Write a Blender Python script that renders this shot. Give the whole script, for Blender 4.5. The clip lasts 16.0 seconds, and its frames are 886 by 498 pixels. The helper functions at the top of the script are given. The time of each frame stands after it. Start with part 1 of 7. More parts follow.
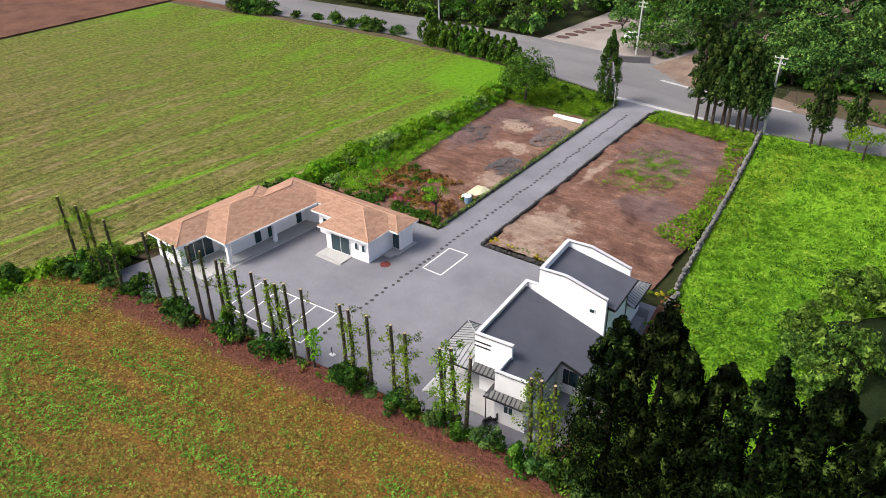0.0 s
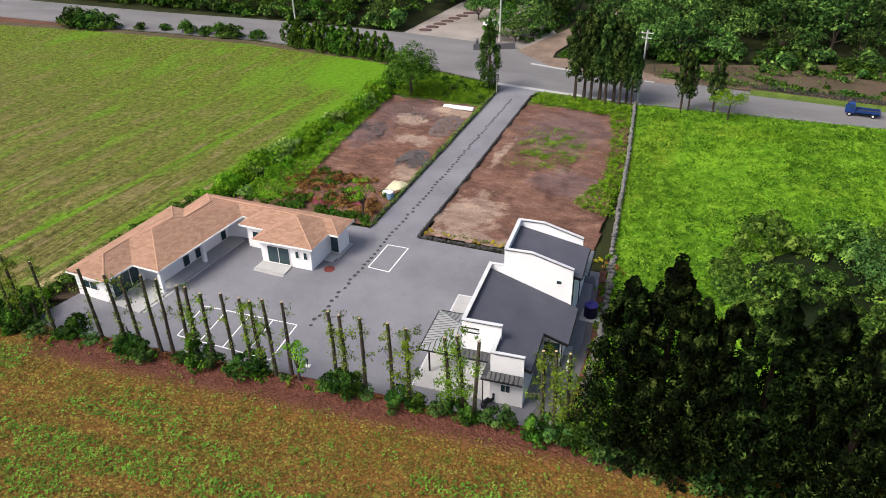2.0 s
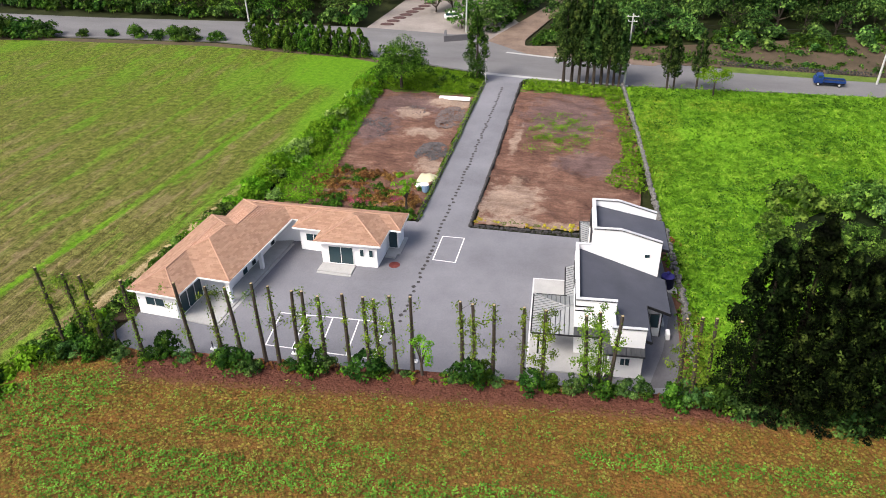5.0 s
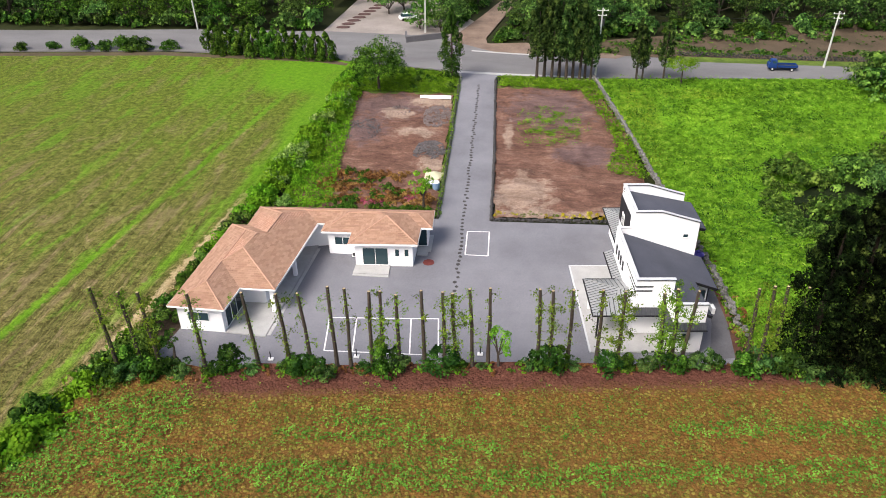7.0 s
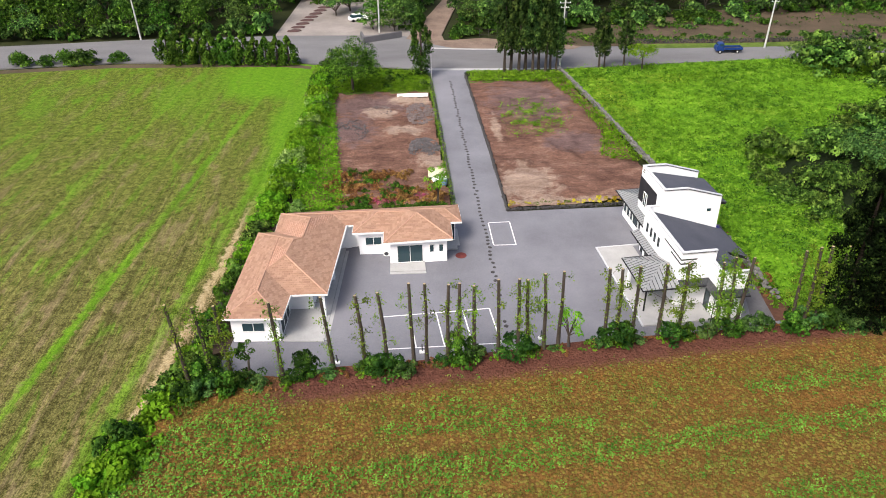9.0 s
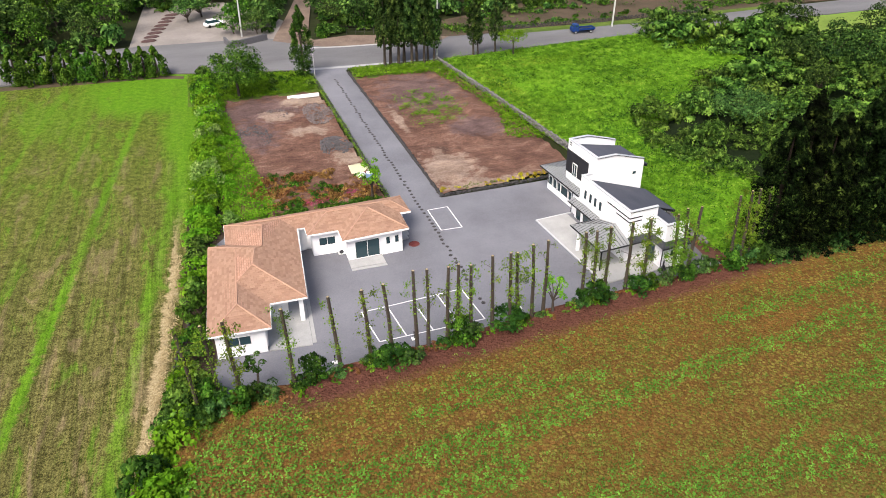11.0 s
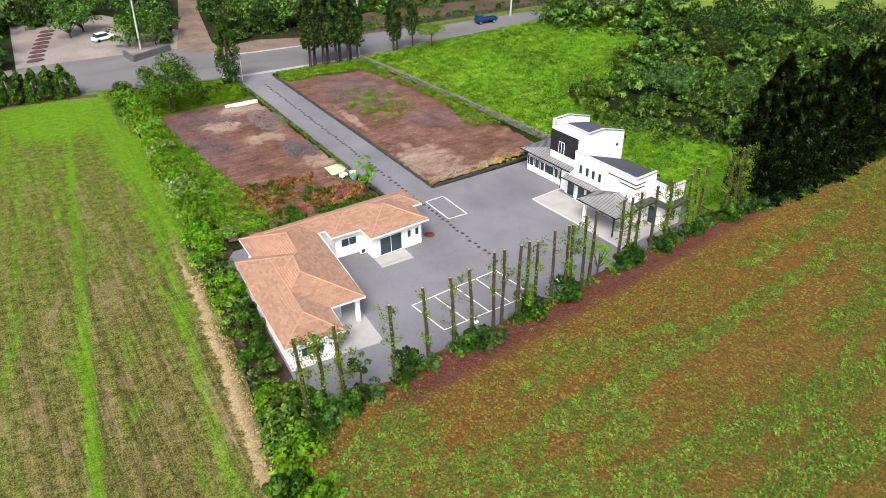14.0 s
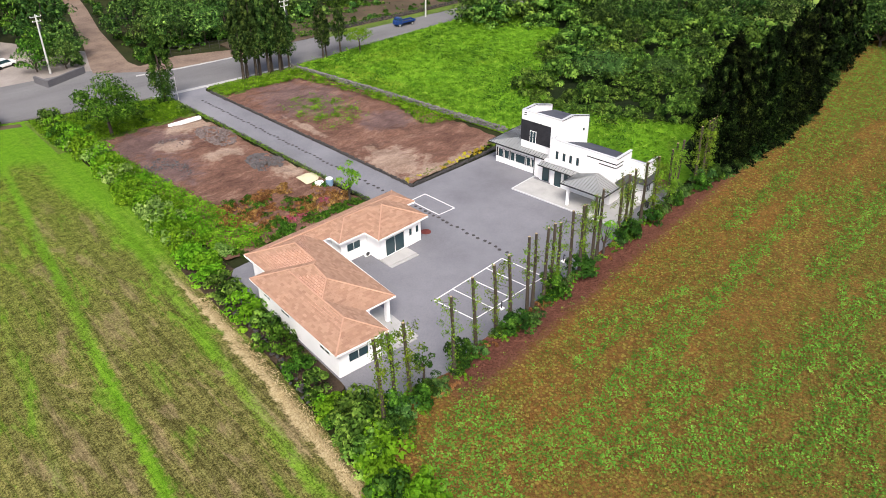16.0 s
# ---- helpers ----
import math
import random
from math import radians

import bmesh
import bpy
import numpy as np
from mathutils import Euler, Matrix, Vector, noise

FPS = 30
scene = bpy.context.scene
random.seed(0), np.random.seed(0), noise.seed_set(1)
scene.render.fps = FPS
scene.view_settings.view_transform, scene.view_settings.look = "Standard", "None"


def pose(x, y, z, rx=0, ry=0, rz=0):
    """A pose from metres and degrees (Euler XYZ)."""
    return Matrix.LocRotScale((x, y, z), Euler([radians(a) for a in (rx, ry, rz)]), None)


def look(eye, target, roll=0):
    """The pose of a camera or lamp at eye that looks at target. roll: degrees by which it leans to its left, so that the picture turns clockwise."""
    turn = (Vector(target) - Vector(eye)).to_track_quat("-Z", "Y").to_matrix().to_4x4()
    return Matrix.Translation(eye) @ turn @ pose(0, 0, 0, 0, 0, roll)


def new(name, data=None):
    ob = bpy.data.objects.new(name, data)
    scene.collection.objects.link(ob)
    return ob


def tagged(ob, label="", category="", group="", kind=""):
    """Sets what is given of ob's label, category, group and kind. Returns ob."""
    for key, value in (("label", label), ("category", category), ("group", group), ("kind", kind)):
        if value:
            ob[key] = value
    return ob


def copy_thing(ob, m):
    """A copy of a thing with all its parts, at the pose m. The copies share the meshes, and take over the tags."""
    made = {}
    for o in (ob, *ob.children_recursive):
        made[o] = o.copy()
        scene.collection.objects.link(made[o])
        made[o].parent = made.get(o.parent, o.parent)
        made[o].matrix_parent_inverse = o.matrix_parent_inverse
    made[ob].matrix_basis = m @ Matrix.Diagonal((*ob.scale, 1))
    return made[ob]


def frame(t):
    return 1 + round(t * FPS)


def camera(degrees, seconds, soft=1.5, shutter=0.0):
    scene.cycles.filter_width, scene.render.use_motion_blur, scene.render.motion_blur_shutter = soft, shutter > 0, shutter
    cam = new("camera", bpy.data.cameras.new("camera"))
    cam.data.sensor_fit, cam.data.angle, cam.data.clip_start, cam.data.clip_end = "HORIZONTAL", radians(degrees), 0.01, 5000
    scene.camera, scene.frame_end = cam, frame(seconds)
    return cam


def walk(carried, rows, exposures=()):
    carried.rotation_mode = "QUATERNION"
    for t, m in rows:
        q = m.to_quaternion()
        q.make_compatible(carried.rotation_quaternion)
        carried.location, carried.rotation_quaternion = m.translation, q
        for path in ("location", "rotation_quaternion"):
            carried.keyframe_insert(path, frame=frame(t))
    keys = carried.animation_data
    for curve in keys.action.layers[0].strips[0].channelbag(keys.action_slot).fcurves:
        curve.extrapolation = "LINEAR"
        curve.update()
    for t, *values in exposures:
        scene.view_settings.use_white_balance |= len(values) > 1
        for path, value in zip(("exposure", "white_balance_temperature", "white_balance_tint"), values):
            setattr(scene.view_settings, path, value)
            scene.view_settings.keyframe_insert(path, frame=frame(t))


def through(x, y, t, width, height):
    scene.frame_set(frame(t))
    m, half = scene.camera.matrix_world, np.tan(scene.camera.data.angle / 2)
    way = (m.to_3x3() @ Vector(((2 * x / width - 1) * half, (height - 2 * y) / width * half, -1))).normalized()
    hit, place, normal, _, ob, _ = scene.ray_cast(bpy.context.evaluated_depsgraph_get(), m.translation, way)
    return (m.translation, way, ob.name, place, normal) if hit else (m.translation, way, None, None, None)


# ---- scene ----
cam = camera(61.2, 16.0, 0.9)
PATH = [
    (0, (-3.84, 0.65, 44.296), (-4.895, 2.002, 43.266), -0.8),
    (0.5, (-5.988, -1.36, 44.321), (-6.88, 0.102, 43.289), -0.9),
    (1, (-8.363, -3.067, 44.324), (-9.152, -1.549, 43.289), -1.0),
    (1.5, (-10.759, -4.504, 44.3), (-11.5, -2.962, 43.263), -1.0),
    (2, (-13.189, -5.816, 44.249), (-13.876, -4.251, 43.21), -1.1),
    (2.5, (-15.721, -7.042, 44.21), (-16.351, -5.455, 43.169), -1.0),
    (3, (-18.404, -8.233, 44.175), (-18.98, -6.627, 43.132), -1.1),
    (3.5, (-21.164, -9.376, 44.2), (-21.719, -7.763, 43.156), -1.1),
    (4, (-24.116, -10.409, 44.215), (-24.641, -8.788, 43.167), -1.1),
    (6.5, (-39.549, -14.512, 43.501), (-39.799, -12.826, 42.455), -0.8),
    (7, (-42.947, -15.266, 43.517), (-43.142, -13.572, 42.472), -0.7),
    (7.5, (-46.418, -15.928, 43.602), (-46.557, -14.23, 42.555), -0.5),
    (8, (-49.907, -16.48, 43.697), (-49.993, -14.778, 42.649), -0.7),
    (10.5, (-66.392, -17.406, 43.789), (-66.025, -15.746, 42.736), -0.7),
    (11, (-70.202, -17.024, 43.873), (-69.704, -15.401, 42.816), -0.5),
    (11.5, (-73.776, -16.385, 43.876), (-73.177, -14.797, 42.817), -0.2),
    (12, (-76.978, -15.542, 43.801), (-76.362, -13.961, 42.743), -0.2),
    (12.5, (-79.951, -14.569, 43.724), (-79.287, -13.007, 42.665), -0.1),
    (13, (-82.938, -13.503, 43.663), (-82.201, -11.975, 42.605), -0.1),
    (13.5, (-85.949, -12.236, 43.62), (-85.131, -10.749, 42.561), -0.1),
    (14, (-88.955, -10.75, 43.585), (-88.071, -9.301, 42.527), -0.1),
    (14.5, (-91.9, -9.105, 43.544), (-90.949, -7.699, 42.485), -0.1),
    (15, (-94.819, -7.351, 43.493), (-93.806, -5.988, 42.436), -0.1),
    (15.5, (-97.711, -5.63, 43.435), (-96.64, -4.311, 42.38), -0.1),
    (16, (-100.714, -4.103, 43.368), (-99.571, -2.84, 42.321), -0.6),
]
walk(cam, [(t, look(eye, target, roll)) for t, eye, target, roll in PATH], [(0, 0.8), (0.6, 0.72), (1.2, 0.64), (2.4, 0.64), (3.2, 0.72), (4.0, 0.8), (8.0, 0.8), (10.5, 0.77), (16.0, 0.78)])

# ---- light ----
SUN_ELEVATION, SUN_BEARING = 50.0, 221.0
world = bpy.data.worlds.new("overcast_sky")
scene.world = world
world.use_nodes = True
wn, wl = world.node_tree.nodes, world.node_tree.links
sky = wn.new("ShaderNodeTexSky")
sky.sky_type = "NISHITA"
sky.sun_disc = False
sky.sun_elevation = radians(SUN_ELEVATION)
sky.sun_rotation = radians(SUN_BEARING)
sky.air_density, sky.dust_density, sky.ozone_density = 1.0, 6.0, 1.0
backdrop_node = wn["Background"]
backdrop_node.inputs["Strength"].default_value = 0.13
wl.new(sky.outputs["Color"], backdrop_node.inputs["Color"])
sun = new("sun", bpy.data.lights.new("sun", "SUN"))
sun.data.energy, sun.data.angle, sun.data.color = 2.3, radians(24), (1.0, 0.96, 0.91)
b = radians(SUN_BEARING)
e = radians(SUN_ELEVATION)
sun.matrix_world = look((0, 0, 60), (-60 * math.sin(b) * math.cos(e), -60 * math.cos(b) * math.cos(e), 60 - 60 * math.sin(e)))
scene.view_settings.exposure = 0.6


# ---- materials ----
def nodes_of(name, rough=0.8, metal=0.0, spec=0.06):
    m = bpy.data.materials.new(name)
    m.use_nodes = True
    n, l = m.node_tree.nodes, m.node_tree.links
    p = n["Principled BSDF"]
    p.inputs["Roughness"].default_value = rough
    p.inputs["Metallic"].default_value = metal
    p.inputs["Specular IOR Level"].default_value = spec
    return m, n, l, p


def noise_node(n, l, scale, detail=4.0, rough=0.6, stretch=(1, 1, 1), turn=0.0, warp=0.0):
    c = n.new("ShaderNodeTexCoord")
    mp = n.new("ShaderNodeMapping")
    mp.inputs["Scale"].default_value = stretch
    mp.inputs["Rotation"].default_value = (0, 0, radians(turn))
    l.new(c.outputs["Object"], mp.inputs["Vector"])
    t = n.new("ShaderNodeTexNoise")
    t.inputs["Scale"].default_value = scale
    t.inputs["Detail"].default_value = detail
    t.inputs["Roughness"].default_value = rough
    t.inputs["Distortion"].default_value = warp
    l.new(mp.outputs["Vector"], t.inputs["Vector"])
    return t.outputs["Fac"]


def ramp(n, l, fac, stops, tone=0.74):
    r = n.new("ShaderNodeValToRGB")
    while len(r.color_ramp.elements) < len(stops):
        r.color_ramp.elements.new(0.5)
    for el, (pos, col) in zip(r.color_ramp.elements, stops):
        el.position = pos
        el.color = (*[tone * c for c in col[:3]], 1)
    l.new(fac, r.inputs["Fac"])
    return r.outputs["Color"]


def mix(n, l, fac, a, bb, kind="MIX"):
    m = n.new("ShaderNodeMix")
    m.data_type, m.blend_type = "RGBA", kind
    for sock, v in ((m.inputs["Factor"], fac), (m.inputs["A"], a), (m.inputs["B"], bb)):
        if isinstance(v, (int, float)):
            sock.default_value = v
        elif isinstance(v, tuple):
            sock.default_value = (*v, 1)
        else:
            l.new(v, sock)
    return m.outputs["Result"]


def math_node(n, l, op, a, bb=None, clamp=False):
    m = n.new("ShaderNodeMath")
    m.operation, m.use_clamp = op, clamp
    for sock, v in zip(m.inputs, (a, bb)):
        if v is None:
            continue
        if isinstance(v, (int, float)):
            sock.default_value = v
        else:
            l.new(v, sock)
    return m.outputs[0]


def bump(n, l, p, height, strength=0.4, dist=0.05):
    bm_ = n.new("ShaderNodeBump")
    bm_.inputs["Strength"].default_value = strength
    bm_.inputs["Distance"].default_value = dist
    l.new(height, bm_.inputs["Height"])
    l.new(bm_.outputs["Normal"], p.inputs["Normal"])


def band(n, l, mask_lo, mask_hi, fac):
    """0 below mask_lo, 1 above mask_hi, smooth between."""
    m = n.new("ShaderNodeMapRange")
    m.interpolation_type = "SMOOTHSTEP"
    m.inputs["From Min"].default_value, m.inputs["From Max"].default_value = mask_lo, mask_hi
    l.new(fac, m.inputs["Value"])
    return m.outputs["Result"]


def surface(name, dark, light, coarse=0.3, fine=8.0, rough=0.85, metal=0.0, spec=0.08, relief=0.3, dist=0.03, stretch=(1, 1, 1), turn=0.0, lo=0.3, hi=0.7, tone=0.74):
    """Two tones mixed by a coarse and a fine grain, with fine relief."""
    m, n, l, p = nodes_of(name, rough, metal, spec)
    a = noise_node(n, l, coarse, 5, 0.6, stretch, turn)
    f = noise_node(n, l, fine, 3, 0.7)
    s = math_node(n, l, "ADD", math_node(n, l, "MULTIPLY", a, 0.6), math_node(n, l, "MULTIPLY", f, 0.4))
    l.new(ramp(n, l, s, [(lo, dark), (hi, light)], tone), p.inputs["Base Color"])
    bump(n, l, p, f, relief, dist)
    return m


def leaf_material(name, dark, mid, light, through=0.25, rough=0.55, knee=0.6, vary=0.34, lump_scale=0.9):
    m, n, l, p = nodes_of(name, rough, 0.0, 0.03)
    g = n.new("ShaderNodeNewGeometry")
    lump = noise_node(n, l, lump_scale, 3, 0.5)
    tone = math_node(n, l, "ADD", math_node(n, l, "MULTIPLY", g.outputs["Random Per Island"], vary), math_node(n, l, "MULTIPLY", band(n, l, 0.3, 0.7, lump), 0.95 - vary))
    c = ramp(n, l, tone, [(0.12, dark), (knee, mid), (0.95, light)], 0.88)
    o = n.new("ShaderNodeObjectInfo")
    h = n.new("ShaderNodeHueSaturation")
    l.new(c, h.inputs["Color"])
    l.new(math_node(n, l, "ADD", math_node(n, l, "MULTIPLY", o.outputs["Random"], 0.4), 0.8), h.inputs["Value"])
    l.new(math_node(n, l, "ADD", math_node(n, l, "MULTIPLY", o.outputs["Random"], 0.03), 0.485), h.inputs["Hue"])
    l.new(h.outputs["Color"], p.inputs["Base Color"])
    t = n.new("ShaderNodeBsdfTranslucent")
    l.new(h.outputs["Color"], t.inputs["Color"])
    s = n.new("ShaderNodeMixShader")
    s.inputs["Fac"].default_value = through
    out = n["Material Output"]
    l.new(p.outputs["BSDF"], s.inputs[1])
    l.new(t.outputs["BSDF"], s.inputs[2])
    l.new(s.outputs["Shader"], out.inputs["Surface"])
    return m


GRAVEL = surface("grey_gravel", (0.17, 0.17, 0.192), (0.265, 0.264, 0.294), 0.1, 10.0, relief=0.35, lo=0.38, hi=0.62)
ASPHALT = surface("road_asphalt", (0.13, 0.127, 0.132), (0.25, 0.244, 0.25), 0.15, 6.0, stretch=(0.3, 1, 1))
SOIL = surface("red_brown_soil", (0.07, 0.034, 0.024), (0.2, 0.1, 0.066), 0.18, 2.5, relief=0.7, dist=0.12)
SAND = surface("pale_sandy_soil", (0.19, 0.165, 0.15), (0.42, 0.375, 0.345), 0.12, 3.0)
TRACK = surface("brown_dirt_track", (0.13, 0.09, 0.07), (0.32, 0.24, 0.19), 0.3, 3.0)
EARTH = surface("weedy_brown_earth", (0.05, 0.042, 0.024), (0.155, 0.112, 0.08), 0.12, 2.5)
FOREST_FLOOR = surface("forest_floor", (0.012, 0.017, 0.006), (0.045, 0.052, 0.018), 0.2, 2.0)
CONCRETE = surface("pale_concrete", (0.36, 0.36, 0.355), (0.54, 0.535, 0.53), 0.5, 9.0, relief=0.1, tone=0.76)
WHITE = surface("white_render", (0.74, 0.74, 0.76), (0.84, 0.84, 0.86), 0.4, 12.0, relief=0.08, dist=0.01, tone=1.0)
TRIM = surface("white_painted_trim", (0.72, 0.72, 0.72), (0.82, 0.82, 0.81), 1.0, 14.0, rough=0.5, relief=0.05, tone=1.0)
PAINT = surface("worn_white_line_paint", (0.5, 0.5, 0.5), (0.8, 0.8, 0.79), 1.5, 14.0, tone=1.0)
DARK_METAL = surface("dark_grey_metal", (0.025, 0.027, 0.032), (0.05, 0.053, 0.06), 0.6, 10.0, rough=0.45, metal=0.0, spec=0.5, relief=0.05)
BLACK_TRIM = surface("black_trim", (0.012, 0.012, 0.014), (0.03, 0.03, 0.034), 1.0, 12.0, rough=0.45, relief=0.05)
CHARCOAL = surface("charcoal_cladding", (0.022, 0.022, 0.027), (0.05, 0.05, 0.058), 1.0, 10.0, rough=0.6, relief=0.1)
ROOF_FELT = surface("dark_blue_grey_roof_sheet", (0.072, 0.077, 0.1), (0.115, 0.12, 0.15), 0.35, 14.0, rough=0.75, relief=0.15)
BASALT = surface("dark_basalt_stone", (0.025, 0.024, 0.025), (0.12, 0.115, 0.115), 1.2, 9.0, relief=0.6, dist=0.05)
BARK = surface("grey_brown_bark", (0.035, 0.027, 0.021), (0.12, 0.098, 0.08), 1.5, 8.0, relief=0.8, dist=0.04, stretch=(1, 1, 0.2))
STRAW = surface("dry_straw", (0.34, 0.26, 0.14), (0.6, 0.49, 0.3), 0.8, 6.0)
POLE = surface("grey_pole_concrete", (0.36, 0.36, 0.35), (0.52, 0.52, 0.5), 1.0, 9.0, tone=1.0)
BLUE = surface("blue_paint", (0.015, 0.04, 0.16), (0.02, 0.06, 0.22), 1.0, 10.0, rough=0.4)
PURPLE = surface("violet_blue_plastic", (0.06, 0.05, 0.25), (0.1, 0.08, 0.35), 1.0, 10.0, rough=0.45)
NAVY = surface("dark_navy_plastic", (0.012, 0.012, 0.03), (0.02, 0.02, 0.05), 1.0, 10.0, rough=0.45)
BLUE_BIN = surface("blue_grey_plastic", (0.15, 0.25, 0.4), (0.25, 0.36, 0.52), 1.0, 10.0, rough=0.5)
RUST = surface("rusty_red_iron", (0.12, 0.03, 0.03), (0.24, 0.07, 0.06), 2.0, 12.0)
TYRE = surface("black_rubber", (0.01, 0.01, 0.01), (0.03, 0.03, 0.03), 2.0, 12.0)
GLASS, _n, _l, _p = nodes_of("dark_window_glass", 0.06, 0.0, 0.6)
_p.inputs["Base Color"].default_value = (0.02, 0.045, 0.055, 1)
HEDGE = leaf_material("hedge_leaves", (0.012, 0.035, 0.004), (0.055, 0.13, 0.013), (0.2, 0.35, 0.04), 0.18)
FRESH = leaf_material("fresh_green_leaves", (0.06, 0.15, 0.008), (0.14, 0.31, 0.014), (0.27, 0.46, 0.035))
DEEP = leaf_material("deep_green_leaves", (0.007, 0.02, 0.005), (0.036, 0.078, 0.016), (0.14, 0.23, 0.045), 0.1, vary=0.22)
# Near-black low tones put the shade between the sprays into leaf colour.
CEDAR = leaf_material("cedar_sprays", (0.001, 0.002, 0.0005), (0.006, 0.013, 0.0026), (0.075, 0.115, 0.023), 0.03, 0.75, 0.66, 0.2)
ROAD_CEDAR = leaf_material("roadside_cedar_sprays", (0.006, 0.016, 0.004), (0.04, 0.08, 0.017), (0.15, 0.22, 0.045), 0.1, vary=0.24)
# VINE and SCRUB_LEAF: near-black low tones carry shade from the mounds' clefts.
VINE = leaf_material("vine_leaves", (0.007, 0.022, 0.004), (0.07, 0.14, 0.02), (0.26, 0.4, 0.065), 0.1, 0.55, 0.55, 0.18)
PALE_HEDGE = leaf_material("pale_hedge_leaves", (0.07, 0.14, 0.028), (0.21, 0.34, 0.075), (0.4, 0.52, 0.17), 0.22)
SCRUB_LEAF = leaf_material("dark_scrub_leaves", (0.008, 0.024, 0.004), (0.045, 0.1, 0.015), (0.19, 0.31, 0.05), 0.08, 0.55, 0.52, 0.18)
FEATHER = leaf_material("fine_dark_foliage", (0.015, 0.04, 0.011), (0.068, 0.145, 0.034), (0.18, 0.29, 0.07), 0.12)
WOODS = leaf_material("woodland_leaves", (0.015, 0.042, 0.01), (0.085, 0.175, 0.035), (0.27, 0.42, 0.085), 0.15, vary=0.22)
IVY = leaf_material("ivy_leaves", (0.05, 0.09, 0.008), (0.13, 0.22, 0.02), (0.28, 0.36, 0.04))
CROP = leaf_material("crop_leaves", (0.05, 0.105, 0.013), (0.118, 0.226, 0.027), (0.21, 0.36, 0.05), 0.15)
CROP_DRY = leaf_material("yellowing_crop_leaves", (0.12, 0.068, 0.018), (0.22, 0.138, 0.034), (0.33, 0.235, 0.065), 0.15)
CROP_OLIVE = leaf_material("olive_crop_leaves", (0.066, 0.074, 0.013), (0.148, 0.158, 0.028), (0.26, 0.28, 0.055), 0.15)
MEADOW = leaf_material("meadow_grass", (0.06, 0.155, 0.012), (0.18, 0.38, 0.026), (0.36, 0.55, 0.07), lump_scale=0.7)
RUSSET = leaf_material("russet_dead_leaves", (0.11, 0.05, 0.018), (0.28, 0.14, 0.05), (0.43, 0.27, 0.1))
PINK = leaf_material("pink_flowers", (0.25, 0.03, 0.08), (0.4, 0.08, 0.16), (0.5, 0.25, 0.3))
YELLOW = leaf_material("yellow_blooms", (0.3, 0.25, 0.01), (0.5, 0.42, 0.02), (0.6, 0.55, 0.06))
SHRUB = leaf_material("garden_shrub_leaves", (0.01, 0.03, 0.005), (0.04, 0.095, 0.013), (0.14, 0.25, 0.032), 0.15)
DRYGRASS = leaf_material("dry_grass_blades", (0.36, 0.28, 0.14), (0.54, 0.44, 0.25), (0.66, 0.56, 0.35))


def axis(n, l, which):
    c = n.new("ShaderNodeTexCoord")
    s = n.new("ShaderNodeSeparateXYZ")
    l.new(c.outputs["Object"], s.inputs[0])
    return s.outputs[which]


def spot(n, l, x, y, rx, ry, wobble):
    """1 inside a soft-edged oval, 0 outside; wobble breaks its edge up."""
    dx = math_node(n, l, "DIVIDE", math_node(n, l, "SUBTRACT", axis(n, l, "X"), x), rx)
    dy = math_node(n, l, "DIVIDE", math_node(n, l, "SUBTRACT", axis(n, l, "Y"), y), ry)
    r = math_node(n, l, "SQRT", math_node(n, l, "ADD", math_node(n, l, "MULTIPLY", dx, dx), math_node(n, l, "MULTIPLY", dy, dy)))
    r = math_node(n, l, "ADD", r, math_node(n, l, "MULTIPLY", math_node(n, l, "SUBTRACT", wobble, 0.5), 2.4))
    return math_node(n, l, "SUBTRACT", 1.0, band(n, l, 0.55, 1.15, r))


def plot_material(name, pale, plum):
    """Bare red-brown soil with pale sandy and dark plum areas at the given ovals."""
    m, n, l, p = nodes_of(name, 0.95)
    a = noise_node(n, l, 0.22, 6, 0.65)
    f = noise_node(n, l, 3.0, 6, 0.75)
    ruts = noise_node(n, l, 0.9, 4, 0.65, (0.35, 1.3, 1), -20, 0.6)
    s = math_node(n, l, "ADD", math_node(n, l, "ADD", math_node(n, l, "MULTIPLY", a, 0.4), math_node(n, l, "MULTIPLY", f, 0.3)), math_node(n, l, "MULTIPLY", ruts, 0.3))
    col = ramp(n, l, s, [(0.36, (0.075, 0.041, 0.034)), (0.45, (0.16, 0.086, 0.064)), (0.53, (0.23, 0.128, 0.094)), (0.63, (0.37, 0.24, 0.18))])
    wob = noise_node(n, l, 0.6, 5, 0.65)
    sand = ramp(n, l, s, [(0.35, (0.26, 0.17, 0.125)), (0.6, (0.54, 0.42, 0.335))])
    dark = ramp(n, l, s, [(0.35, (0.1, 0.066, 0.064)), (0.65, (0.26, 0.175, 0.165))])
    for q in plum:
        col = mix(n, l, math_node(n, l, "MULTIPLY", spot(n, l, *q, wob), 0.85), col, dark)
    for q in pale:
        col = mix(n, l, math_node(n, l, "MULTIPLY", spot(n, l, *q, wob), 0.8), col, sand)
    clods = noise_node(n, l, 7.0, 4, 0.8)
    l.new(mix(n, l, 1.0, col, ramp(n, l, clods, [(0.34, (0.72, 0.7, 0.7)), (0.5, (1.08, 1.08, 1.08)), (0.68, (1.4, 1.38, 1.36))], 1.0), "MULTIPLY"), p.inputs["Base Color"])
    bump(n, l, p, math_node(n, l, "ADD", s, math_node(n, l, "MULTIPLY", clods, 0.6)), 1.0, 0.35)
    return m


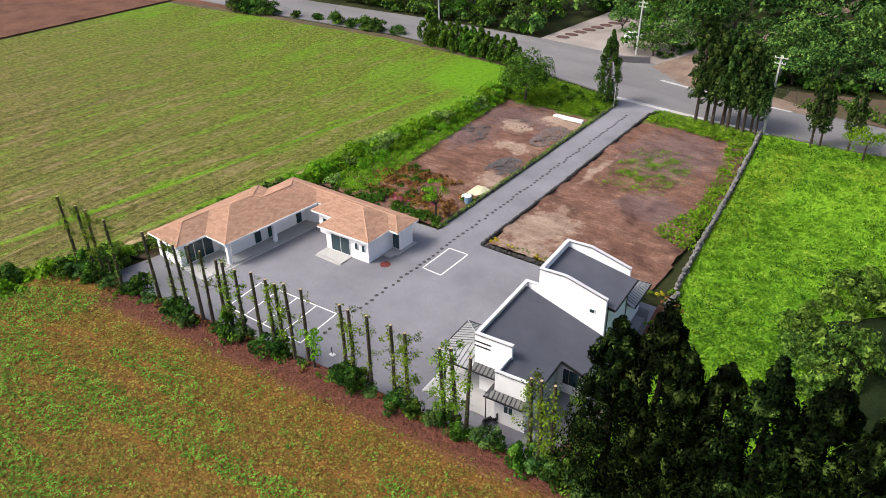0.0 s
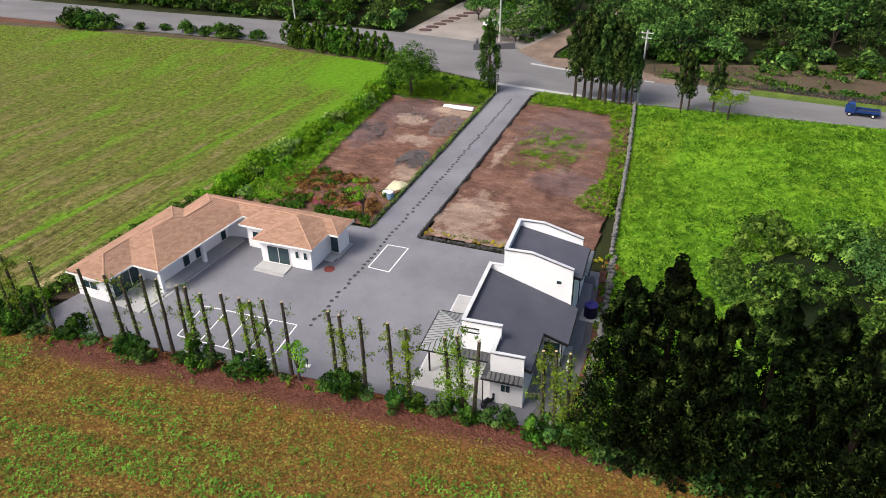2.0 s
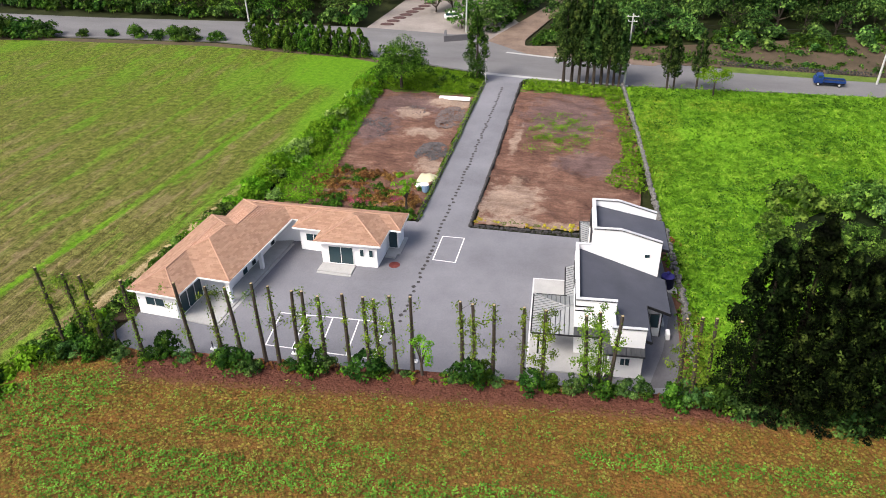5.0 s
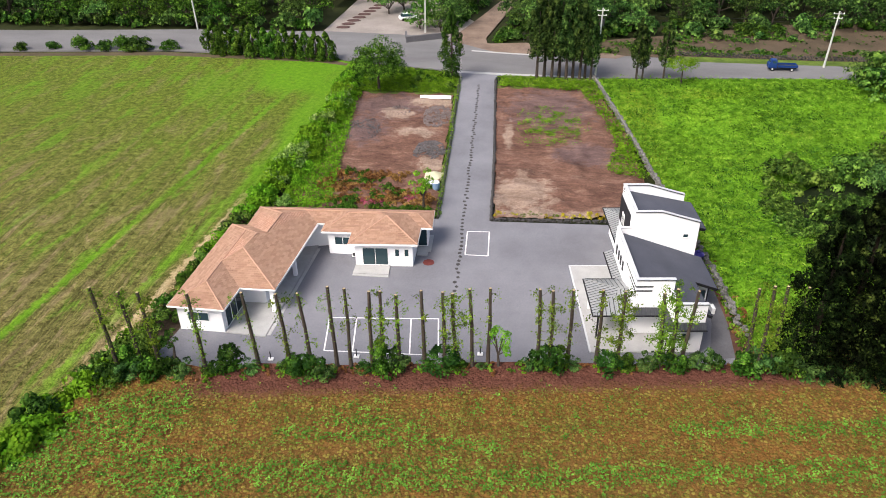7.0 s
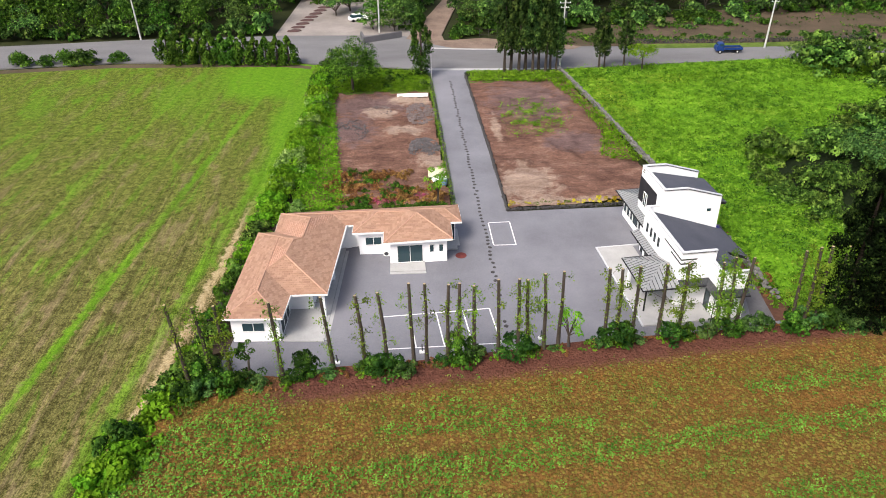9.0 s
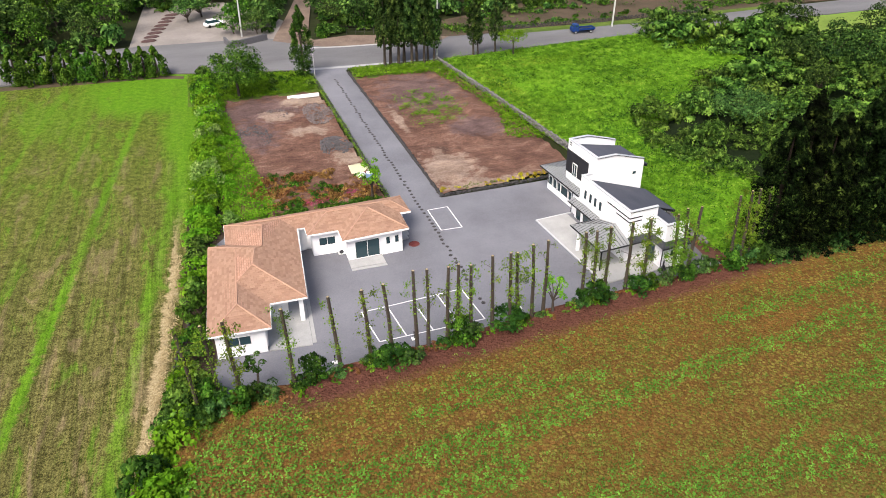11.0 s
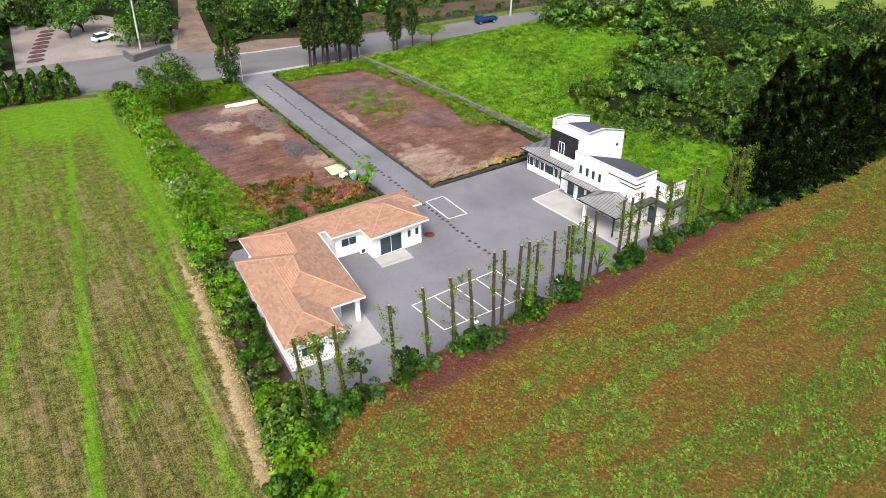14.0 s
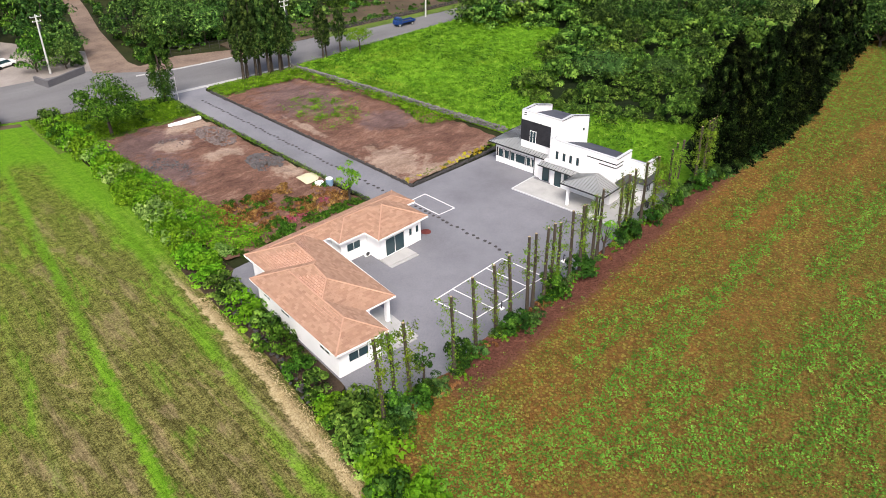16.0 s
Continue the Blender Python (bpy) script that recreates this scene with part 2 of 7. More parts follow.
PLOT_LEFT_SOIL = plot_material("left_plot_soil", [(-54.9, 77.4, 2.2, 2.6), (-57.0, 101.0, 4.5, 2.6), (-62.5, 95.5, 2.8, 2.4), (-58.5, 88.0, 3.5, 2.0)], [(-64.5, 98.5, 7.0, 6.0), (-67.0, 88.0, 4.5, 5.5)])
PLOT_RIGHT_SOIL = plot_material("right_plot_soil", [(-42.8, 69.5, 4.2, 6.0), (-44.9, 88.0, 0.8, 5.0), (-38.0, 64.0, 9.0, 1.4)], [(-38.5, 99.0, 7.5, 10.0), (-34.0, 82.0, 5.0, 4.0)])


def field_left_material():
    m, n, l, p = nodes_of("mown_green_field", 0.95)
    x, y = axis(n, l, "X"), axis(n, l, "Y")
    lines = noise_node(n, l, 1.0, 4, 0.7, (0.5, 0.03, 1), 6.6, 0.3)
    thin = noise_node(n, l, 1.0, 3, 0.7, (2.2, 0.05, 1), 6.8, 0.3)
    broad = noise_node(n, l, 0.035, 4, 0.6)
    fine = noise_node(n, l, 1.2, 5, 0.75)
    grit = noise_node(n, l, 7.5, 3, 0.8, (1, 0.7, 1))
    g2 = math_node(n, l, "ADD", math_node(n, l, "MULTIPLY", fine, 0.4), math_node(n, l, "MULTIPLY", grit, 0.6))
    base = ramp(n, l, g2, [(0.42, (0.026, 0.042, 0.005)), (0.5, (0.103, 0.146, 0.015)), (0.58, (0.205, 0.275, 0.035))])
    brown = ramp(n, l, g2, [(0.42, (0.052, 0.041, 0.014)), (0.5, (0.13, 0.106, 0.04)), (0.59, (0.24, 0.2, 0.09))])
    green = ramp(n, l, g2, [(0.36, (0.045, 0.12, 0.006)), (0.5, (0.11, 0.245, 0.012)), (0.66, (0.2, 0.38, 0.025))])
    near = math_node(n, l, "SUBTRACT", 1.0, band(n, l, 32, 108, y))
    k = math_node(n, l, "ADD", math_node(n, l, "ADD", math_node(n, l, "MULTIPLY", lines, 0.3), math_node(n, l, "MULTIPLY", thin, 0.52)), math_node(n, l, "MULTIPLY", broad, 0.3))
    k = math_node(n, l, "ADD", k, math_node(n, l, "MULTIPLY", math_node(n, l, "SUBTRACT", g2, 0.5), 0.6))
    k = math_node(n, l, "ADD", k, math_node(n, l, "MULTIPLY", near, 0.04))
    col = mix(n, l, math_node(n, l, "MULTIPLY", band(n, l, 0.465, 0.55, k), math_node(n, l, "ADD", 0.14, math_node(n, l, "MULTIPLY", near, 0.6))), base, brown)
    blotch = noise_node(n, l, 0.32, 5, 0.7, (1.5, 0.35, 1), 6.8, 0.6)
    tan = math_node(n, l, "MULTIPLY", band(n, l, 0.53, 0.64, blotch), math_node(n, l, "ADD", 0.3, math_node(n, l, "MULTIPLY", near, 0.6)))
    col = mix(n, l, tan, col, ramp(n, l, g2, [(0.4, (0.12, 0.09, 0.04)), (0.6, (0.32, 0.255, 0.14))]))
    lime = math_node(n, l, "SUBTRACT", 1.0, band(n, l, 0.36, 0.46, blotch))
    col = mix(n, l, math_node(n, l, "MULTIPLY", lime, 0.6), col, green)
    dist = spot(n, l, -150, 72, 42, 30, broad)
    col = mix(n, l, math_node(n, l, "MULTIPLY", dist, 0.2), col, brown)
    lush = noise_node(n, l, 0.07, 5, 0.65, (1.6, 0.6, 1), 25)
    patch_ = math_node(n, l, "MULTIPLY", band(n, l, 0.5, 0.6, lush), band(n, l, 80, 112, y))
    col = mix(n, l, math_node(n, l, "MULTIPLY", patch_, 0.5), col, green)
    corner = spot(n, l, -80, 114, 15, 12, lush)
    col = mix(n, l, math_node(n, l, "MULTIPLY", math_node(n, l, "MULTIPLY", corner, 1.0), band(n, l, 0.3, 0.46, lush)), col, green)
    rim = math_node(n, l, "MULTIPLY", band(n, l, -80.5, -77.0, math_node(n, l, "ADD", x, math_node(n, l, "MULTIPLY", math_node(n, l, "SUBTRACT", lush, 0.5), 6.0))), band(n, l, 58, 74, y))
    col = mix(n, l, math_node(n, l, "MULTIPLY", rim, 0.8), col, green)
    wob = math_node(n, l, "MULTIPLY", math_node(n, l, "SUBTRACT", fine, 0.5), 2.0)
    for x0, slant, w, amount in ((-95.3, 0.12, 0.42, 0.95), (-85.9, 0.11, 0.46, 0.8), (-101.4, 0.12, 0.35, 0.35), (-109.0, 0.115, 0.4, 0.35), (-121.0, 0.11, 0.5, 0.3)):
        d = math_node(n, l, "SUBTRACT", math_node(n, l, "SUBTRACT", x, math_node(n, l, "MULTIPLY", y, slant)), x0)
        d = math_node(n, l, "ABSOLUTE", math_node(n, l, "ADD", d, wob))
        near_line = math_node(n, l, "SUBTRACT", 1.0, band(n, l, w * 0.5, w * 2.0, d))
        col = mix(n, l, math_node(n, l, "MULTIPLY", near_line, math_node(n, l, "MULTIPLY", band(n, l, 0.36, 0.56, math_node(n, l, "ADD", math_node(n, l, "MULTIPLY", g2, 0.45), math_node(n, l, "MULTIPLY", lush, 0.55))), amount)), col, green)
    rows_ = math_node(n, l, "ADD", math_node(n, l, "MULTIPLY", noise_node(n, l, 1.0, 3, 0.65, (1.4, 0.035, 1), 6.7, 0.5), 0.6), math_node(n, l, "MULTIPLY", noise_node(n, l, 1.0, 3, 0.65, (4.0, 0.12, 1), 6.9, 0.4), 0.4))
    rut = ramp(n, l, rows_, [(0.4, (0.62, 0.61, 0.6)), (0.5, (1, 1, 1)), (0.6, (1.36, 1.3, 1.32))], 1.0)
    col = mix(n, l, math_node(n, l, "ADD", 0.2, math_node(n, l, "MULTIPLY", near, 0.65)), col, mix(n, l, 1.0, col, rut, "MULTIPLY"))
    straw = ramp(n, l, g2, [(0.34, (0.25, 0.18, 0.08)), (0.5, (0.42, 0.33, 0.18)), (0.66, (0.62, 0.52, 0.33))])
    d = math_node(n, l, "SUBTRACT", x, math_node(n, l, "SUBTRACT", math_node(n, l, "MULTIPLY", math_node(n, l, "LOGARITHM", math_node(n, l, "MAXIMUM", math_node(n, l, "SUBTRACT", y, 4.0), 1.0), 2.718), 3.1), 90.3))
    d = math_node(n, l, "ABSOLUTE", math_node(n, l, "ADD", d, math_node(n, l, "ADD", wob, math_node(n, l, "MULTIPLY", math_node(n, l, "SUBTRACT", blotch, 0.5), 2.2))))
    col = mix(n, l, math_node(n, l, "MULTIPLY", math_node(n, l, "MULTIPLY", math_node(n, l, "SUBTRACT", 1.0, band(n, l, 0.25, 0.75, math_node(n, l, "MULTIPLY", d, math_node(n, l, "ADD", 1.0, band(n, l, 54, 66, y))))), math_node(n, l, "MULTIPLY", band(n, l, 5, 16, y), math_node(n, l, "SUBTRACT", 1.0, math_node(n, l, "MULTIPLY", band(n, l, 56, 70, y), 1.0)))), band(n, l, 0.3, 0.5, math_node(n, l, "ADD", math_node(n, l, "MULTIPLY", g2, 0.6), math_node(n, l, "MULTIPLY", fine, 0.4)))), col, straw)
    l.new(col, p.inputs["Base Color"])
    bump(n, l, p, g2, 0.9, 0.12)
    return m


def field_front_material():
    """Red-brown soil closely set with small yellowing plants, bare towards the yard."""
    m, n, l, p = nodes_of("planted_red_soil", 0.95)
    x, y = axis(n, l, "X"), axis(n, l, "Y")
    big = noise_node(n, l, 0.12, 5, 0.6, (0.5, 1.4, 1), -6)
    fine = noise_node(n, l, 2.2, 5, 0.8)
    grit = noise_node(n, l, 6.0, 4, 0.85)
    g2 = math_node(n, l, "ADD", math_node(n, l, "MULTIPLY", fine, 0.5), math_node(n, l, "MULTIPLY", grit, 0.5))
    soil = ramp(n, l, g2, [(0.36, (0.09, 0.039, 0.011)), (0.5, (0.24, 0.112, 0.03)), (0.64, (0.4, 0.215, 0.066))])
    c = n.new("ShaderNodeTexCoord")
    cell = n.new("ShaderNodeTexVoronoi")
    cell.inputs["Scale"].default_value = 3.4
    l.new(c.outputs["Object"], cell.inputs["Vector"])
    hue = n.new("ShaderNodeSeparateColor")
    l.new(cell.outputs["Color"], hue.inputs["Color"])
    leaf = ramp(n, l, math_node(n, l, "ADD", math_node(n, l, "MULTIPLY", hue.outputs["Red"], 0.7), math_node(n, l, "MULTIPLY", big, 0.4)), [(0.2, (0.14, 0.118, 0.022)), (0.55, (0.26, 0.22, 0.04)), (0.95, (0.38, 0.31, 0.07))])
    dot = math_node(n, l, "SUBTRACT", 1.0, band(n, l, 0.36, 0.56, math_node(n, l, "ADD", cell.outputs["Distance"], math_node(n, l, "MULTIPLY", math_node(n, l, "SUBTRACT", grit, 0.5), 0.7))))
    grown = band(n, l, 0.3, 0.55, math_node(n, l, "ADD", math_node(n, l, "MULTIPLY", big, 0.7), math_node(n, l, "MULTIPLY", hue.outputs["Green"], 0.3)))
    # Soil darkened between plants: the shade under their leaves, painted in.
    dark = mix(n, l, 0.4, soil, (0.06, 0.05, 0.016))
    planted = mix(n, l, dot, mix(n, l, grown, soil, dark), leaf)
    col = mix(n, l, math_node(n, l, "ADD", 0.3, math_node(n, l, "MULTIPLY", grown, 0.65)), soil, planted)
    lush = math_node(n, l, "SUBTRACT", 1.0, band(n, l, 8, 30, math_node(n, l, "SUBTRACT", y, math_node(n, l, "MULTIPLY", x, 0.1))))
    col = mix(n, l, math_node(n, l, "MULTIPLY", math_node(n, l, "MULTIPLY", lush, 0.75), math_node(n, l, "ADD", math_node(n, l, "MULTIPLY", dot, 0.6), 0.3)), col, ramp(n, l, g2, [(0.36, (0.05, 0.07, 0.014)), (0.62, (0.19, 0.24, 0.04))]))
    bare = ramp(n, l, g2, [(0.34, (0.065, 0.027, 0.02)), (0.5, (0.15, 0.06, 0.042)), (0.66, (0.26, 0.12, 0.085))])
    off = math_node(n, l, "SUBTRACT", y, math_node(n, l, "MULTIPLY", x, 0.122))
    off = math_node(n, l, "ADD", off, math_node(n, l, "MULTIPLY", math_node(n, l, "SUBTRACT", fine, 0.5), 4.0))
    col = mix(n, l, math_node(n, l, "MULTIPLY", band(n, l, 35.0, 36.9, off), math_node(n, l, "MULTIPLY", band(n, l, -72, -67, x), math_node(n, l, "SUBTRACT", 1.0, band(n, l, -17, -9, x)))), col, bare)
    l.new(col, p.inputs["Base Color"])
    bump(n, l, p, math_node(n, l, "ADD", g2, math_node(n, l, "MULTIPLY", dot, 0.5)), 1.0, 0.25)
    return m


def meadow_material(name="wild_grass_ground"):
    m, n, l, p = nodes_of(name, 0.9)
    a = noise_node(n, l, 0.1, 5, 0.65)
    f = noise_node(n, l, 2.2, 5, 0.75)
    s = math_node(n, l, "ADD", math_node(n, l, "MULTIPLY", a, 0.55), math_node(n, l, "MULTIPLY", f, 0.45))
    col = ramp(n, l, s, [(0.32, (0.055, 0.14, 0.008)), (0.46, (0.14, 0.325, 0.016)), (0.57, (0.23, 0.45, 0.024)), (0.66, (0.29, 0.41, 0.045)), (0.76, (0.26, 0.2, 0.09))])
    sere = ramp(n, l, f, [(0.35, (0.14, 0.2, 0.01)), (0.65, (0.42, 0.47, 0.05))])
    for q in ((-25.2, 97.0, 3.6, 22.0), (-14.0, 108.0, 7.0, 3.0), (-3.0, 92.0, 3.0, 1.6)):
        col = mix(n, l, math_node(n, l, "MULTIPLY", spot(n, l, *q, a), 0.6), col, sere)
    l.new(col, p.inputs["Base Color"])
    bump(n, l, p, f, 0.8, 0.2)
    return m


def roof_tile_material():
    m, n, l, p = nodes_of("terracotta_roof_shingles", 0.85)
    uv = n.new("ShaderNodeTexCoord")
    br = n.new("ShaderNodeTexBrick")
    br.inputs["Scale"].default_value = 1.0
    br.inputs["Brick Width"].default_value = 0.5
    br.inputs["Row Height"].default_value = 0.24
    br.inputs["Mortar Size"].default_value = 0.022
    br.inputs["Mortar Smooth"].default_value = 0.3
    br.inputs["Bias"].default_value = 0.0
    br.inputs["Color1"].default_value = (0.337, 0.194, 0.139, 1)
    br.inputs["Color2"].default_value = (0.4, 0.244, 0.181, 1)
    br.inputs["Mortar"].default_value = (0.222, 0.118, 0.08, 1)
    l.new(uv.outputs["UV"], br.inputs["Vector"])
    spots = ramp(n, l, noise_node(n, l, 0.5, 4, 0.6), [(0.3, (0.82, 0.82, 0.84)), (0.7, (1.12, 1.1, 1.06))], 1.0)
    l.new(mix(n, l, 1.0, br.outputs["Color"], spots, "MULTIPLY"), p.inputs["Base Color"])
    bump(n, l, p, br.outputs["Fac"], -0.5, 0.03)
    return m


VERGE = surface("dull_verge_grass", (0.05, 0.085, 0.015), (0.17, 0.24, 0.045), 0.4, 3.0, relief=0.8, dist=0.1)
FAR_GRASS = surface("pale_green_pasture", (0.13, 0.2, 0.035), (0.26, 0.36, 0.07), 0.15, 2.0, relief=0.6, dist=0.1)
# Near-black floor tone: the shade under scrub and cedars, put into colour.
SHADE_FLOOR = surface("painted_scrub_shade", (0.006, 0.012, 0.004), (0.02, 0.032, 0.01), 0.5, 4.0, relief=0.8, dist=0.1)
def shingle_material():
    m, n, l, p = nodes_of("terracotta_shingle", 0.85)
    g, o = n.new("ShaderNodeNewGeometry"), n.new("ShaderNodeObjectInfo")
    tone = math_node(n, l, "FRACT", math_node(n, l, "ADD", g.outputs["Random Per Island"], o.outputs["Random"]))
    col = ramp(n, l, tone, [(0.0, (0.35, 0.206, 0.143)), (0.5, (0.41, 0.25, 0.176)), (1.0, (0.465, 0.293, 0.21))])
    spots = ramp(n, l, noise_node(n, l, 0.5, 4, 0.6), [(0.3, (0.93, 0.93, 0.935)), (0.7, (1.05, 1.04, 1.03))], 1.0)
    l.new(mix(n, l, 1.0, col, spots, "MULTIPLY"), p.inputs["Base Color"])
    bump(n, l, p, noise_node(n, l, 14.0, 3, 0.7), 0.2, 0.01)
    return m


SHINGLE = shingle_material()
FIELD_LEFT = field_left_material()
FIELD_FRONT = field_front_material()
MEADOW_GROUND = meadow_material()
ROOF_TILE = roof_tile_material()
RIDGE = surface("pale_ridge_cap", (0.48, 0.28, 0.195), (0.57, 0.35, 0.255), 0.6, 9.0)
COPING = surface("pale_grey_coping", (0.4, 0.41, 0.43), (0.52, 0.53, 0.55), 0.8, 10.0, rough=0.5, tone=1.0)
SIDE_PAVING = surface("dark_side_paving", (0.1, 0.098, 0.108), (0.19, 0.185, 0.2), 0.3, 9.0)
SEAM_METAL = surface("grey_seamed_metal", (0.34, 0.35, 0.35), (0.5, 0.51, 0.51), 0.5, 9.0, rough=0.35, metal=0.35, spec=0.5, relief=0.05, tone=0.75)
STONE = surface("light_wall_stone", (0.07, 0.068, 0.066), (0.3, 0.29, 0.28), 1.6, 9.0, relief=0.5)


# ---- builders ----
def mesh_of(name, verts, faces, material, smooth=False):
    me = bpy.data.meshes.new(name)
    me.from_pydata([tuple(v) for v in verts], [], [tuple(int(i) for i in f) for f in faces])
    me.materials.append(material)
    me.update()
    if smooth:
        me.shade_smooth()
    return me


def thing(name, label, category, group="", kind="", at=(0, 0, 0), turn=0.0):
    """An empty that stands for one thing."""
    ob = new(name)
    ob.matrix_basis = pose(*at, 0, 0, turn)
    return tagged(ob, label, category, group, kind)


def part(name, bm, material, parent, label="", smooth=False):
    me = bpy.data.meshes.new(name)
    bm.to_mesh(me)
    bm.free()
    me.materials.append(material)
    if smooth:
        me.shade_smooth()
    ob = new(name, me)
    ob.parent = parent
    return tagged(ob, label)


def child(name, me, parent, label="", m=None):
    ob = new(name, me)
    ob.parent = parent
    if m is not None:
        ob.matrix_basis = m
    return tagged(ob, label)


def box_bm(x0, x1, y0, y1, z0, z1, bevel=0.0):
    bm = bmesh.new()
    bmesh.ops.create_cube(bm, size=1)
    bmesh.ops.transform(bm, matrix=Matrix.LocRotScale(((x0 + x1) / 2, (y0 + y1) / 2, (z0 + z1) / 2), None, (x1 - x0, y1 - y0, z1 - z0)), verts=bm.verts)
    if bevel:
        bmesh.ops.bevel(bm, geom=bm.edges[:], offset=bevel, segments=1, affect="EDGES")
    return bm


def prism_bm(pts, z0, z1):
    """An upright prism; z0 and z1 are numbers or one value a corner."""
    bm = bmesh.new()
    k = len(pts)
    zs0 = [z0] * k if isinstance(z0, (int, float)) else z0
    zs1 = [z1] * k if isinstance(z1, (int, float)) else z1
    lo = [bm.verts.new((p[0], p[1], z)) for p, z in zip(pts, zs0)]
    hi = [bm.verts.new((p[0], p[1], z)) for p, z in zip(pts, zs1)]
    bm.faces.new(lo[::-1])
    bm.faces.new(hi)
    for i in range(k):
        j = (i + 1) % k
        bm.faces.new((lo[i], lo[j], hi[j], hi[i]))
    bmesh.ops.recalc_face_normals(bm, faces=bm.faces)
    return bm


def tube_bm(points, radii, sides=8):
    """A tapered tube through the points."""
    bm = bmesh.new()
    rings = []
    for i, (q, r) in enumerate(zip(points, radii)):
        q = Vector(q)
        ahead = Vector(points[min(i + 1, len(points) - 1)]) - Vector(points[max(i - 1, 0)])
        rot = ahead.to_track_quat("Z", "Y")
        rings.append([bm.verts.new(q + rot @ Vector((r * math.cos(a), r * math.sin(a), 0))) for a in [2 * math.pi * s / sides for s in range(sides)]])
    for a, c in zip(rings, rings[1:]):
        for s in range(sides):
            bm.faces.new((a[s], a[(s + 1) % sides], c[(s + 1) % sides], c[s]))
    bm.faces.new(rings[0][::-1])
    bm.faces.new(rings[-1])
    return bm


def merged(*bms):
    out = bmesh.new()
    for x in bms:
        me = bpy.data.meshes.new("scratch")
        x.to_mesh(me)
        x.free()
        out.from_mesh(me)
        bpy.data.meshes.remove(me)
    return out


def sheet(name, pts, z, material, label, category, depth=0.25):
    """A slab of ground with its top at z."""
    bm = prism_bm(pts, z - depth, z)
    bmesh.ops.triangulate(bm, faces=bm.faces[:])
    me = bpy.data.meshes.new(name)
    bm.to_mesh(me)
    bm.free()
    me.materials.append(material)
    return tagged(new(name, me), label, category, "", "structure")


def inside(pts, x, y):
    """Which of the points x, y lie in the polygon."""
    hit = np.zeros(len(x), bool)
    k = len(pts)
    for i in range(k):
        (x0, y0), (x1, y1) = pts[i][:2], pts[(i + 1) % k][:2]
        if y0 == y1:
            continue
        cross = ((y0 > y) != (y1 > y)) & (x < (x1 - x0) * (y - y0) / (y1 - y0) + x0)
        hit ^= cross
    return hit


def rough_ground(name, pts, z, material, label, category, step=0.5, height=0.25, size=0.25, seed=0):
    """Uneven ground in a polygon, as one mesh."""
    xs, ys = [p[0] for p in pts], [p[1] for p in pts]
    nx, ny = int((max(xs) - min(xs)) / step) + 2, int((max(ys) - min(ys)) / step) + 2
    gx, gy = np.meshgrid(min(xs) + step * np.arange(nx), min(ys) + step * np.arange(ny))
    x, y = gx.ravel(), gy.ravel()
    ok = inside(pts, x, y)
    zz = np.array([noise.fractal(Vector((a * size + seed, c * size, seed)), 0.9, 2.1, 4) if k else 0 for a, c, k in zip(x, y, ok)])
    zz = z + height * np.clip(zz, -0.3, 1.4)
    idx = np.arange(nx * ny).reshape(ny, nx)
    quads = np.stack([idx[:-1, :-1], idx[:-1, 1:], idx[1:, 1:], idx[1:, :-1]], -1).reshape(-1, 4)
    quads = quads[ok[quads].all(1)]
    used, back = np.unique(quads, return_inverse=True)
    me = mesh_of(name, np.stack([x, y, zz], 1)[used], back.reshape(-1, 4), material, True)
    return tagged(new(name, me), label, category, "", "structure")


def leaf_quads(rng, centres, size, normals, loose=0.55, slim=0.36):
    """Small folded leaves, one at each centre, facing roughly along the normals."""
    k = len(centres)
    up = normals / np.maximum(np.linalg.norm(normals, axis=1), 1e-6)[:, None] + loose * rng.normal(size=(k, 3))
    up /= np.linalg.norm(up, axis=1)[:, None]
    d = rng.normal(size=(k, 3))
    d -= (d * up).sum(1)[:, None] * up
    d /= np.linalg.norm(d, axis=1)[:, None]
    s = np.cross(up, d)
    w = size * rng.uniform(0.6, 1.4, k)[:, None]
    a = centres - d * w * 0.5 - up * w * 0.08
    c = centres + d * w * 0.5 - up * w * 0.08
    l_ = centres + s * w * slim + up * w * 0.06
    r_ = centres - s * w * slim + up * w * 0.06
    return np.stack([a, r_, c, l_], 1).reshape(-1, 3)


def quad_mesh(name, v, material):
    """A mesh of separate quads from their corners in order."""
    me = bpy.data.meshes.new(name)
    k = len(v) // 4
    me.vertices.add(len(v))
    me.vertices.foreach_set("co", v.astype(np.float32).ravel())
    me.loops.add(4 * k)
    me.loops.foreach_set("vertex_index", np.arange(4 * k, dtype=np.int32))
    me.polygons.add(k)
    me.polygons.foreach_set("loop_start", (4 * np.arange(k)).astype(np.int32))
    me.polygons.foreach_set("loop_total", np.full(k, 4, np.int32))
    me.update(calc_edges=True)
    me.materials.append(material)
    return me


def leafy(name, rng, centres, size, material, normals, loose=0.55, slim=0.36):
    return quad_mesh(name, leaf_quads(rng, np.asarray(centres), size, np.asarray(normals), loose, slim), material)


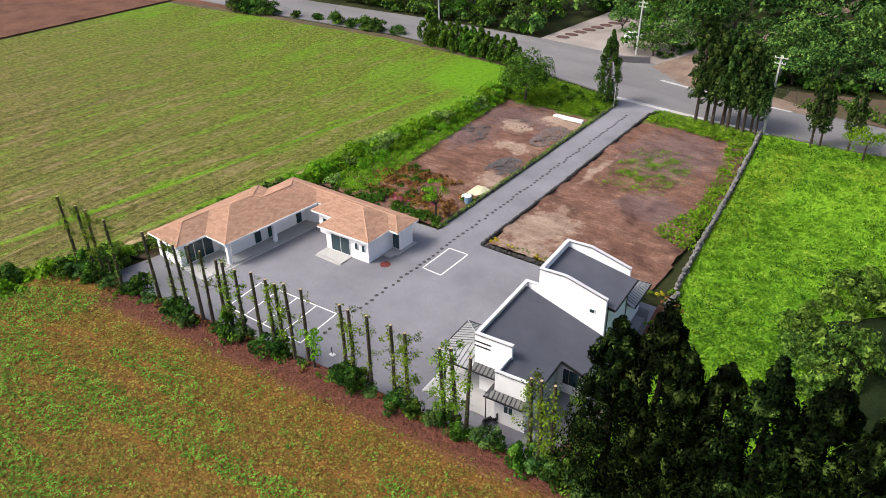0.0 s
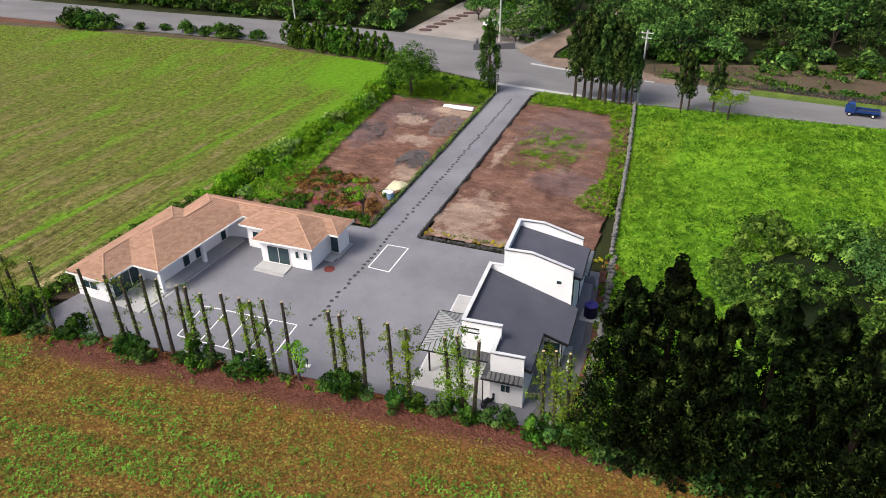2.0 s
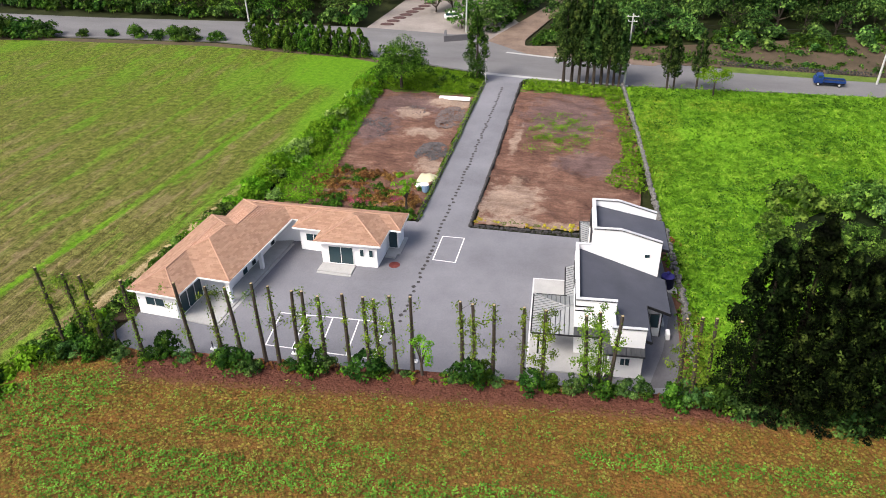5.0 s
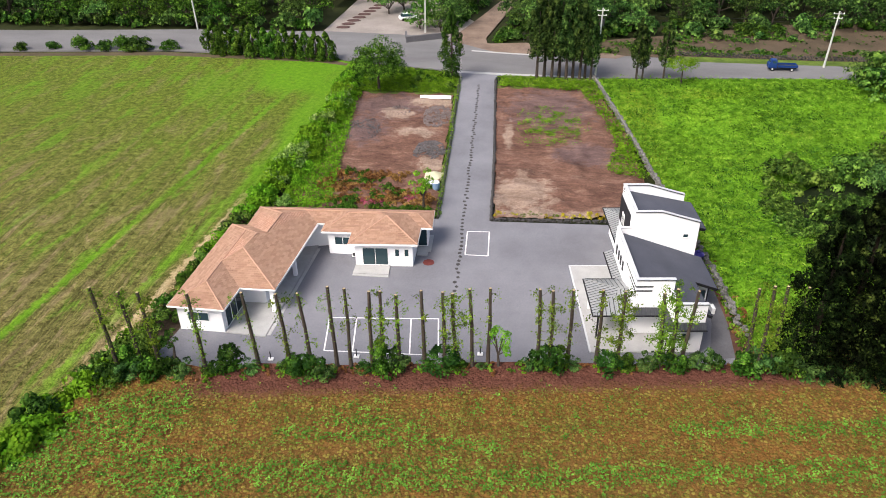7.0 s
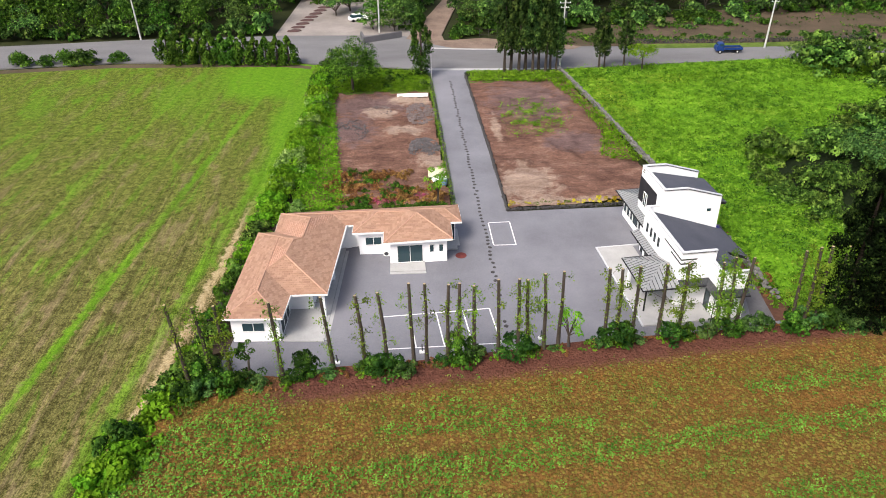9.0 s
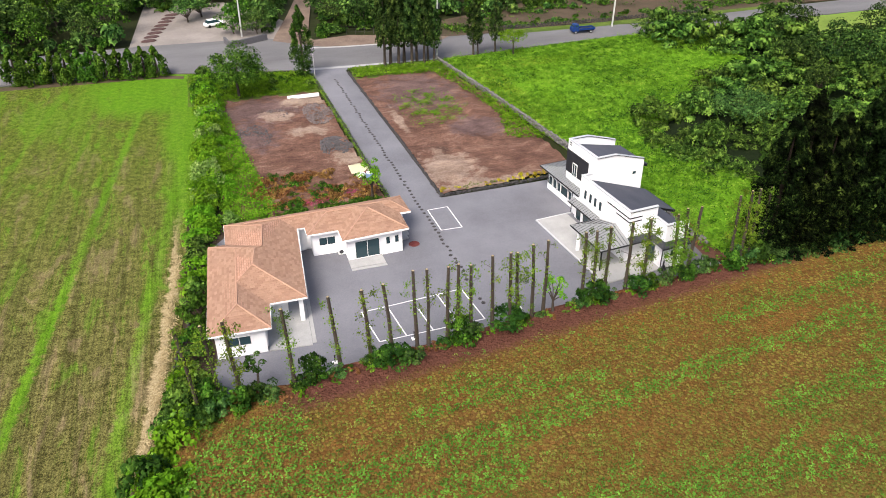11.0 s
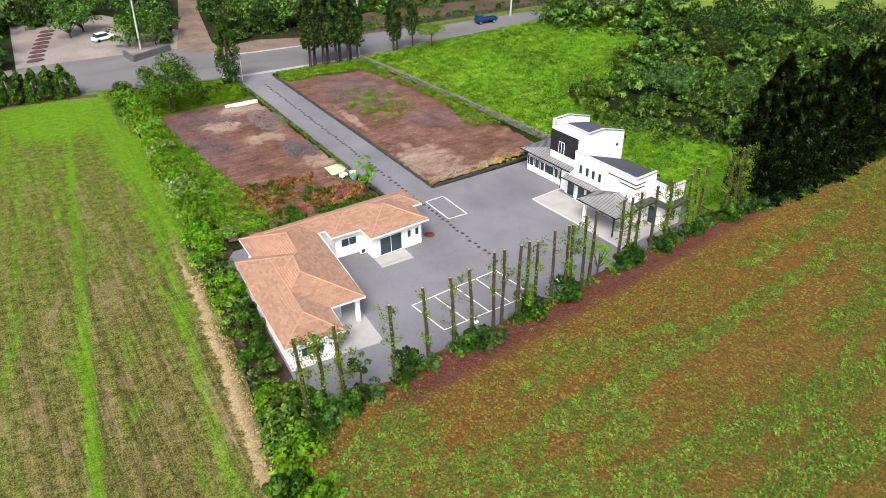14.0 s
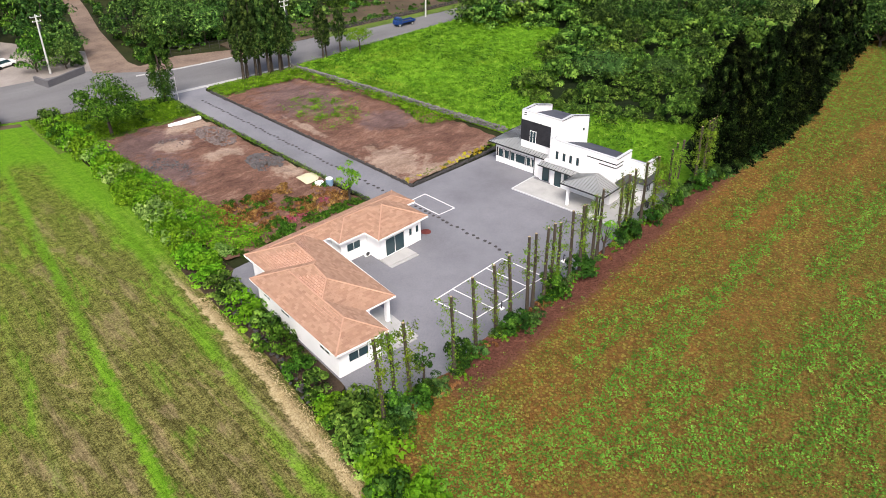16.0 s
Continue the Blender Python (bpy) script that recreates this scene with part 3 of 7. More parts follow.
def clump_points(rng, clumps, per):
    """Points on uneven shells round each clump (x, y, z, radius), and their outward directions."""
    out, ways = [], []
    for x, y, z, r in clumps:
        d = rng.normal(size=(per, 3))
        d /= np.linalg.norm(d, axis=1)[:, None]
        d[:, 2] = np.abs(d[:, 2]) * 0.95 - 0.3 * (rng.random(per) < 0.35)
        q = (rng.uniform(0.82, 1.04, per) * (1 + 0.16 * np.sin(d[:, 0] * 6 + x) * np.cos(d[:, 1] * 6 + z)))[:, None] * r
        out.append(np.array((x, y, z)) + d * q * (1, 1, 0.8))
        ways.append(d + np.array((0, 0, 0.25)))
    return np.concatenate(out), np.concatenate(ways)

# ---- ground ----
def far_ground():
    bm = bmesh.new()
    bmesh.ops.create_grid(bm, x_segments=40, y_segments=40, size=2500)
    me = bpy.data.meshes.new("ground")
    bm.to_mesh(me)
    bm.free()
    me.materials.append(FOREST_FLOOR)
    ob = tagged(new("ground", me), "dark earth and undergrowth reaching the horizon", "ground", "", "structure")
    ob.location.z = -0.3
    return ob


far_ground()
DARK_BED = surface("dark_hedge_soil", (0.025, 0.018, 0.013), (0.09, 0.065, 0.045), 0.5, 4.0, relief=0.8, dist=0.1)
GARDEN_FRONT = [(-75.5, 32.5), (-68, 30.6), (-57.5, 32.2), (-45, 33.8), (-34, 34.6), (-22.2, 35.8)]
FIELD_Z = 2.0
BANK = [(-74.6, 31.2), (-72.6, 31.7), (-68.2, 31.0), (-64.2, 32.1), (-57.5, 32.5), (-50, 33.4), (-45, 34.1), (-40, 34.6), (-34, 34.9), (-28, 35.4), (-22, 36.0), (-18.6, 36.9)]
sheet("field_mown", [(-182, -80), (-82.6, -80), (-81.0, 20), (-79.0, 32), (-77.2, 46), (-76.4, 60), (-74.8, 75), (-74.0, 95), (-74.0, 120.2), (-80, 122.4), (-113, 124.2), (-150, 121), (-182, 117)], 0.02, FIELD_LEFT, "mown green field with bright strips and brown tracks", "field")
sheet("field_far", [(-420, -80), (-184, -80), (-184, 117), (-150, 121), (-150, 122), (-420, 112)], 0.0, SOIL, "bare brown ploughed field beyond the green one", "field")
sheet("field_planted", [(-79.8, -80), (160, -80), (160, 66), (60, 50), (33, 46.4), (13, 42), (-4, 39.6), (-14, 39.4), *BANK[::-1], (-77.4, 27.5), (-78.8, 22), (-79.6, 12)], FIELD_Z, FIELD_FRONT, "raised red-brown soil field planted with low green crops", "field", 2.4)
sheet("meadow", [(-22.2, 39.2), (-12, 39.2), (60, 49.6), (160, 65.6), (160, 118), (60, 117), (8, 117.2), (-30.6, 114.4), (-27.2, 90), (-24.6, 67), (-22.6, 52)], 0.03, MEADOW_GROUND, "lush bright green wild meadow", "meadow")
sheet("gravel_yard", [*GARDEN_FRONT, (-22.2, 45), (-23, 53), (-24.4, 62.5), (-46.1, 61.9), (-46.4, 70), (-48.1, 113.6), (-46.6, 116.6), (-56, 117.2), (-54.2, 113), (-52.3, 62), (-72.4, 60.4), (-74.6, 57.5), (-75.0, 53.6), (-73.7, 52.4), (-74.5, 38)], 0.05, GRAVEL, "grey gravel yard and long straight driveway", "yard")
sheet("verge_left", [(-75.6, 104), (-54.4, 104.6), (-54.4, 115.2), (-75.4, 120)], 0.035, VERGE, "overgrown grassy corner beside the driveway", "verge")
sheet("verge_right", [(-48, 108.5), (-30.4, 108.5), (-30.6, 114.8), (-46.5, 116.2)], 0.04, VERGE, "grassy strip along the road", "verge")
sheet("road", [(-420, 112), (-150, 122.2), (-113, 125.4), (-82, 123), (-66, 119.5), (-54, 116.4), (-30, 115.2), (8, 117.4), (60, 117.6), (160, 119), (160, 127.5), (60, 126.5), (15, 124.6), (-8, 127), (-30, 128.5), (-48, 131), (-60, 139), (-84, 141), (-115, 140.5), (-150, 137.4), (-420, 127)], 0.03, ASPHALT, "worn grey asphalt country road", "road")
sheet("plaza", [(-86, 141), (-60, 139), (-52, 134), (-54, 150), (-66, 172), (-84, 176)], 0.02, SAND, "pale sandy lot beside the road", "lot")
PLOT_LEFT = [(-72.5, 62.4), (-52.6, 62.4), (-54.5, 105.4), (-71.2, 104.5)]
PLOT_RIGHT = [(-46.0, 62.4), (-26.2, 64.6), (-27.6, 90), (-30.6, 109.5), (-47.9, 109.5)]
rough_ground("soil_plot_left", PLOT_LEFT, 0.06, PLOT_LEFT_SOIL, "bare red-brown soil plot with rubble", "soil", 0.35, 0.42, 0.35, 3)
rough_ground("soil_plot_right", PLOT_RIGHT, 0.06, PLOT_RIGHT_SOIL, "bare red-brown soil plot with weeds", "soil", 0.35, 0.42, 0.35, 8)

sheet("hedge_bed", [(-77.3, 36), (-74.4, 37.5), (-73.6, 52.5), (-74.9, 53.7), (-74.5, 57.6), (-72.3, 60.5), (-72.4, 62), (-72.4, 66), (-76.5, 66), (-77.3, 46)], 0.035, DARK_BED, "dark stony soil under the hedge", "soil")
# Its dark grey takes in part of the shade between house and cedars.
sheet("side_paving", [(-25.4, 38.6), (-22.5, 39.2), (-22.6, 46), (-23.4, 56), (-25.2, 61.5), (-31.8, 61.6), (-31, 60), (-25, 60), (-23.6, 50), (-24.2, 44)], 0.058, SIDE_PAVING, "grey paving beside the modern house, darkened partly for shade", "paving")
sheet("field_edge", [(-182, 114.6), (-150, 118.8), (-113, 122.0), (-82, 120.2), (-76, 118.4), (-76, 119.8), (-81, 122.2), (-113, 124.1), (-150, 120.9), (-182, 116.9)], 0.026, EARTH, "strip of bare earth between field and road", "soil")
sheet("soil_strip", [(-23.1, 38.7), (-20.6, 39.3), (-21.2, 44), (-21.9, 50), (-23.4, 58), (-24.2, 63), (-24.9, 63), (-24.0, 57), (-22.9, 50), (-22.7, 44)], 0.066, SOIL, "strip of brown soil beside the stone wall", "soil")

# ---- white house with the terracotta hip roof ----
SLOPES = []
VERANDA_DOORS = [(46.4, 1.0), (48.3, 0.9), (52.6, 0.9)]


def tiled_faces(faces, parent):
    """Roof slopes, each from its eave's first two corners on, with courses laid out in metres."""
    bm = bmesh.new()
    uv = bm.loops.layers.uv.new("courses")
    for s in faces:
        s = [Vector(p) for p in s]
        f = bm.faces.new([bm.verts.new(p) for p in s])
        f.normal_update()
        along = (s[1] - s[0]).normalized()
        up = f.normal.cross(along)
        for lp in f.loops:
            d = lp.vert.co - s[0]
            lp[uv].uv = (d.dot(along), d.dot(up))
    slope = part("roof_slope", bm, ROOF_TILE, parent, "terracotta shingle hip roof")
    SLOPES.append((slope, faces))
    return slope


def ridge_caps(lines, parent):
    for p, q in lines:
        p, q = Vector(p), Vector(q)
        if (p - q).length > 0.3:
            up = Vector((0, 0, 0.01))
            part("ridge_cap", tube_bm([p + up, q + up], [0.075, 0.075], 6), RIDGE, parent, "pale ridge cap")


def hip_roof(corners, z, slope, parent, lift=0.0, caps=(0, 1, 2, 3, 4)):
    """A hip roof over four corners (front left, front right, back right, back left)."""
    c = [Vector((x, y)) for x, y in corners]
    wide = ((c[1] - c[0]).length + (c[2] - c[3]).length) / 2
    deep = ((c[3] - c[0]).length + (c[2] - c[1]).length) / 2
    if wide < deep:
        half, a, d = wide / 2, (c[0] + c[1]) / 2, (c[3] + c[2]) / 2
    else:
        half, a, d = deep / 2, (c[0] + c[3]) / 2, (c[1] + c[2]) / 2
    way = (d - a).normalized()
    top, low = z + lift + slope * half, z + lift
    r = [Vector((*(a + way * half), top)), Vector((*(d - way * half), top))]
    e = [Vector((*p, low)) for p in c]
    if wide < deep:
        faces = [(e[0], e[1], r[0]), (e[1], e[2], r[1], r[0]), (e[2], e[3], r[1]), (e[3], e[0], r[0], r[1])]
        hips = [(e[0], r[0]), (e[1], r[0]), (e[2], r[1]), (e[3], r[1])]
    else:
        faces = [(e[0], e[1], r[1], r[0]), (e[1], e[2], r[1]), (e[2], e[3], r[0], r[1]), (e[3], e[0], r[0])]
        hips = [(e[0], r[0]), (e[1], r[1]), (e[2], r[1]), (e[3], r[0])]
    tiled_faces(faces, parent)
    hips.append((r[0], r[1]))
    ridge_caps([hips[i] for i in caps], parent)


def long_wing_roof(parent, z, s):
    """The long wing: a wide front part, and a narrower back part set off by a step in the eaves."""
    w1, d = Vector((-74.62, 41.44, z)), Vector((-65.62, 41.38, z))
    e2, m = Vector((-64.62, 57.6, z)), Vector((-72.28, 57.5, z))
    n1, n2 = Vector((-74.06, 53.3, z)), Vector((-72.35, 53.3, z))
    a = Vector((-70.02, 45.9, z + s * 4.5))
    b_ = Vector((-69.55, 48.75, z + s * 4.52))
    c = b_ + Vector((0.78, 0.78, -s * 0.78))
    r1 = Vector((-68.4, 53.75, z + s * 3.78))
    tiled_faces([(w1, d, a), (d, e2, r1, c, b_, a), (n2, n1, b_, c), (n1, w1, a, b_), (m, n2, c, r1), (e2, m, r1)], parent)
    j = w1.lerp(a, 0.62)
    ridge_caps([(j, a), (d, a), (a, b_), (b_, n1), (b_, c), (c, r1), (r1, m)], parent)


def glazing(parent, origin, turn, width, height, panes=2, frame_mat=None, name="window", label="dark glazed window in a white frame", deep=0.08):
    """A window set on a wall: frame bars and panes; origin is its lower left corner seen from outside."""
    fm = frame_mat or TRIM
    base = pose(*origin, 0, 0, turn)
    t = 0.05
    bm = bmesh.new()
    rings = []
    for y in (-deep, 0.02):
        out = [bm.verts.new(c) for c in ((0, y, 0), (width, y, 0), (width, y, height), (0, y, height))]
        inn = [bm.verts.new(c) for c in ((t, y, t), (width - t, y, t), (width - t, y, height - t), (t, y, height - t))]
        rings.append((out, inn))
    (fo, fi), (bo, bi) = rings
    for i in range(4):
        j = (i + 1) % 4
        bm.faces.new((fo[i], fo[j], fi[j], fi[i]))
        bm.faces.new((bo[j], bo[i], bi[i], bi[j]))
        bm.faces.new((fo[j], fo[i], bo[i], bo[j]))
        bm.faces.new((fi[i], fi[j], bi[j], bi[i]))
    w = part(name, bm, fm, parent, label)
    w.matrix_basis = base
    for i in range(1, panes):
        x = i * (width - t) / panes
        part("mullion", box_bm(x, x + t, -deep + 0.004, 0.0, t, height - t), fm, w)
    for i in range(panes):
        x = i * (width - t) / panes
        part("pane", box_bm(x + t, x + (width - t) / panes, -0.04, -0.025, t, height - t), GLASS, w, "dark glass pane")
    return w


def house_one():
    h = thing("bungalow", "white L-shaped bungalow with a terracotta shingle hip roof", "house")
    EAVE, S = 3.1, 0.385
    A, B, C, D = (-74.85, 37.95), (-69.35, 37.75), (-69.05, 41.42), (-65.62, 41.38)
    hip_roof([A, B, (-68.3, 53.0), (-74.15, 53.2)], EAVE, S, h, 0.0, (0, 1, 4))
    long_wing_roof(h, EAVE + 0.012, S)
    hip_roof([(-71.6, 54.35), (-52.1, 54.36), (-52.3, 58.3), (-72.28, 57.5)], EAVE, S, h, 0.03, (1, 2, 4))
    hip_roof([(-63.95, 52.6), (-55.0, 52.75), (-55.2, 58.1), (-63.9, 57.8)], EAVE, S, h, 0.038, (0, 4))
    hip_roof([(-60.55, 50.3), (-53.24, 50.8), (-53.45, 57.9), (-60.7, 57.8)], EAVE, S, h, 0.046, (0, 1, 4))
    outline = [A, B, C, D, (-64.68, 54.38), (-63.97, 54.38), (-63.95, 52.6), (-60.62, 52.66), (-60.55, 50.3), (-53.24, 50.8), (-53.3, 54.34), (-52.1, 54.36), (-52.3, 58.3), (-72.28, 57.5), (-72.35, 53.3), (-74.08, 53.3)]
    # soffit and fascia round the eaves
    part("soffit", prism_bm(outline, EAVE - 0.1, EAVE - 0.055), TRIM, h, "white painted soffit")
    k = len(outline)
    for i in range(k):
        p, q = Vector(outline[i]), Vector(outline[(i + 1) % k])
        d = (q - p).normalized()
        nrm = Vector((d.y, -d.x))
        e = d * 0.03
        pts = [p - e - nrm * 0.04, q + e - nrm * 0.04, q + e + nrm * 0.035, p - e + nrm * 0.035]
        part("fascia", prism_bm(pts, EAVE - 0.17, EAVE + 0.02), TRIM, h, "white fascia board")
    # walls
    def wall_block(pts):
        part("wall", prism_bm(pts, 0.0, EAVE - 0.1), WHITE, h, "white rendered wall")
    wall_block([(-74.3, 38.5), (-69.9, 38.35), (-69.65, 43.0), (-69.3, 53.0), (-73.55, 52.9)])
    wall_block([(-69.65, 43.2), (-67.36, 43.2), (-66.86, 54.1), (-69.3, 54.1)])
    wall_block([(-71.7, 52.0), (-68.4, 52.0), (-67.9, 56.95), (-71.75, 56.95)])
    wall_block([(-68.4, 53.6), (-63.8, 54.9), (-53.95, 54.9), (-53.95, 55.5), (-52.75, 55.5), (-52.85, 57.75), (-68.4, 57.1)])
    wall_block([(-63.4, 53.2), (-59.9, 53.2), (-59.9, 56.9), (-63.4, 56.9)])
    wall_block([(-59.98, 50.95), (-53.86, 51.35), (-53.9, 55.4), (-60.0, 55.4)])
    part("floor_slab", prism_bm([(-69.8, 38.3), (-65.9, 38.0), (-65.0, 54.6), (-69.2, 54.6)], 0.02, 0.17), CONCRETE, h, "pale concrete veranda floor")
    part("veranda_step", prism_bm([(-65.85, 38.3), (-65.5, 38.3), (-64.65, 54.0), (-65.0, 54.0)], 0.01, 0.09), CONCRETE, h, "low concrete step along the veranda")
    for x, y in ((-66.2, 42.0), (-65.9, 48.4)):
        part("column", box_bm(x - 0.2, x + 0.2, y - 0.2, y + 0.2, 0.1, EAVE - 0.1, 0.015), WHITE, h, "square white column")
    part("door_step", prism_bm([(-60.0, 49.35), (-56.2, 49.35), (-56.3, 51.4), (-60.0, 51.2)], 0.02, 0.2), CONCRETE, h, "pale concrete door step")
    part("door_step", prism_bm([(-60.0, 49.0), (-56.15, 49.0), (-56.18, 49.37), (-60.0, 49.37)], 0.02, 0.1), CONCRETE, h, "pale concrete door step")
    part("door_step", prism_bm([(-53.75, 53.5), (-52.6, 53.5), (-52.6, 54.9), (-53.75, 54.9)], 0.02, 0.2), CONCRETE, h, "pale concrete door step")
    # windows and doors
    glazing(h, (-59.2, 51.0, 0.22), 3.7, 2.75, 2.15, 2)
    glazing(h, (-55.75, 51.23, 1.3), 3.7, 0.5, 0.95, 1)
    glazing(h, (-54.75, 51.29, 1.3), 3.7, 0.5, 0.95, 1)
    glazing(h, (-62.7, 53.19, 1.25), 0, 1.8, 1.0, 2)
    glazing(h, (-73.3, 38.46, 1.25), -2, 2.1, 1.0, 2)
    glazing(h, (-69.86, 38.9, 0.2), 86.9, 3.6, 2.4, 3)
    for y, w in ((51.6, 1.3), (48.3, 1.6), (41.4, 1.7)):
        glazing(h, (-74.3 + (y - 38.5) * 0.052 - 0.015, y, 1.75), 267, w, 0.6, 2)
    for y, w in VERANDA_DOORS:
        glazing(h, (-67.36 + (y - 43.2) * 0.046 + 0.012, y, 0.2), 87.4, w, 2.15, 1)
    glazing(h, (-53.88, 55.49, 0.2), 0, 1.05, 2.15, 1)
    part("porch_floor", prism_bm([(-53.9, 54.4), (-52.3, 54.4), (-52.4, 58.0), (-53.9, 57.9)], 0.02, 0.16), CONCRETE, h, "pale concrete porch floor")
    return h


house_one()


# ---- modern white house ----
def seamed_slope(parent, corners, name="canopy_slope", label="grey seamed metal canopy roof", material=None, pitch=0.42, ribs=True):
    """A sloping metal sheet over corners (eave a, eave b, top b, top a; three corners for a hip end), with raised seams from eave to top."""
    c = [Vector(p) for p in corners]
    bm = bmesh.new()
    f = bm.faces.new([bm.verts.new(p) for p in c])
    f.normal_update()
    up = f.normal.copy() if f.normal.z > 0 else -f.normal
    r = bmesh.ops.extrude_face_region(bm, geom=[f])
    bmesh.ops.translate(bm, vec=-up * 0.05, verts=[v for v in r["geom"] if isinstance(v, bmesh.types.BMVert)])
    bmesh.ops.recalc_face_normals(bm, faces=bm.faces)
    s = part(name, bm, material or SEAM_METAL, parent, label)
    if not ribs:
        return s
    a, b_ = c[0], c[1]
    along = (b_ - a).normalized()
    long = (b_ - a).length
    rise = up.cross(along)
    if rise.z < 0:
        rise = -rise
    flat = [((p - a).dot(along), (p - a).dot(rise)) for p in c]
    k = int(long / pitch)
    for i in range(1, k + 1):
        u = i * long / (k + 1)
        tops = []
        for (u0, w0), (u1, w1) in zip(flat, flat[1:] + flat[:1]):
            if abs(u1 - u0) > 1e-6 and min(u0, u1) <= u <= max(u0, u1):
                tops.append(w0 + (w1 - w0) * (u - u0) / (u1 - u0))
        if len(tops) < 2 or max(tops) - min(tops) < 0.1:
            continue
        p, q = a + along * u + rise * (min(tops) + 0.02), a + along * u + rise * (max(tops) - 0.02)
        part("seam", tube_bm([p + up * 0.03, q + up * 0.03], [0.035, 0.035], 4), DARK_METAL, s, "dark raised seam")
    return s


def gutter(parent, p, q, label="black eave gutter"):
    part("gutter", tube_bm([p, q], [0.075, 0.075], 6), BLACK_TRIM, parent, label)


def house_two():
    h = thing("modern_house", "modern white house with sloping dark roofs and parapets", "house", at=(-32.24, 41.2, 0.05), turn=5.5)

    def wall(pts, z0, z1, name="wall", material=WHITE, label="white rendered wall"):
        return part(name, prism_bm(pts, z0, z1), material, h, label)

    def rect(u0, u1, v0, v1):
        return [(u0, v0), (u1, v0), (u1, v1), (u0, v1)]

    def coping(pts, z, label="pale metal parapet coping"):
        return part("coping", prism_bm(pts, [a for a in z], [a + 0.05 for a in z]), COPING, h, label)

    def edge_line(p, q):
        part("coping_joint", tube_bm([p, q], [0.03, 0.03], 4), BLACK_TRIM, h, "thin dark coping edge")

    # tall block: near and far walls with a bent parapet line
    T = 8.36
    for v0, v1 in ((8.9, 9.15), (14.7, 14.95)):
        wall(rect(1.5, 4.05, v0, v1), 0, T)
        wall(rect(4.05, 7.93, v0, v1), 0, [T, 7.22, 7.22, T])
        coping(rect(1.46, 4.05, v0 - 0.04, v1 + 0.04), [T] * 4)
        coping(rect(4.05, 7.97, v0 - 0.04, v1 + 0.04), [T, 7.21, 7.21, T])
        edge_line((1.5, v0 - 0.06, T - 0.04), (4.05, v0 - 0.06, T - 0.04))
        edge_line((4.05, v0 - 0.06, T - 0.04), (7.95, v0 - 0.06, 7.17))
    wall(rect(1.5, 1.75, 9.15, 14.7), 0, T)
    coping(rect(1.44, 1.8, 9.19, 14.66), [T] * 4)
    wall(rect(7.68, 7.93, 9.15, 14.7), 0, 6.4)
    wall(rect(1.75, 8.68, 9.17, 14.68), [7.6, 6.12, 6.12, 7.6], [7.78, 6.3, 6.3, 7.78], "roof_sheet", ROOF_FELT, "dark blue-grey roof sheet")
    gutter(h, (8.7, 9.2, 6.2), (8.7, 14.68, 6.2))
    wall(rect(7.93, 8.66, 9.17, 9.2), [6.1, 6.0, 6.0, 6.1], [6.42, 6.28, 6.28, 6.42], "verge_board", BLACK_TRIM, "black verge board")
    part("cladding", box_bm(1.44, 1.5, 10.4, 15.0, 4.35, 7.12), CHARCOAL, h, "charcoal cladding panel")
    for x in (1.41,):
        glazing(h, (1.44, 13.5, 4.3), -90, 0.95, 1.62, 2, name="window")
    for z in (7.75, 8.02):
        part("vent_slot", box_bm(1.47, 1.5, 14.2, 14.62, z, z + 0.1), BLACK_TRIM, h, "dark vent slot")
    glazing(h, (6.43, 8.9, 5.45), 0, 0.56, 0.46, 1)
    # middle block
    M = 6.4
    wall(rect(0, 0.25, 0.25, 9.15), 3.2, M)
    wall(rect(0, 3.45, 0, 0.25), 3.2, M)
    wall(rect(0, 1.5, 9.15, 9.4), 3.0, M)
    coping(rect(-0.05, 0.3, 0.3, 9.1), [M] * 4)
    coping(rect(-0.05, 3.5, -0.05, 0.3), [M] * 4)
    coping(rect(-0.05, 1.5, 9.1, 9.45), [M] * 4)
    edge_line((0.0, -0.07, M - 0.04), (3.47, -0.07, M - 0.04))
    edge_line((3.3, 0.32, M - 0.02), (0.32, 0.32, M - 0.02))
    edge_line((0.32, 0.32, M - 0.02), (0.32, 9.1, M - 0.02))

    def roof_z(u):
        return 6.1 - 0.352 * (u - 0.25)

    def roof_piece(u0, u1, v0, v1):
        a, b_ = roof_z(u0), roof_z(u1)
        wall(rect(u0, u1, v0, v1), [a - 0.18, b_ - 0.18, b_ - 0.18, a - 0.18], [a, b_, b_, a], "roof_sheet", ROOF_FELT, "dark blue-grey roof sheet")

    roof_piece(0.25, 6.45, 0.25, 3.3)
    roof_piece(0.25, 8.65, 3.3, 8.9)
    roof_piece(3.35, 6.45, -1.98, 0.25)
    gutter(h, (8.68, 3.3, roof_z(8.65) - 0.08), (8.68, 8.9, roof_z(8.65) - 0.08))
    for (u0, u1, v) in ((6.45, 8.65, 3.27), (5.9, 6.45, -2.02)):
        a, b_ = roof_z(u0), roof_z(u1)
        wall(rect(u0, u1, v - 0.03, v + 0.03), [a - 0.26, b_ - 0.26, b_ - 0.26, a - 0.26], [a + 0.02, b_ + 0.02, b_ + 0.02, a + 0.02], "verge_board", BLACK_TRIM, "black verge board")
    gutter(h, (6.48, -2.0, roof_z(6.45) - 0.1), (6.48, 3.25, roof_z(6.45) - 0.1))
    wall(rect(0.25, 3.2, 0.25, 8.9), 3.1, [5.9, 4.9, 4.9, 5.9])
    wall(rect(3.2, 5.9, 0.25, 8.9), 0, [roof_z(3.2) - 0.2, roof_z(5.9) - 0.2] * 1 + [roof_z(5.9) - 0.2, roof_z(3.2) - 0.2])
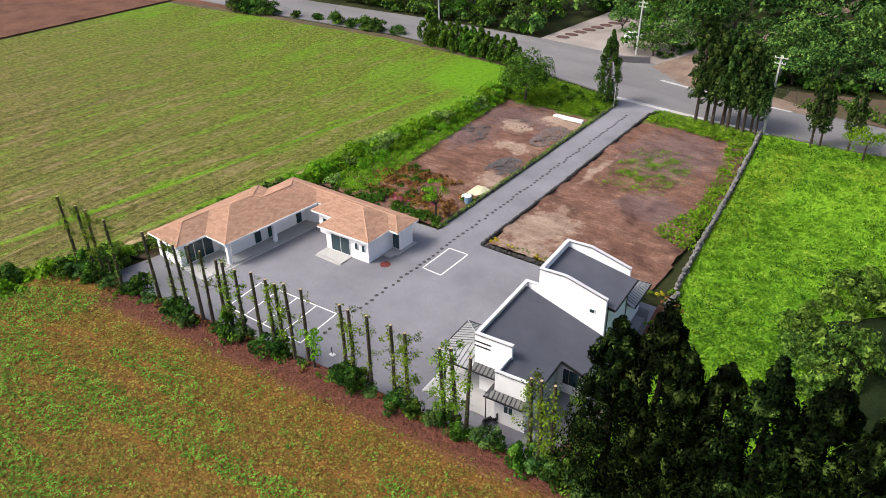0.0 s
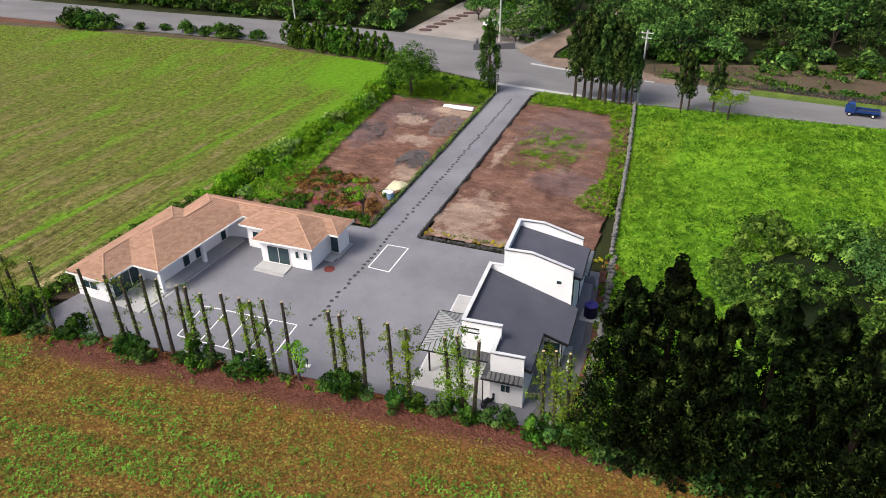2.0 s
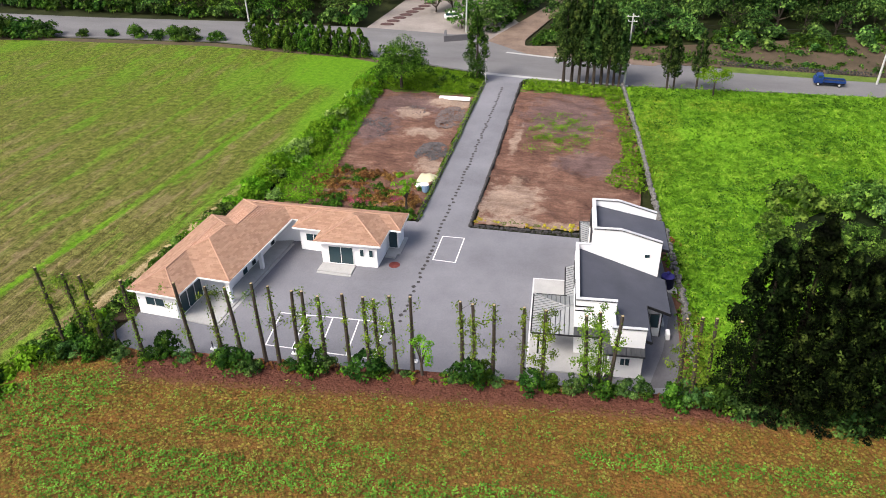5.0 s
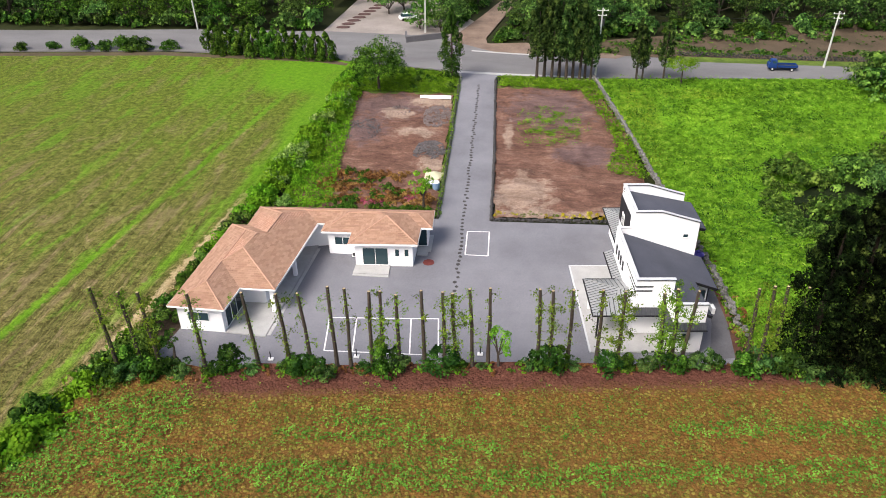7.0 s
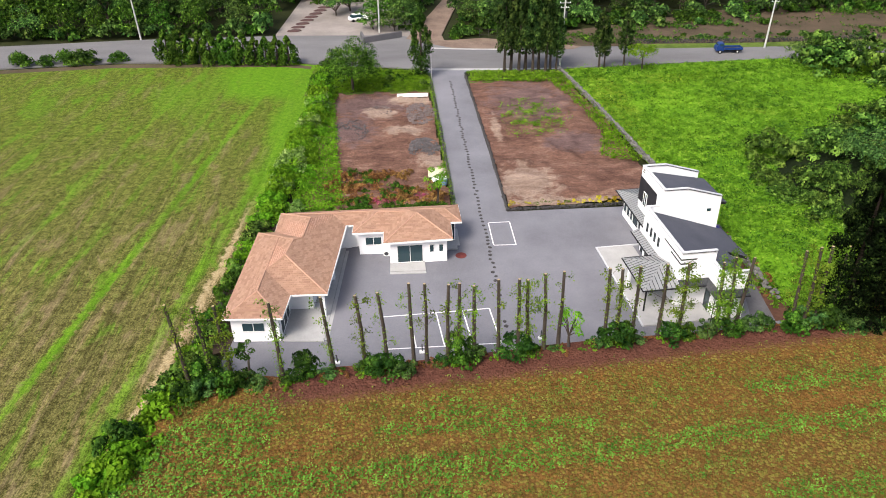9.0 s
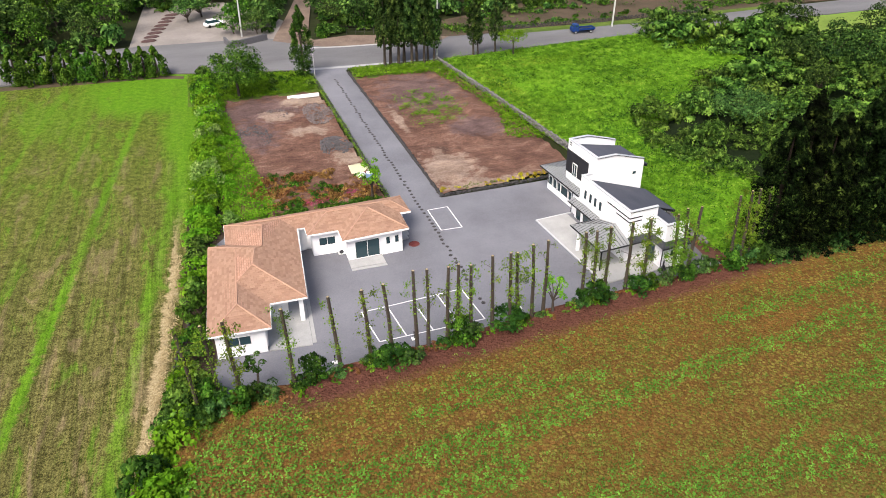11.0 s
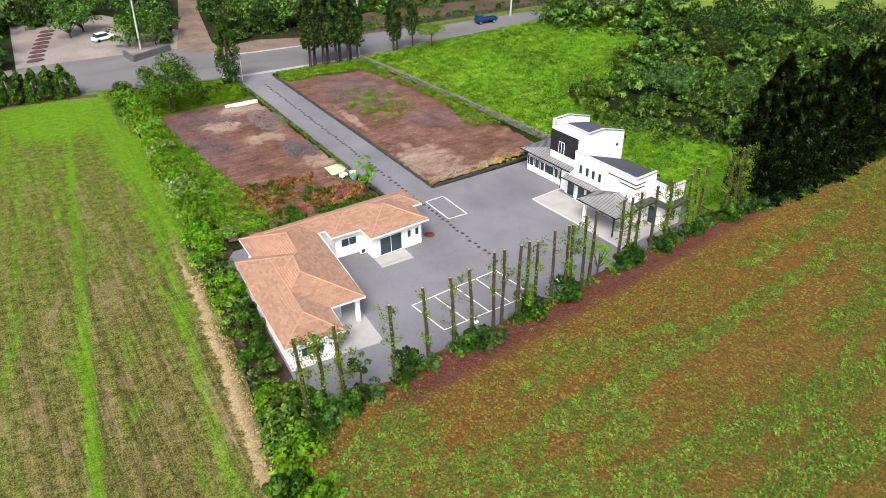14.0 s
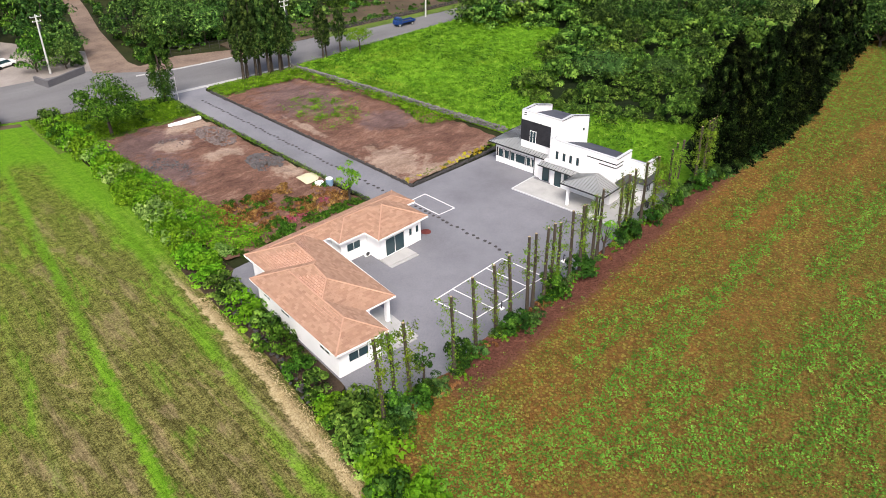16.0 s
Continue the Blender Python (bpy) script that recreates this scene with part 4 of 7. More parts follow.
    wall(rect(5.9, 8.0, 4.0, 8.9), 0, [roof_z(5.9) - 0.2, roof_z(8.0) - 0.2, roof_z(8.0) - 0.2, roof_z(5.9) - 0.2])
    wall(rect(0.2, 3.2, 0.5, 9.15), 0, 3.1)
    # low near block
    L = 5.3
    wall(rect(3.1, 5.9, -2.2, -1.98), 0, L)
    wall(rect(3.1, 3.35, -1.98, 0.0), 0, L)
    wall(rect(5.66, 5.9, -1.98, 4.0), 0, [4.1, 4.02, 4.02, 4.1])
    coping(rect(3.05, 5.95, -2.25, -1.94), [L] * 4)
    coping(rect(3.05, 3.4, -1.94, 0.0), [L] * 4)
    edge_line((3.05, -2.27, L - 0.04), (5.95, -2.27, L - 0.04))
    seamed_slope(h, [(2.45, -2.85, 2.95), (5.95, -2.85, 2.95), (5.95, -2.2, 3.35), (3.1, -2.2, 3.35)], "canopy_slope", "dark metal canopy roof", DARK_METAL)
    seamed_slope(h, [(2.45, -0.72, 2.95), (2.45, -2.85, 2.95), (3.1, -2.2, 3.35), (3.1, -0.1, 3.35)], "canopy_slope", "dark metal canopy roof", DARK_METAL)
    gutter(h, (2.45, -2.87, 2.9), (5.97, -2.87, 2.9))
    glazing(h, (4.0, -2.2, 1.35), 0, 0.85, 0.85, 2)
    part("downpipe", tube_bm([(2.6, -2.7, 0), (2.6, -2.7, 2.95)], [0.05, 0.05], 6), BLACK_TRIM, h, "black downpipe")
    # right gable wall with its window
    glazing(h, (6.45, 4.0, 1.05), 0, 0.5, 1.5, 2, DARK_METAL, "window", "dark glazed window in a dark frame")
    glazing(h, (7.0, 4.0, 1.05), 0, 0.85, 1.5, 1, DARK_METAL, "window", "dark glazed window in a dark frame")
    part("downpipe", tube_bm([(8.06, 3.9, 0), (8.06, 3.9, 3.0)], [0.045, 0.045], 6), BLACK_TRIM, h, "black downpipe")
    part("downpipe", tube_bm([(7.99, 9.3, 0), (7.99, 9.3, 6.1)], [0.045, 0.045], 6), BLACK_TRIM, h, "black downpipe")
    part("downpipe", tube_bm([(7.99, 14.6, 0), (7.99, 14.6, 6.1)], [0.045, 0.045], 6), BLACK_TRIM, h, "black downpipe")
    # narrow windows and the two black bands on the corner
    for v in (8.42, 7.38, 6.42, 5.42):
        glazing(h, (0.0, v, 4.0), -90, 0.34, 1.0, 1, DARK_METAL, "window", "narrow upright window in a dark frame")
    for z, v1, u1 in ((5.6, 4.07, 1.55), (5.15, 2.34, 1.5)):
        part("black_band", box_bm(-0.03, 0.0, -0.03, v1, z, z + 0.12), BLACK_TRIM, h, "black recessed band on the wall")
        part("black_band", box_bm(0.0, u1, -0.03, 0.0, z, z + 0.12), BLACK_TRIM, h, "black recessed band on the wall")
    # hip canopy over the terrace
    E = 3.02
    ap0, ap1 = (-0.75, 2.2, 3.98), (0.0, 2.2, 3.98)
    seamed_slope(h, [(-3.65, 5.15, E), (-3.65, -0.75, E), ap0], "canopy_slope")
    seamed_slope(h, [(-3.65, -0.75, E), (0, -0.75, E), ap1, ap0], "canopy_slope")
    seamed_slope(h, [(0, 5.15, E), (-3.65, 5.15, E), ap0, ap1], "canopy_slope")
    seamed_slope(h, [(0.0, -0.75, E), (3.1, -0.75, E), (3.1, 0.0, 3.4), (0.0, 0.0, 3.4)], "canopy_slope", "dark metal canopy roof", DARK_METAL)
    part("soffit", box_bm(-3.6, 0.0, -0.7, 5.1, E - 0.1, E - 0.05), TRIM, h, "white canopy soffit")
    part("soffit", box_bm(0.0, 3.1, -0.7, 0.2, E - 0.1, E - 0.05), TRIM, h, "white canopy soffit")
    gutter(h, (-3.68, -0.78, E - 0.03), (3.1, -0.78, E - 0.03))
    gutter(h, (-3.68, 5.2, E - 0.03), (-3.68, -0.78, E - 0.03))
    gutter(h, (-0.6, 5.2, E - 0.03), (-3.68, 5.2, E - 0.03))
    for p, q in (((-3.65, -0.75, E + 0.04), ap0), ((-3.65, 5.15, E + 0.04), ap0), (ap0, ap1)):
        part("hip_cap", tube_bm([p, q], [0.06, 0.06], 5), SEAM_METAL, h, "grey metal hip cap")
    part("post", tube_bm([(-3.0, 0.0, 0.1), (-3.0, 0.0, E - 0.05)], [0.09, 0.09], 8), BLACK_TRIM, h, "slim black post")
    part("post", box_bm(-3.15, -2.85, 4.25, 4.55, 0.1, E - 0.05, 0.01), WHITE, h, "square white post")
    # entrance strip canopy
    seamed_slope(h, [(-0.75, 10.5, 2.78), (-0.75, 5.15, 2.78), (0.0, 5.15, 3.12), (0.0, 10.5, 3.12)], "canopy_slope")
    part("soffit", box_bm(-0.7, 1.5, 5.15, 10.45, 2.68, 2.72), TRIM, h, "white canopy soffit")
    gutter(h, (-0.78, 10.55, 2.74), (-0.78, 5.15, 2.74))
    # far ground floor with its lean-to roof
    wall(rect(1.5, 8.0, 14.95, 19.0), 0, 2.95)
    wall(rect(0.7, 1.5, 9.4, 11.2), 0, 2.95)
    wall(rect(1.0, 1.5, 11.2, 12.4), 0, 2.95)
    F = 2.98
    seamed_slope(h, [(0.7, 19.7, F), (0.7, 10.6, F), (1.5, 10.6, 3.35), (1.5, 14.95, 3.35), (3.3, 14.95, 4.15)], "roof_slope")
    seamed_slope(h, [(8.7, 19.7, F), (0.7, 19.7, F), (3.3, 14.95, 4.15), (6.3, 14.95, 4.15)], "roof_slope")
    seamed_slope(h, [(8.7, 14.95, F), (8.7, 19.7, F), (6.3, 14.95, 4.15)], "roof_slope")
    part("soffit", box_bm(0.75, 1.5, 10.65, 19.6, F - 0.12, F - 0.06), TRIM, h, "white soffit")
    part("soffit", box_bm(1.5, 8.65, 15.0, 19.6, F - 0.12, F - 0.06), TRIM, h, "white soffit")
    gutter(h, (0.67, 19.73, F - 0.04), (0.67, 10.6, F - 0.04))
    gutter(h, (8.73, 19.73, F - 0.04), (0.67, 19.73, F - 0.04))
    gutter(h, (8.73, 15.0, F - 0.04), (8.73, 19.73, F - 0.04))
    part("downpipe", tube_bm([(0.85, 12.2, 0), (0.85, 12.2, F)], [0.05, 0.05], 6), BLACK_TRIM, h, "black downpipe")
    part("cladding", box_bm(1.465, 1.5, 12.3, 18.9, 0.84, 2.12), CHARCOAL, h, "charcoal cladding between the windows")
    for v, w in ((18.55, 0.85), (17.5, 0.8), (16.45, 0.7), (15.65, 1.6), (13.85, 0.65), (13.05, 0.65)):
        glazing(h, (1.465, v, 0.85), -90, w, 1.25, 1)
    # ground floor doors
    glazing(h, (0.7, 10.7, 0.1), -90, 1.0, 2.2, 1, DARK_METAL, "door", "dark glazed entrance door")
    glazing(h, (0.2, 8.6, 0.12), -90, 1.15, 2.1, 1, TRIM, "door", "glazed sliding door in a white frame")
    glazing(h, (0.2, 7.2, 0.9), -90, 1.4, 1.3, 2)
    glazing(h, (0.2, 5.0, 0.9), -90, 2.2, 1.3, 2)
    glazing(h, (3.1, 0.05, 0.1), -90, 0.9, 2.1, 1, DARK_METAL, "door", "dark glazed back door")
    # terrace
    part("terrace", prism_bm([(-3.8, -2.25), (3.1, -2.25), (3.1, 0.5), (0.2, 0.5), (0.2, 12.0), (-3.8, 12.0)], -0.02, 0.12), CONCRETE, h, "pale concrete terrace")
    part("terrace_kerb", prism_bm([(-3.95, -2.3), (-3.8, -2.3), (-3.8, 12.15), (-3.95, 12.15)], -0.02, 0.14), COPING, h, "white terrace kerb")
    part("terrace_kerb", prism_bm([(-3.8, 12.0), (1.0, 12.0), (1.0, 12.15), (-3.8, 12.15)], -0.02, 0.14), COPING, h, "white terrace kerb")
    part("door_step", box_bm(8.0, 8.7, 5.6, 6.9, 0, 0.2, 0.01), CONCRETE, h, "concrete step at the side door")
    return h


house_two()

# ---- plants ----
def shrub_mesh(name, seed, material, wide, high, clumps, per, size, lumps=(0.2, 0.36)):
    rng = np.random.default_rng(seed)
    cs = []
    for i in range(clumps):
        a, r = rng.uniform(0, 2 * math.pi), wide * 0.5 * math.sqrt(rng.uniform(0, 1))
        cs.append((r * math.cos(a), r * math.sin(a), rng.uniform(0.15, 0.75) * high * (1 - 0.5 * (2 * r / wide) ** 2), rng.uniform(*lumps) * min(wide, high)))
    pts, ways = clump_points(rng, cs, per)
    return leafy(name, rng, pts, size, material, ways, 0.4)


def mound_mesh(name, seed, material, wide, high, lumps, per, size, ball=(0.1, 0.17), loose=0.3):
    """A domed thicket of leafy lumps with clefts between them."""
    rng = np.random.default_rng(seed)
    cs = []
    for i in range(lumps):
        a, f = i * 2.4 + rng.normal() * 0.3, math.sqrt((i + 0.5) / lumps)
        r = f * wide * 0.5 * rng.uniform(0.85, 1.12)
        cs.append((r * math.cos(a), r * math.sin(a), high * (0.08 + 0.74 * math.sqrt(max(0.0, 1 - f * f))) * rng.uniform(0.7, 1.2), wide * rng.uniform(*ball)))
    pts, ways = clump_points(rng, cs, per)
    pts[:, 2] -= pts[:, 2].min()
    return leafy(name, rng, pts, size, material, ways, loose)


def joined(name, label, category, pieces):
    """Many leafy pieces (mesh, x, y, z, turn, scale) as one object of kind stuff."""
    mats = {}
    for me, x, y, z, turn, s in pieces:
        v = np.empty(len(me.vertices) * 3, np.float32)
        me.vertices.foreach_get("co", v)
        v = v.reshape(-1, 3) * s
        c, d = math.cos(turn), math.sin(turn)
        v = np.stack([v[:, 0] * c - v[:, 1] * d + x, v[:, 0] * d + v[:, 1] * c + y, v[:, 2] + z], 1)
        mats.setdefault(me.materials[0], []).append(v)
    for material, vs in mats.items():
        tagged(new(name, quad_mesh(name, np.concatenate(vs), material)), label, category, "", "stuff")


def shrubs(name, label, category, group, meshes, places, seed=0, z=0.0):
    """Shrubs, each one an object, at (x, y, scale)."""
    rng = random.Random(seed)
    for x, y, s in places:
        ob = new(name, rng.choice(meshes))
        ob.matrix_basis = Matrix.LocRotScale((x, y, z - 0.15), Euler((0, 0, rng.uniform(0, 6.28))), (s, s, s * rng.uniform(0.85, 1.2)))
        tagged(ob, label, category, group)


def cedar(name, seed, high, wide, leaves, label, category, bare=0.08, material=CEDAR, size=0.42, bark=BARK, per=110, lump=0.15, slim=0.36):
    rng = np.random.default_rng(seed)
    t = thing(name, label, category)
    part("trunk", tube_bm([(0, 0, -0.1), (0.1, 0, high * 0.35), (0.0, 0.1, high * 0.96)], [wide * 0.055 + 0.08, wide * 0.04 + 0.05, 0.03], 8), bark, t, "straight brown trunk")
    k = max(24, int(leaves / per))
    z = high * (bare + (1 - bare) * np.linspace(0.02, 0.97, k) ** 0.85) + rng.normal(size=k) * 0.2
    f = np.clip((z / high - bare) / (1 - bare), 0, 1)
    reach = wide * 0.5 * np.clip(1.03 - f ** 3.0, 0.05, 1) * np.clip(0.5 + f * 4, 0, 1)
    a = np.arange(k) * 2.4 + rng.normal(size=k) * 0.4
    ball = np.clip(wide * lump * (1.15 - 0.75 * f) * rng.uniform(0.75, 1.25, k), 0.22, None)
    q = np.maximum(reach - ball * 0.75, 0.0) * rng.uniform(0.6, 1.2, k)
    clumps = np.stack([q * np.cos(a), q * np.sin(a), z - ball * 0.4, ball], 1)
    pts, ways = [], []
    for x, y, zc, rb in clumps:
        d = rng.normal(size=(per, 3))
        d /= np.linalg.norm(d, axis=1)[:, None]
        pts.append(np.array((x, y, zc)) + d * rb * rng.uniform(0.75, 1.12, per)[:, None] * np.array((1, 1, 1.6)))
        ways.append(d * (1, 1, 0.8) + np.array((x, y, 0.25 * wide)) / wide * 1.2)
    child("crown", leafy("crown", rng, np.concatenate(pts), size, material, np.concatenate(ways), 0.35, slim), t, "dense evergreen crown of drooping sprays")
    return t


def broad_tree(name, seed, high, wide, clumps, per, size, material, label, category, stem=0.35):
    rng = np.random.default_rng(seed)
    t = thing(name, label, category)
    fork = (rng.uniform(-0.2, 0.2), rng.uniform(-0.2, 0.2), high * stem)
    bits = [tube_bm([(0, 0, -0.1), (fork[0] * 0.5, fork[1] * 0.5, fork[2] * 0.6), fork], [high * 0.03, high * 0.024, high * 0.02], 8)]
    cs = []
    for i in range(clumps):
        a, r = rng.uniform(0, 2 * math.pi), wide * 0.5 * math.sqrt(rng.uniform(0.02, 1))
        z = high * (stem + (1 - stem) * (0.15 + 0.75 * rng.random() * (1 - 0.6 * (2 * r / wide) ** 2)))
        c = (r * math.cos(a), r * math.sin(a), z, rng.uniform(0.15, 0.25) * wide)
        cs.append(c)
        if i < 9:
            bits.append(tube_bm([fork, (c[0] * 0.5, c[1] * 0.5, (fork[2] + c[2]) / 2 + 0.2), c[:3]], [high * 0.013, high * 0.008, 0.02], 5))
    part("trunk", merged(*bits), BARK, t, "forked brown trunk and limbs")
    pts, ways = clump_points(rng, cs, per)
    child("crown", leafy("crown", rng, pts, size, material, ways, 0.4), t, "uneven leafy crown")
    return t


def place(ob, x, y, s=1.0, turn=0.0, sz=None):
    return Matrix.LocRotScale((x, y, 0), Euler((0, 0, turn)), (s, s, sz or s))


def copy_at(ob, x, y, s, turn, label="", group="", sz=None):
    o = copy_thing(ob, pose(x, y, 0, 0, 0, math.degrees(turn)))
    o.scale = (s, s, sz or s)
    return tagged(o, label, "", group)


R = random.Random(5)
# Bark set near black to blend into the crowns' dark gaps.
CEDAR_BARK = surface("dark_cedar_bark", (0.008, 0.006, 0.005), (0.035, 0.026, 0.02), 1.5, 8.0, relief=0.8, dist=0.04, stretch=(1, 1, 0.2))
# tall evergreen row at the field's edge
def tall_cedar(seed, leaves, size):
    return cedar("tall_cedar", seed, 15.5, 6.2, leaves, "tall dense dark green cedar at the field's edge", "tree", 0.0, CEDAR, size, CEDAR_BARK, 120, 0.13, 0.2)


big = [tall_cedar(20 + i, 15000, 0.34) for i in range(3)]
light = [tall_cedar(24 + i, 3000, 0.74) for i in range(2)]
def cedar_line(x):
    return float(np.interp(x, (-18, -5, 8, 13, 33, 60, 135), (37.0, 37.1, 38.4, 40.0, 44.3, 48.2, 60.5)))


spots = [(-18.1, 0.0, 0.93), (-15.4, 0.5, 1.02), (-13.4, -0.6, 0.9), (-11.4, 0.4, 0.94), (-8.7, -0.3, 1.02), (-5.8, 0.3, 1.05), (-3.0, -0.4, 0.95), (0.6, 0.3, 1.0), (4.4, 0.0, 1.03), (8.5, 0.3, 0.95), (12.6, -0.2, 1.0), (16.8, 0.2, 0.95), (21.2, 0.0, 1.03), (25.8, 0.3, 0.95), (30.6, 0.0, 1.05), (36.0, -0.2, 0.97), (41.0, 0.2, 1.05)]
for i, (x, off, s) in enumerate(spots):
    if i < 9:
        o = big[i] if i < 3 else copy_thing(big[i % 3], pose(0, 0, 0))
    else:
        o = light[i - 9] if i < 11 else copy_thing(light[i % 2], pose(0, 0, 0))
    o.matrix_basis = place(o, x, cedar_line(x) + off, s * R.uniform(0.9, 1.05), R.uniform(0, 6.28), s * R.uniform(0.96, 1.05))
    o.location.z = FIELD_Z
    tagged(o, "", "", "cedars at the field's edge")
for i in range(6):
    x = 6.0 + i * 5.6 + R.uniform(-0.8, 0.8)
    o = copy_thing(light[i % 2], pose(0, 0, 0))
    s = R.uniform(0.7, 0.88)
    o.matrix_basis = place(o, x, cedar_line(x) + 4.6 + R.uniform(-0.6, 0.6), s, R.uniform(0, 6.28), s * R.uniform(0.85, 1.0))
    tagged(o, "", "", "cedars at the field's edge")
# stand of thin-stemmed trees by the road
road = [cedar("roadside_cedar", 40 + i, 14.6, 4.1, 5000, "tall slim cedar with a bare lower trunk by the road", "tree", 0.3, ROAD_CEDAR, 0.33) for i in range(2)]
for i, (x, y, s) in enumerate([(-40.9, 113.4, 1.0), (-39.6, 114.4, 1.05), (-38.3, 113.5, 1.0), (-37.0, 114.5, 1.08), (-35.8, 113.3, 1.0), (-34.6, 114.4, 1.0), (-33.5, 113.4, 0.95), (-32.5, 114.3, 0.85), (-31.6, 113.4, 0.75), (-23.7, 114.0, 0.74), (-22.6, 114.6, 0.6), (-18.9, 115.2, 0.68)]):
    o = road[i] if i < 2 else copy_thing(road[i % 2], pose(0, 0, 0))
    o.matrix_basis = place(o, x, y, s, R.uniform(0, 6.28))
    tagged(o, "", "", "cedars by the road")
o = cedar("driveway_cypress", 55, 12.4, 4.2, 7500, "dark green cypress at the driveway entrance", "tree", 0.08, SHRUB, 0.26)
o.matrix_basis = place(o, -55.8, 112.4)
o = broad_tree("round_tree", 61, 9.2, 7.4, 36, 210, 0.26, HEDGE, "round-crowned broadleaf tree with a forked trunk", "tree", 0.3)
o.matrix_basis = place(o, -67.4, 105.4)
o = broad_tree("young_tree", 62, 6.0, 2.8, 13, 60, 0.2, FRESH, "slender young tree with sparse bright leaves", "tree", 0.3)
o.matrix_basis = place(o, -54.4, 64.0)
o = broad_tree("leaning_tree", 63, 5.2, 5.0, 16, 90, 0.24, FRESH, "small tree with yellow-green leaves by the road", "tree", 0.5)
o.matrix_basis = place(o, -16.4, 112.2)
# woods beyond the road
woods = [broad_tree("woodland_tree", 70 + i, 10.0, 9.0, 22, 58, 0.56, (WOODS, WOODS, HEDGE, DEEP)[i], "leafy tree in the woods beyond the road", "tree", 0.12) for i in range(4)]
n_wood = 0


def wood_at(x, y, s):
    global n_wood
    o = woods[n_wood] if n_wood < 4 else copy_thing(woods[R.choice((0, 3, 3)) if x > -30 else R.randrange(4)], pose(0, 0, 0))
    o.matrix_basis = place(o, x, y, s, R.uniform(0, 6.28), s * R.uniform(0.85, 1.15))
    tagged(o, "", "", "woods beyond the road")
    n_wood += 1


far_crowns = [shrub_mesh("far_crown", 80 + i, (WOODS, HEDGE, DEEP)[i], 9.0, 9.5, 15, 18, 1.3, (0.22, 0.36)) for i in range(3)]
far_wood = []
for gy in range(0, 8):
    for gx in range(-186, 116, 7):
        x = gx + R.uniform(-2.5, 2.5) + (gy % 2) * 3.5
        near = 145 if x < -88 else (172 if x < -62 else (146 if x < -28 else 153))
        y = near + gy * (7 if gy < 4 else 11) + R.uniform(-2, 2)
        if -57.5 < x - max(0, y - 150) * 0.22 < -46.5 or (gy > 5 and x < -120):
            continue
        if gy < 3:
            wood_at(x, y, R.uniform(0.6, 0.85) if gy == 0 else R.uniform(0.8, 1.25))
        else:
            far_wood.append((far_crowns[R.randrange(3)], x, y, -1.0, R.uniform(0, 6.28), R.uniform(0.9, 1.3)))
joined("far_woods", "distant leafy woods beyond the road", "woods", far_wood)
for x, y, s in ((-65.6, 144.2, 0.62), (-61.0, 142.6, 0.6), (-63.5, 148.0, 0.7), (-59.5, 148, 0.6), (-60, 155, 0.7), (-57.5, 163, 0.7), (-55, 172, 0.7), (-74.5, 156.5, 0.7), (-71.5, 160, 0.8), (-43.5, 146, 0.7), (-39, 141, 0.75), (-40, 145, 0.9), (-34, 141, 0.8), (-33, 146, 0.9), (-28, 143, 0.8), (-26, 148, 0.8), (-22, 146, 0.7), (14, 116, 0.62)):
    wood_at(x, y, s)
bank = []
for i in range(26):
    y = 136 + i * 2.1
    r_ = float(np.interp(y, (132, 138, 164, 184), (-49.0, -50.0, -45.4, -40.8)))
    bank.append((r_ + R.uniform(0.2, 2.6), y + R.uniform(-0.6, 0.6), R.uniform(0.4, 0.8)))
    if y > 142:
        bank.append((float(np.interp(y, (138, 156, 187), (-58.8, -55.0, -47.0))) - R.uniform(0.2, 2.0), y, R.uniform(0.45, 0.8)))
bank_shrub = [shrub_mesh("bank_shrub", 120 + i, (HEDGE, WOODS, SHRUB)[i], 3.0, 2.6, 10, 24, 0.52, (0.2, 0.36)) for i in range(3)]
shrubs("bank_shrub", "leafy shrub on the bank beside the dirt track", "shrub", "shrubs beside the dirt track", bank_shrub, bank, 15)
verge = [(R.uniform(-12, 40), R.uniform(129.5, 134), R.uniform(0.25, 0.5)) for _ in range(34)] + [(R.uniform(-14, 20), R.uniform(138, 152), R.uniform(0.4, 0.9)) for _ in range(26)]
shrubs("bank_shrub", "leafy shrub on the bare earth beyond the road", "shrub", "shrubs beyond the road", bank_shrub, verge, 16)
sheet("far_field", [(46, 64), (60, 54), (140, 67), (158, 70), (158, 117), (40, 116.6)], 0.045, FAR_GRASS, "dull green field beyond the scrub", "field")
edge = [(float(x), 143.4 + R.uniform(-0.8, 1.2), R.uniform(0.9, 1.7)) for x in np.arange(-190, -88, 2.9)] + [(float(x), 150.5 + R.uniform(-1, 1.5), R.uniform(0.8, 1.5)) for x in np.arange(14, 90, 3.2)] + [(R.uniform(-46, -27), R.uniform(138.5, 148), R.uniform(0.7, 1.3)) for _ in range(26)] + [(R.uniform(-48.5, -42), R.uniform(136.5, 141), R.uniform(0.4, 0.8)) for _ in range(12)] + [(R.uniform(-27, 14), R.uniform(141, 151), R.uniform(0.8, 1.5)) for _ in range(34)] + [(R.uniform(-86, -72), R.uniform(168, 178), R.uniform(0.9, 1.5)) for _ in range(10)]
shrubs("bank_shrub", "leafy undergrowth at the edge of the woods", "shrub", "undergrowth at the woods' edge", bank_shrub, edge, 17)
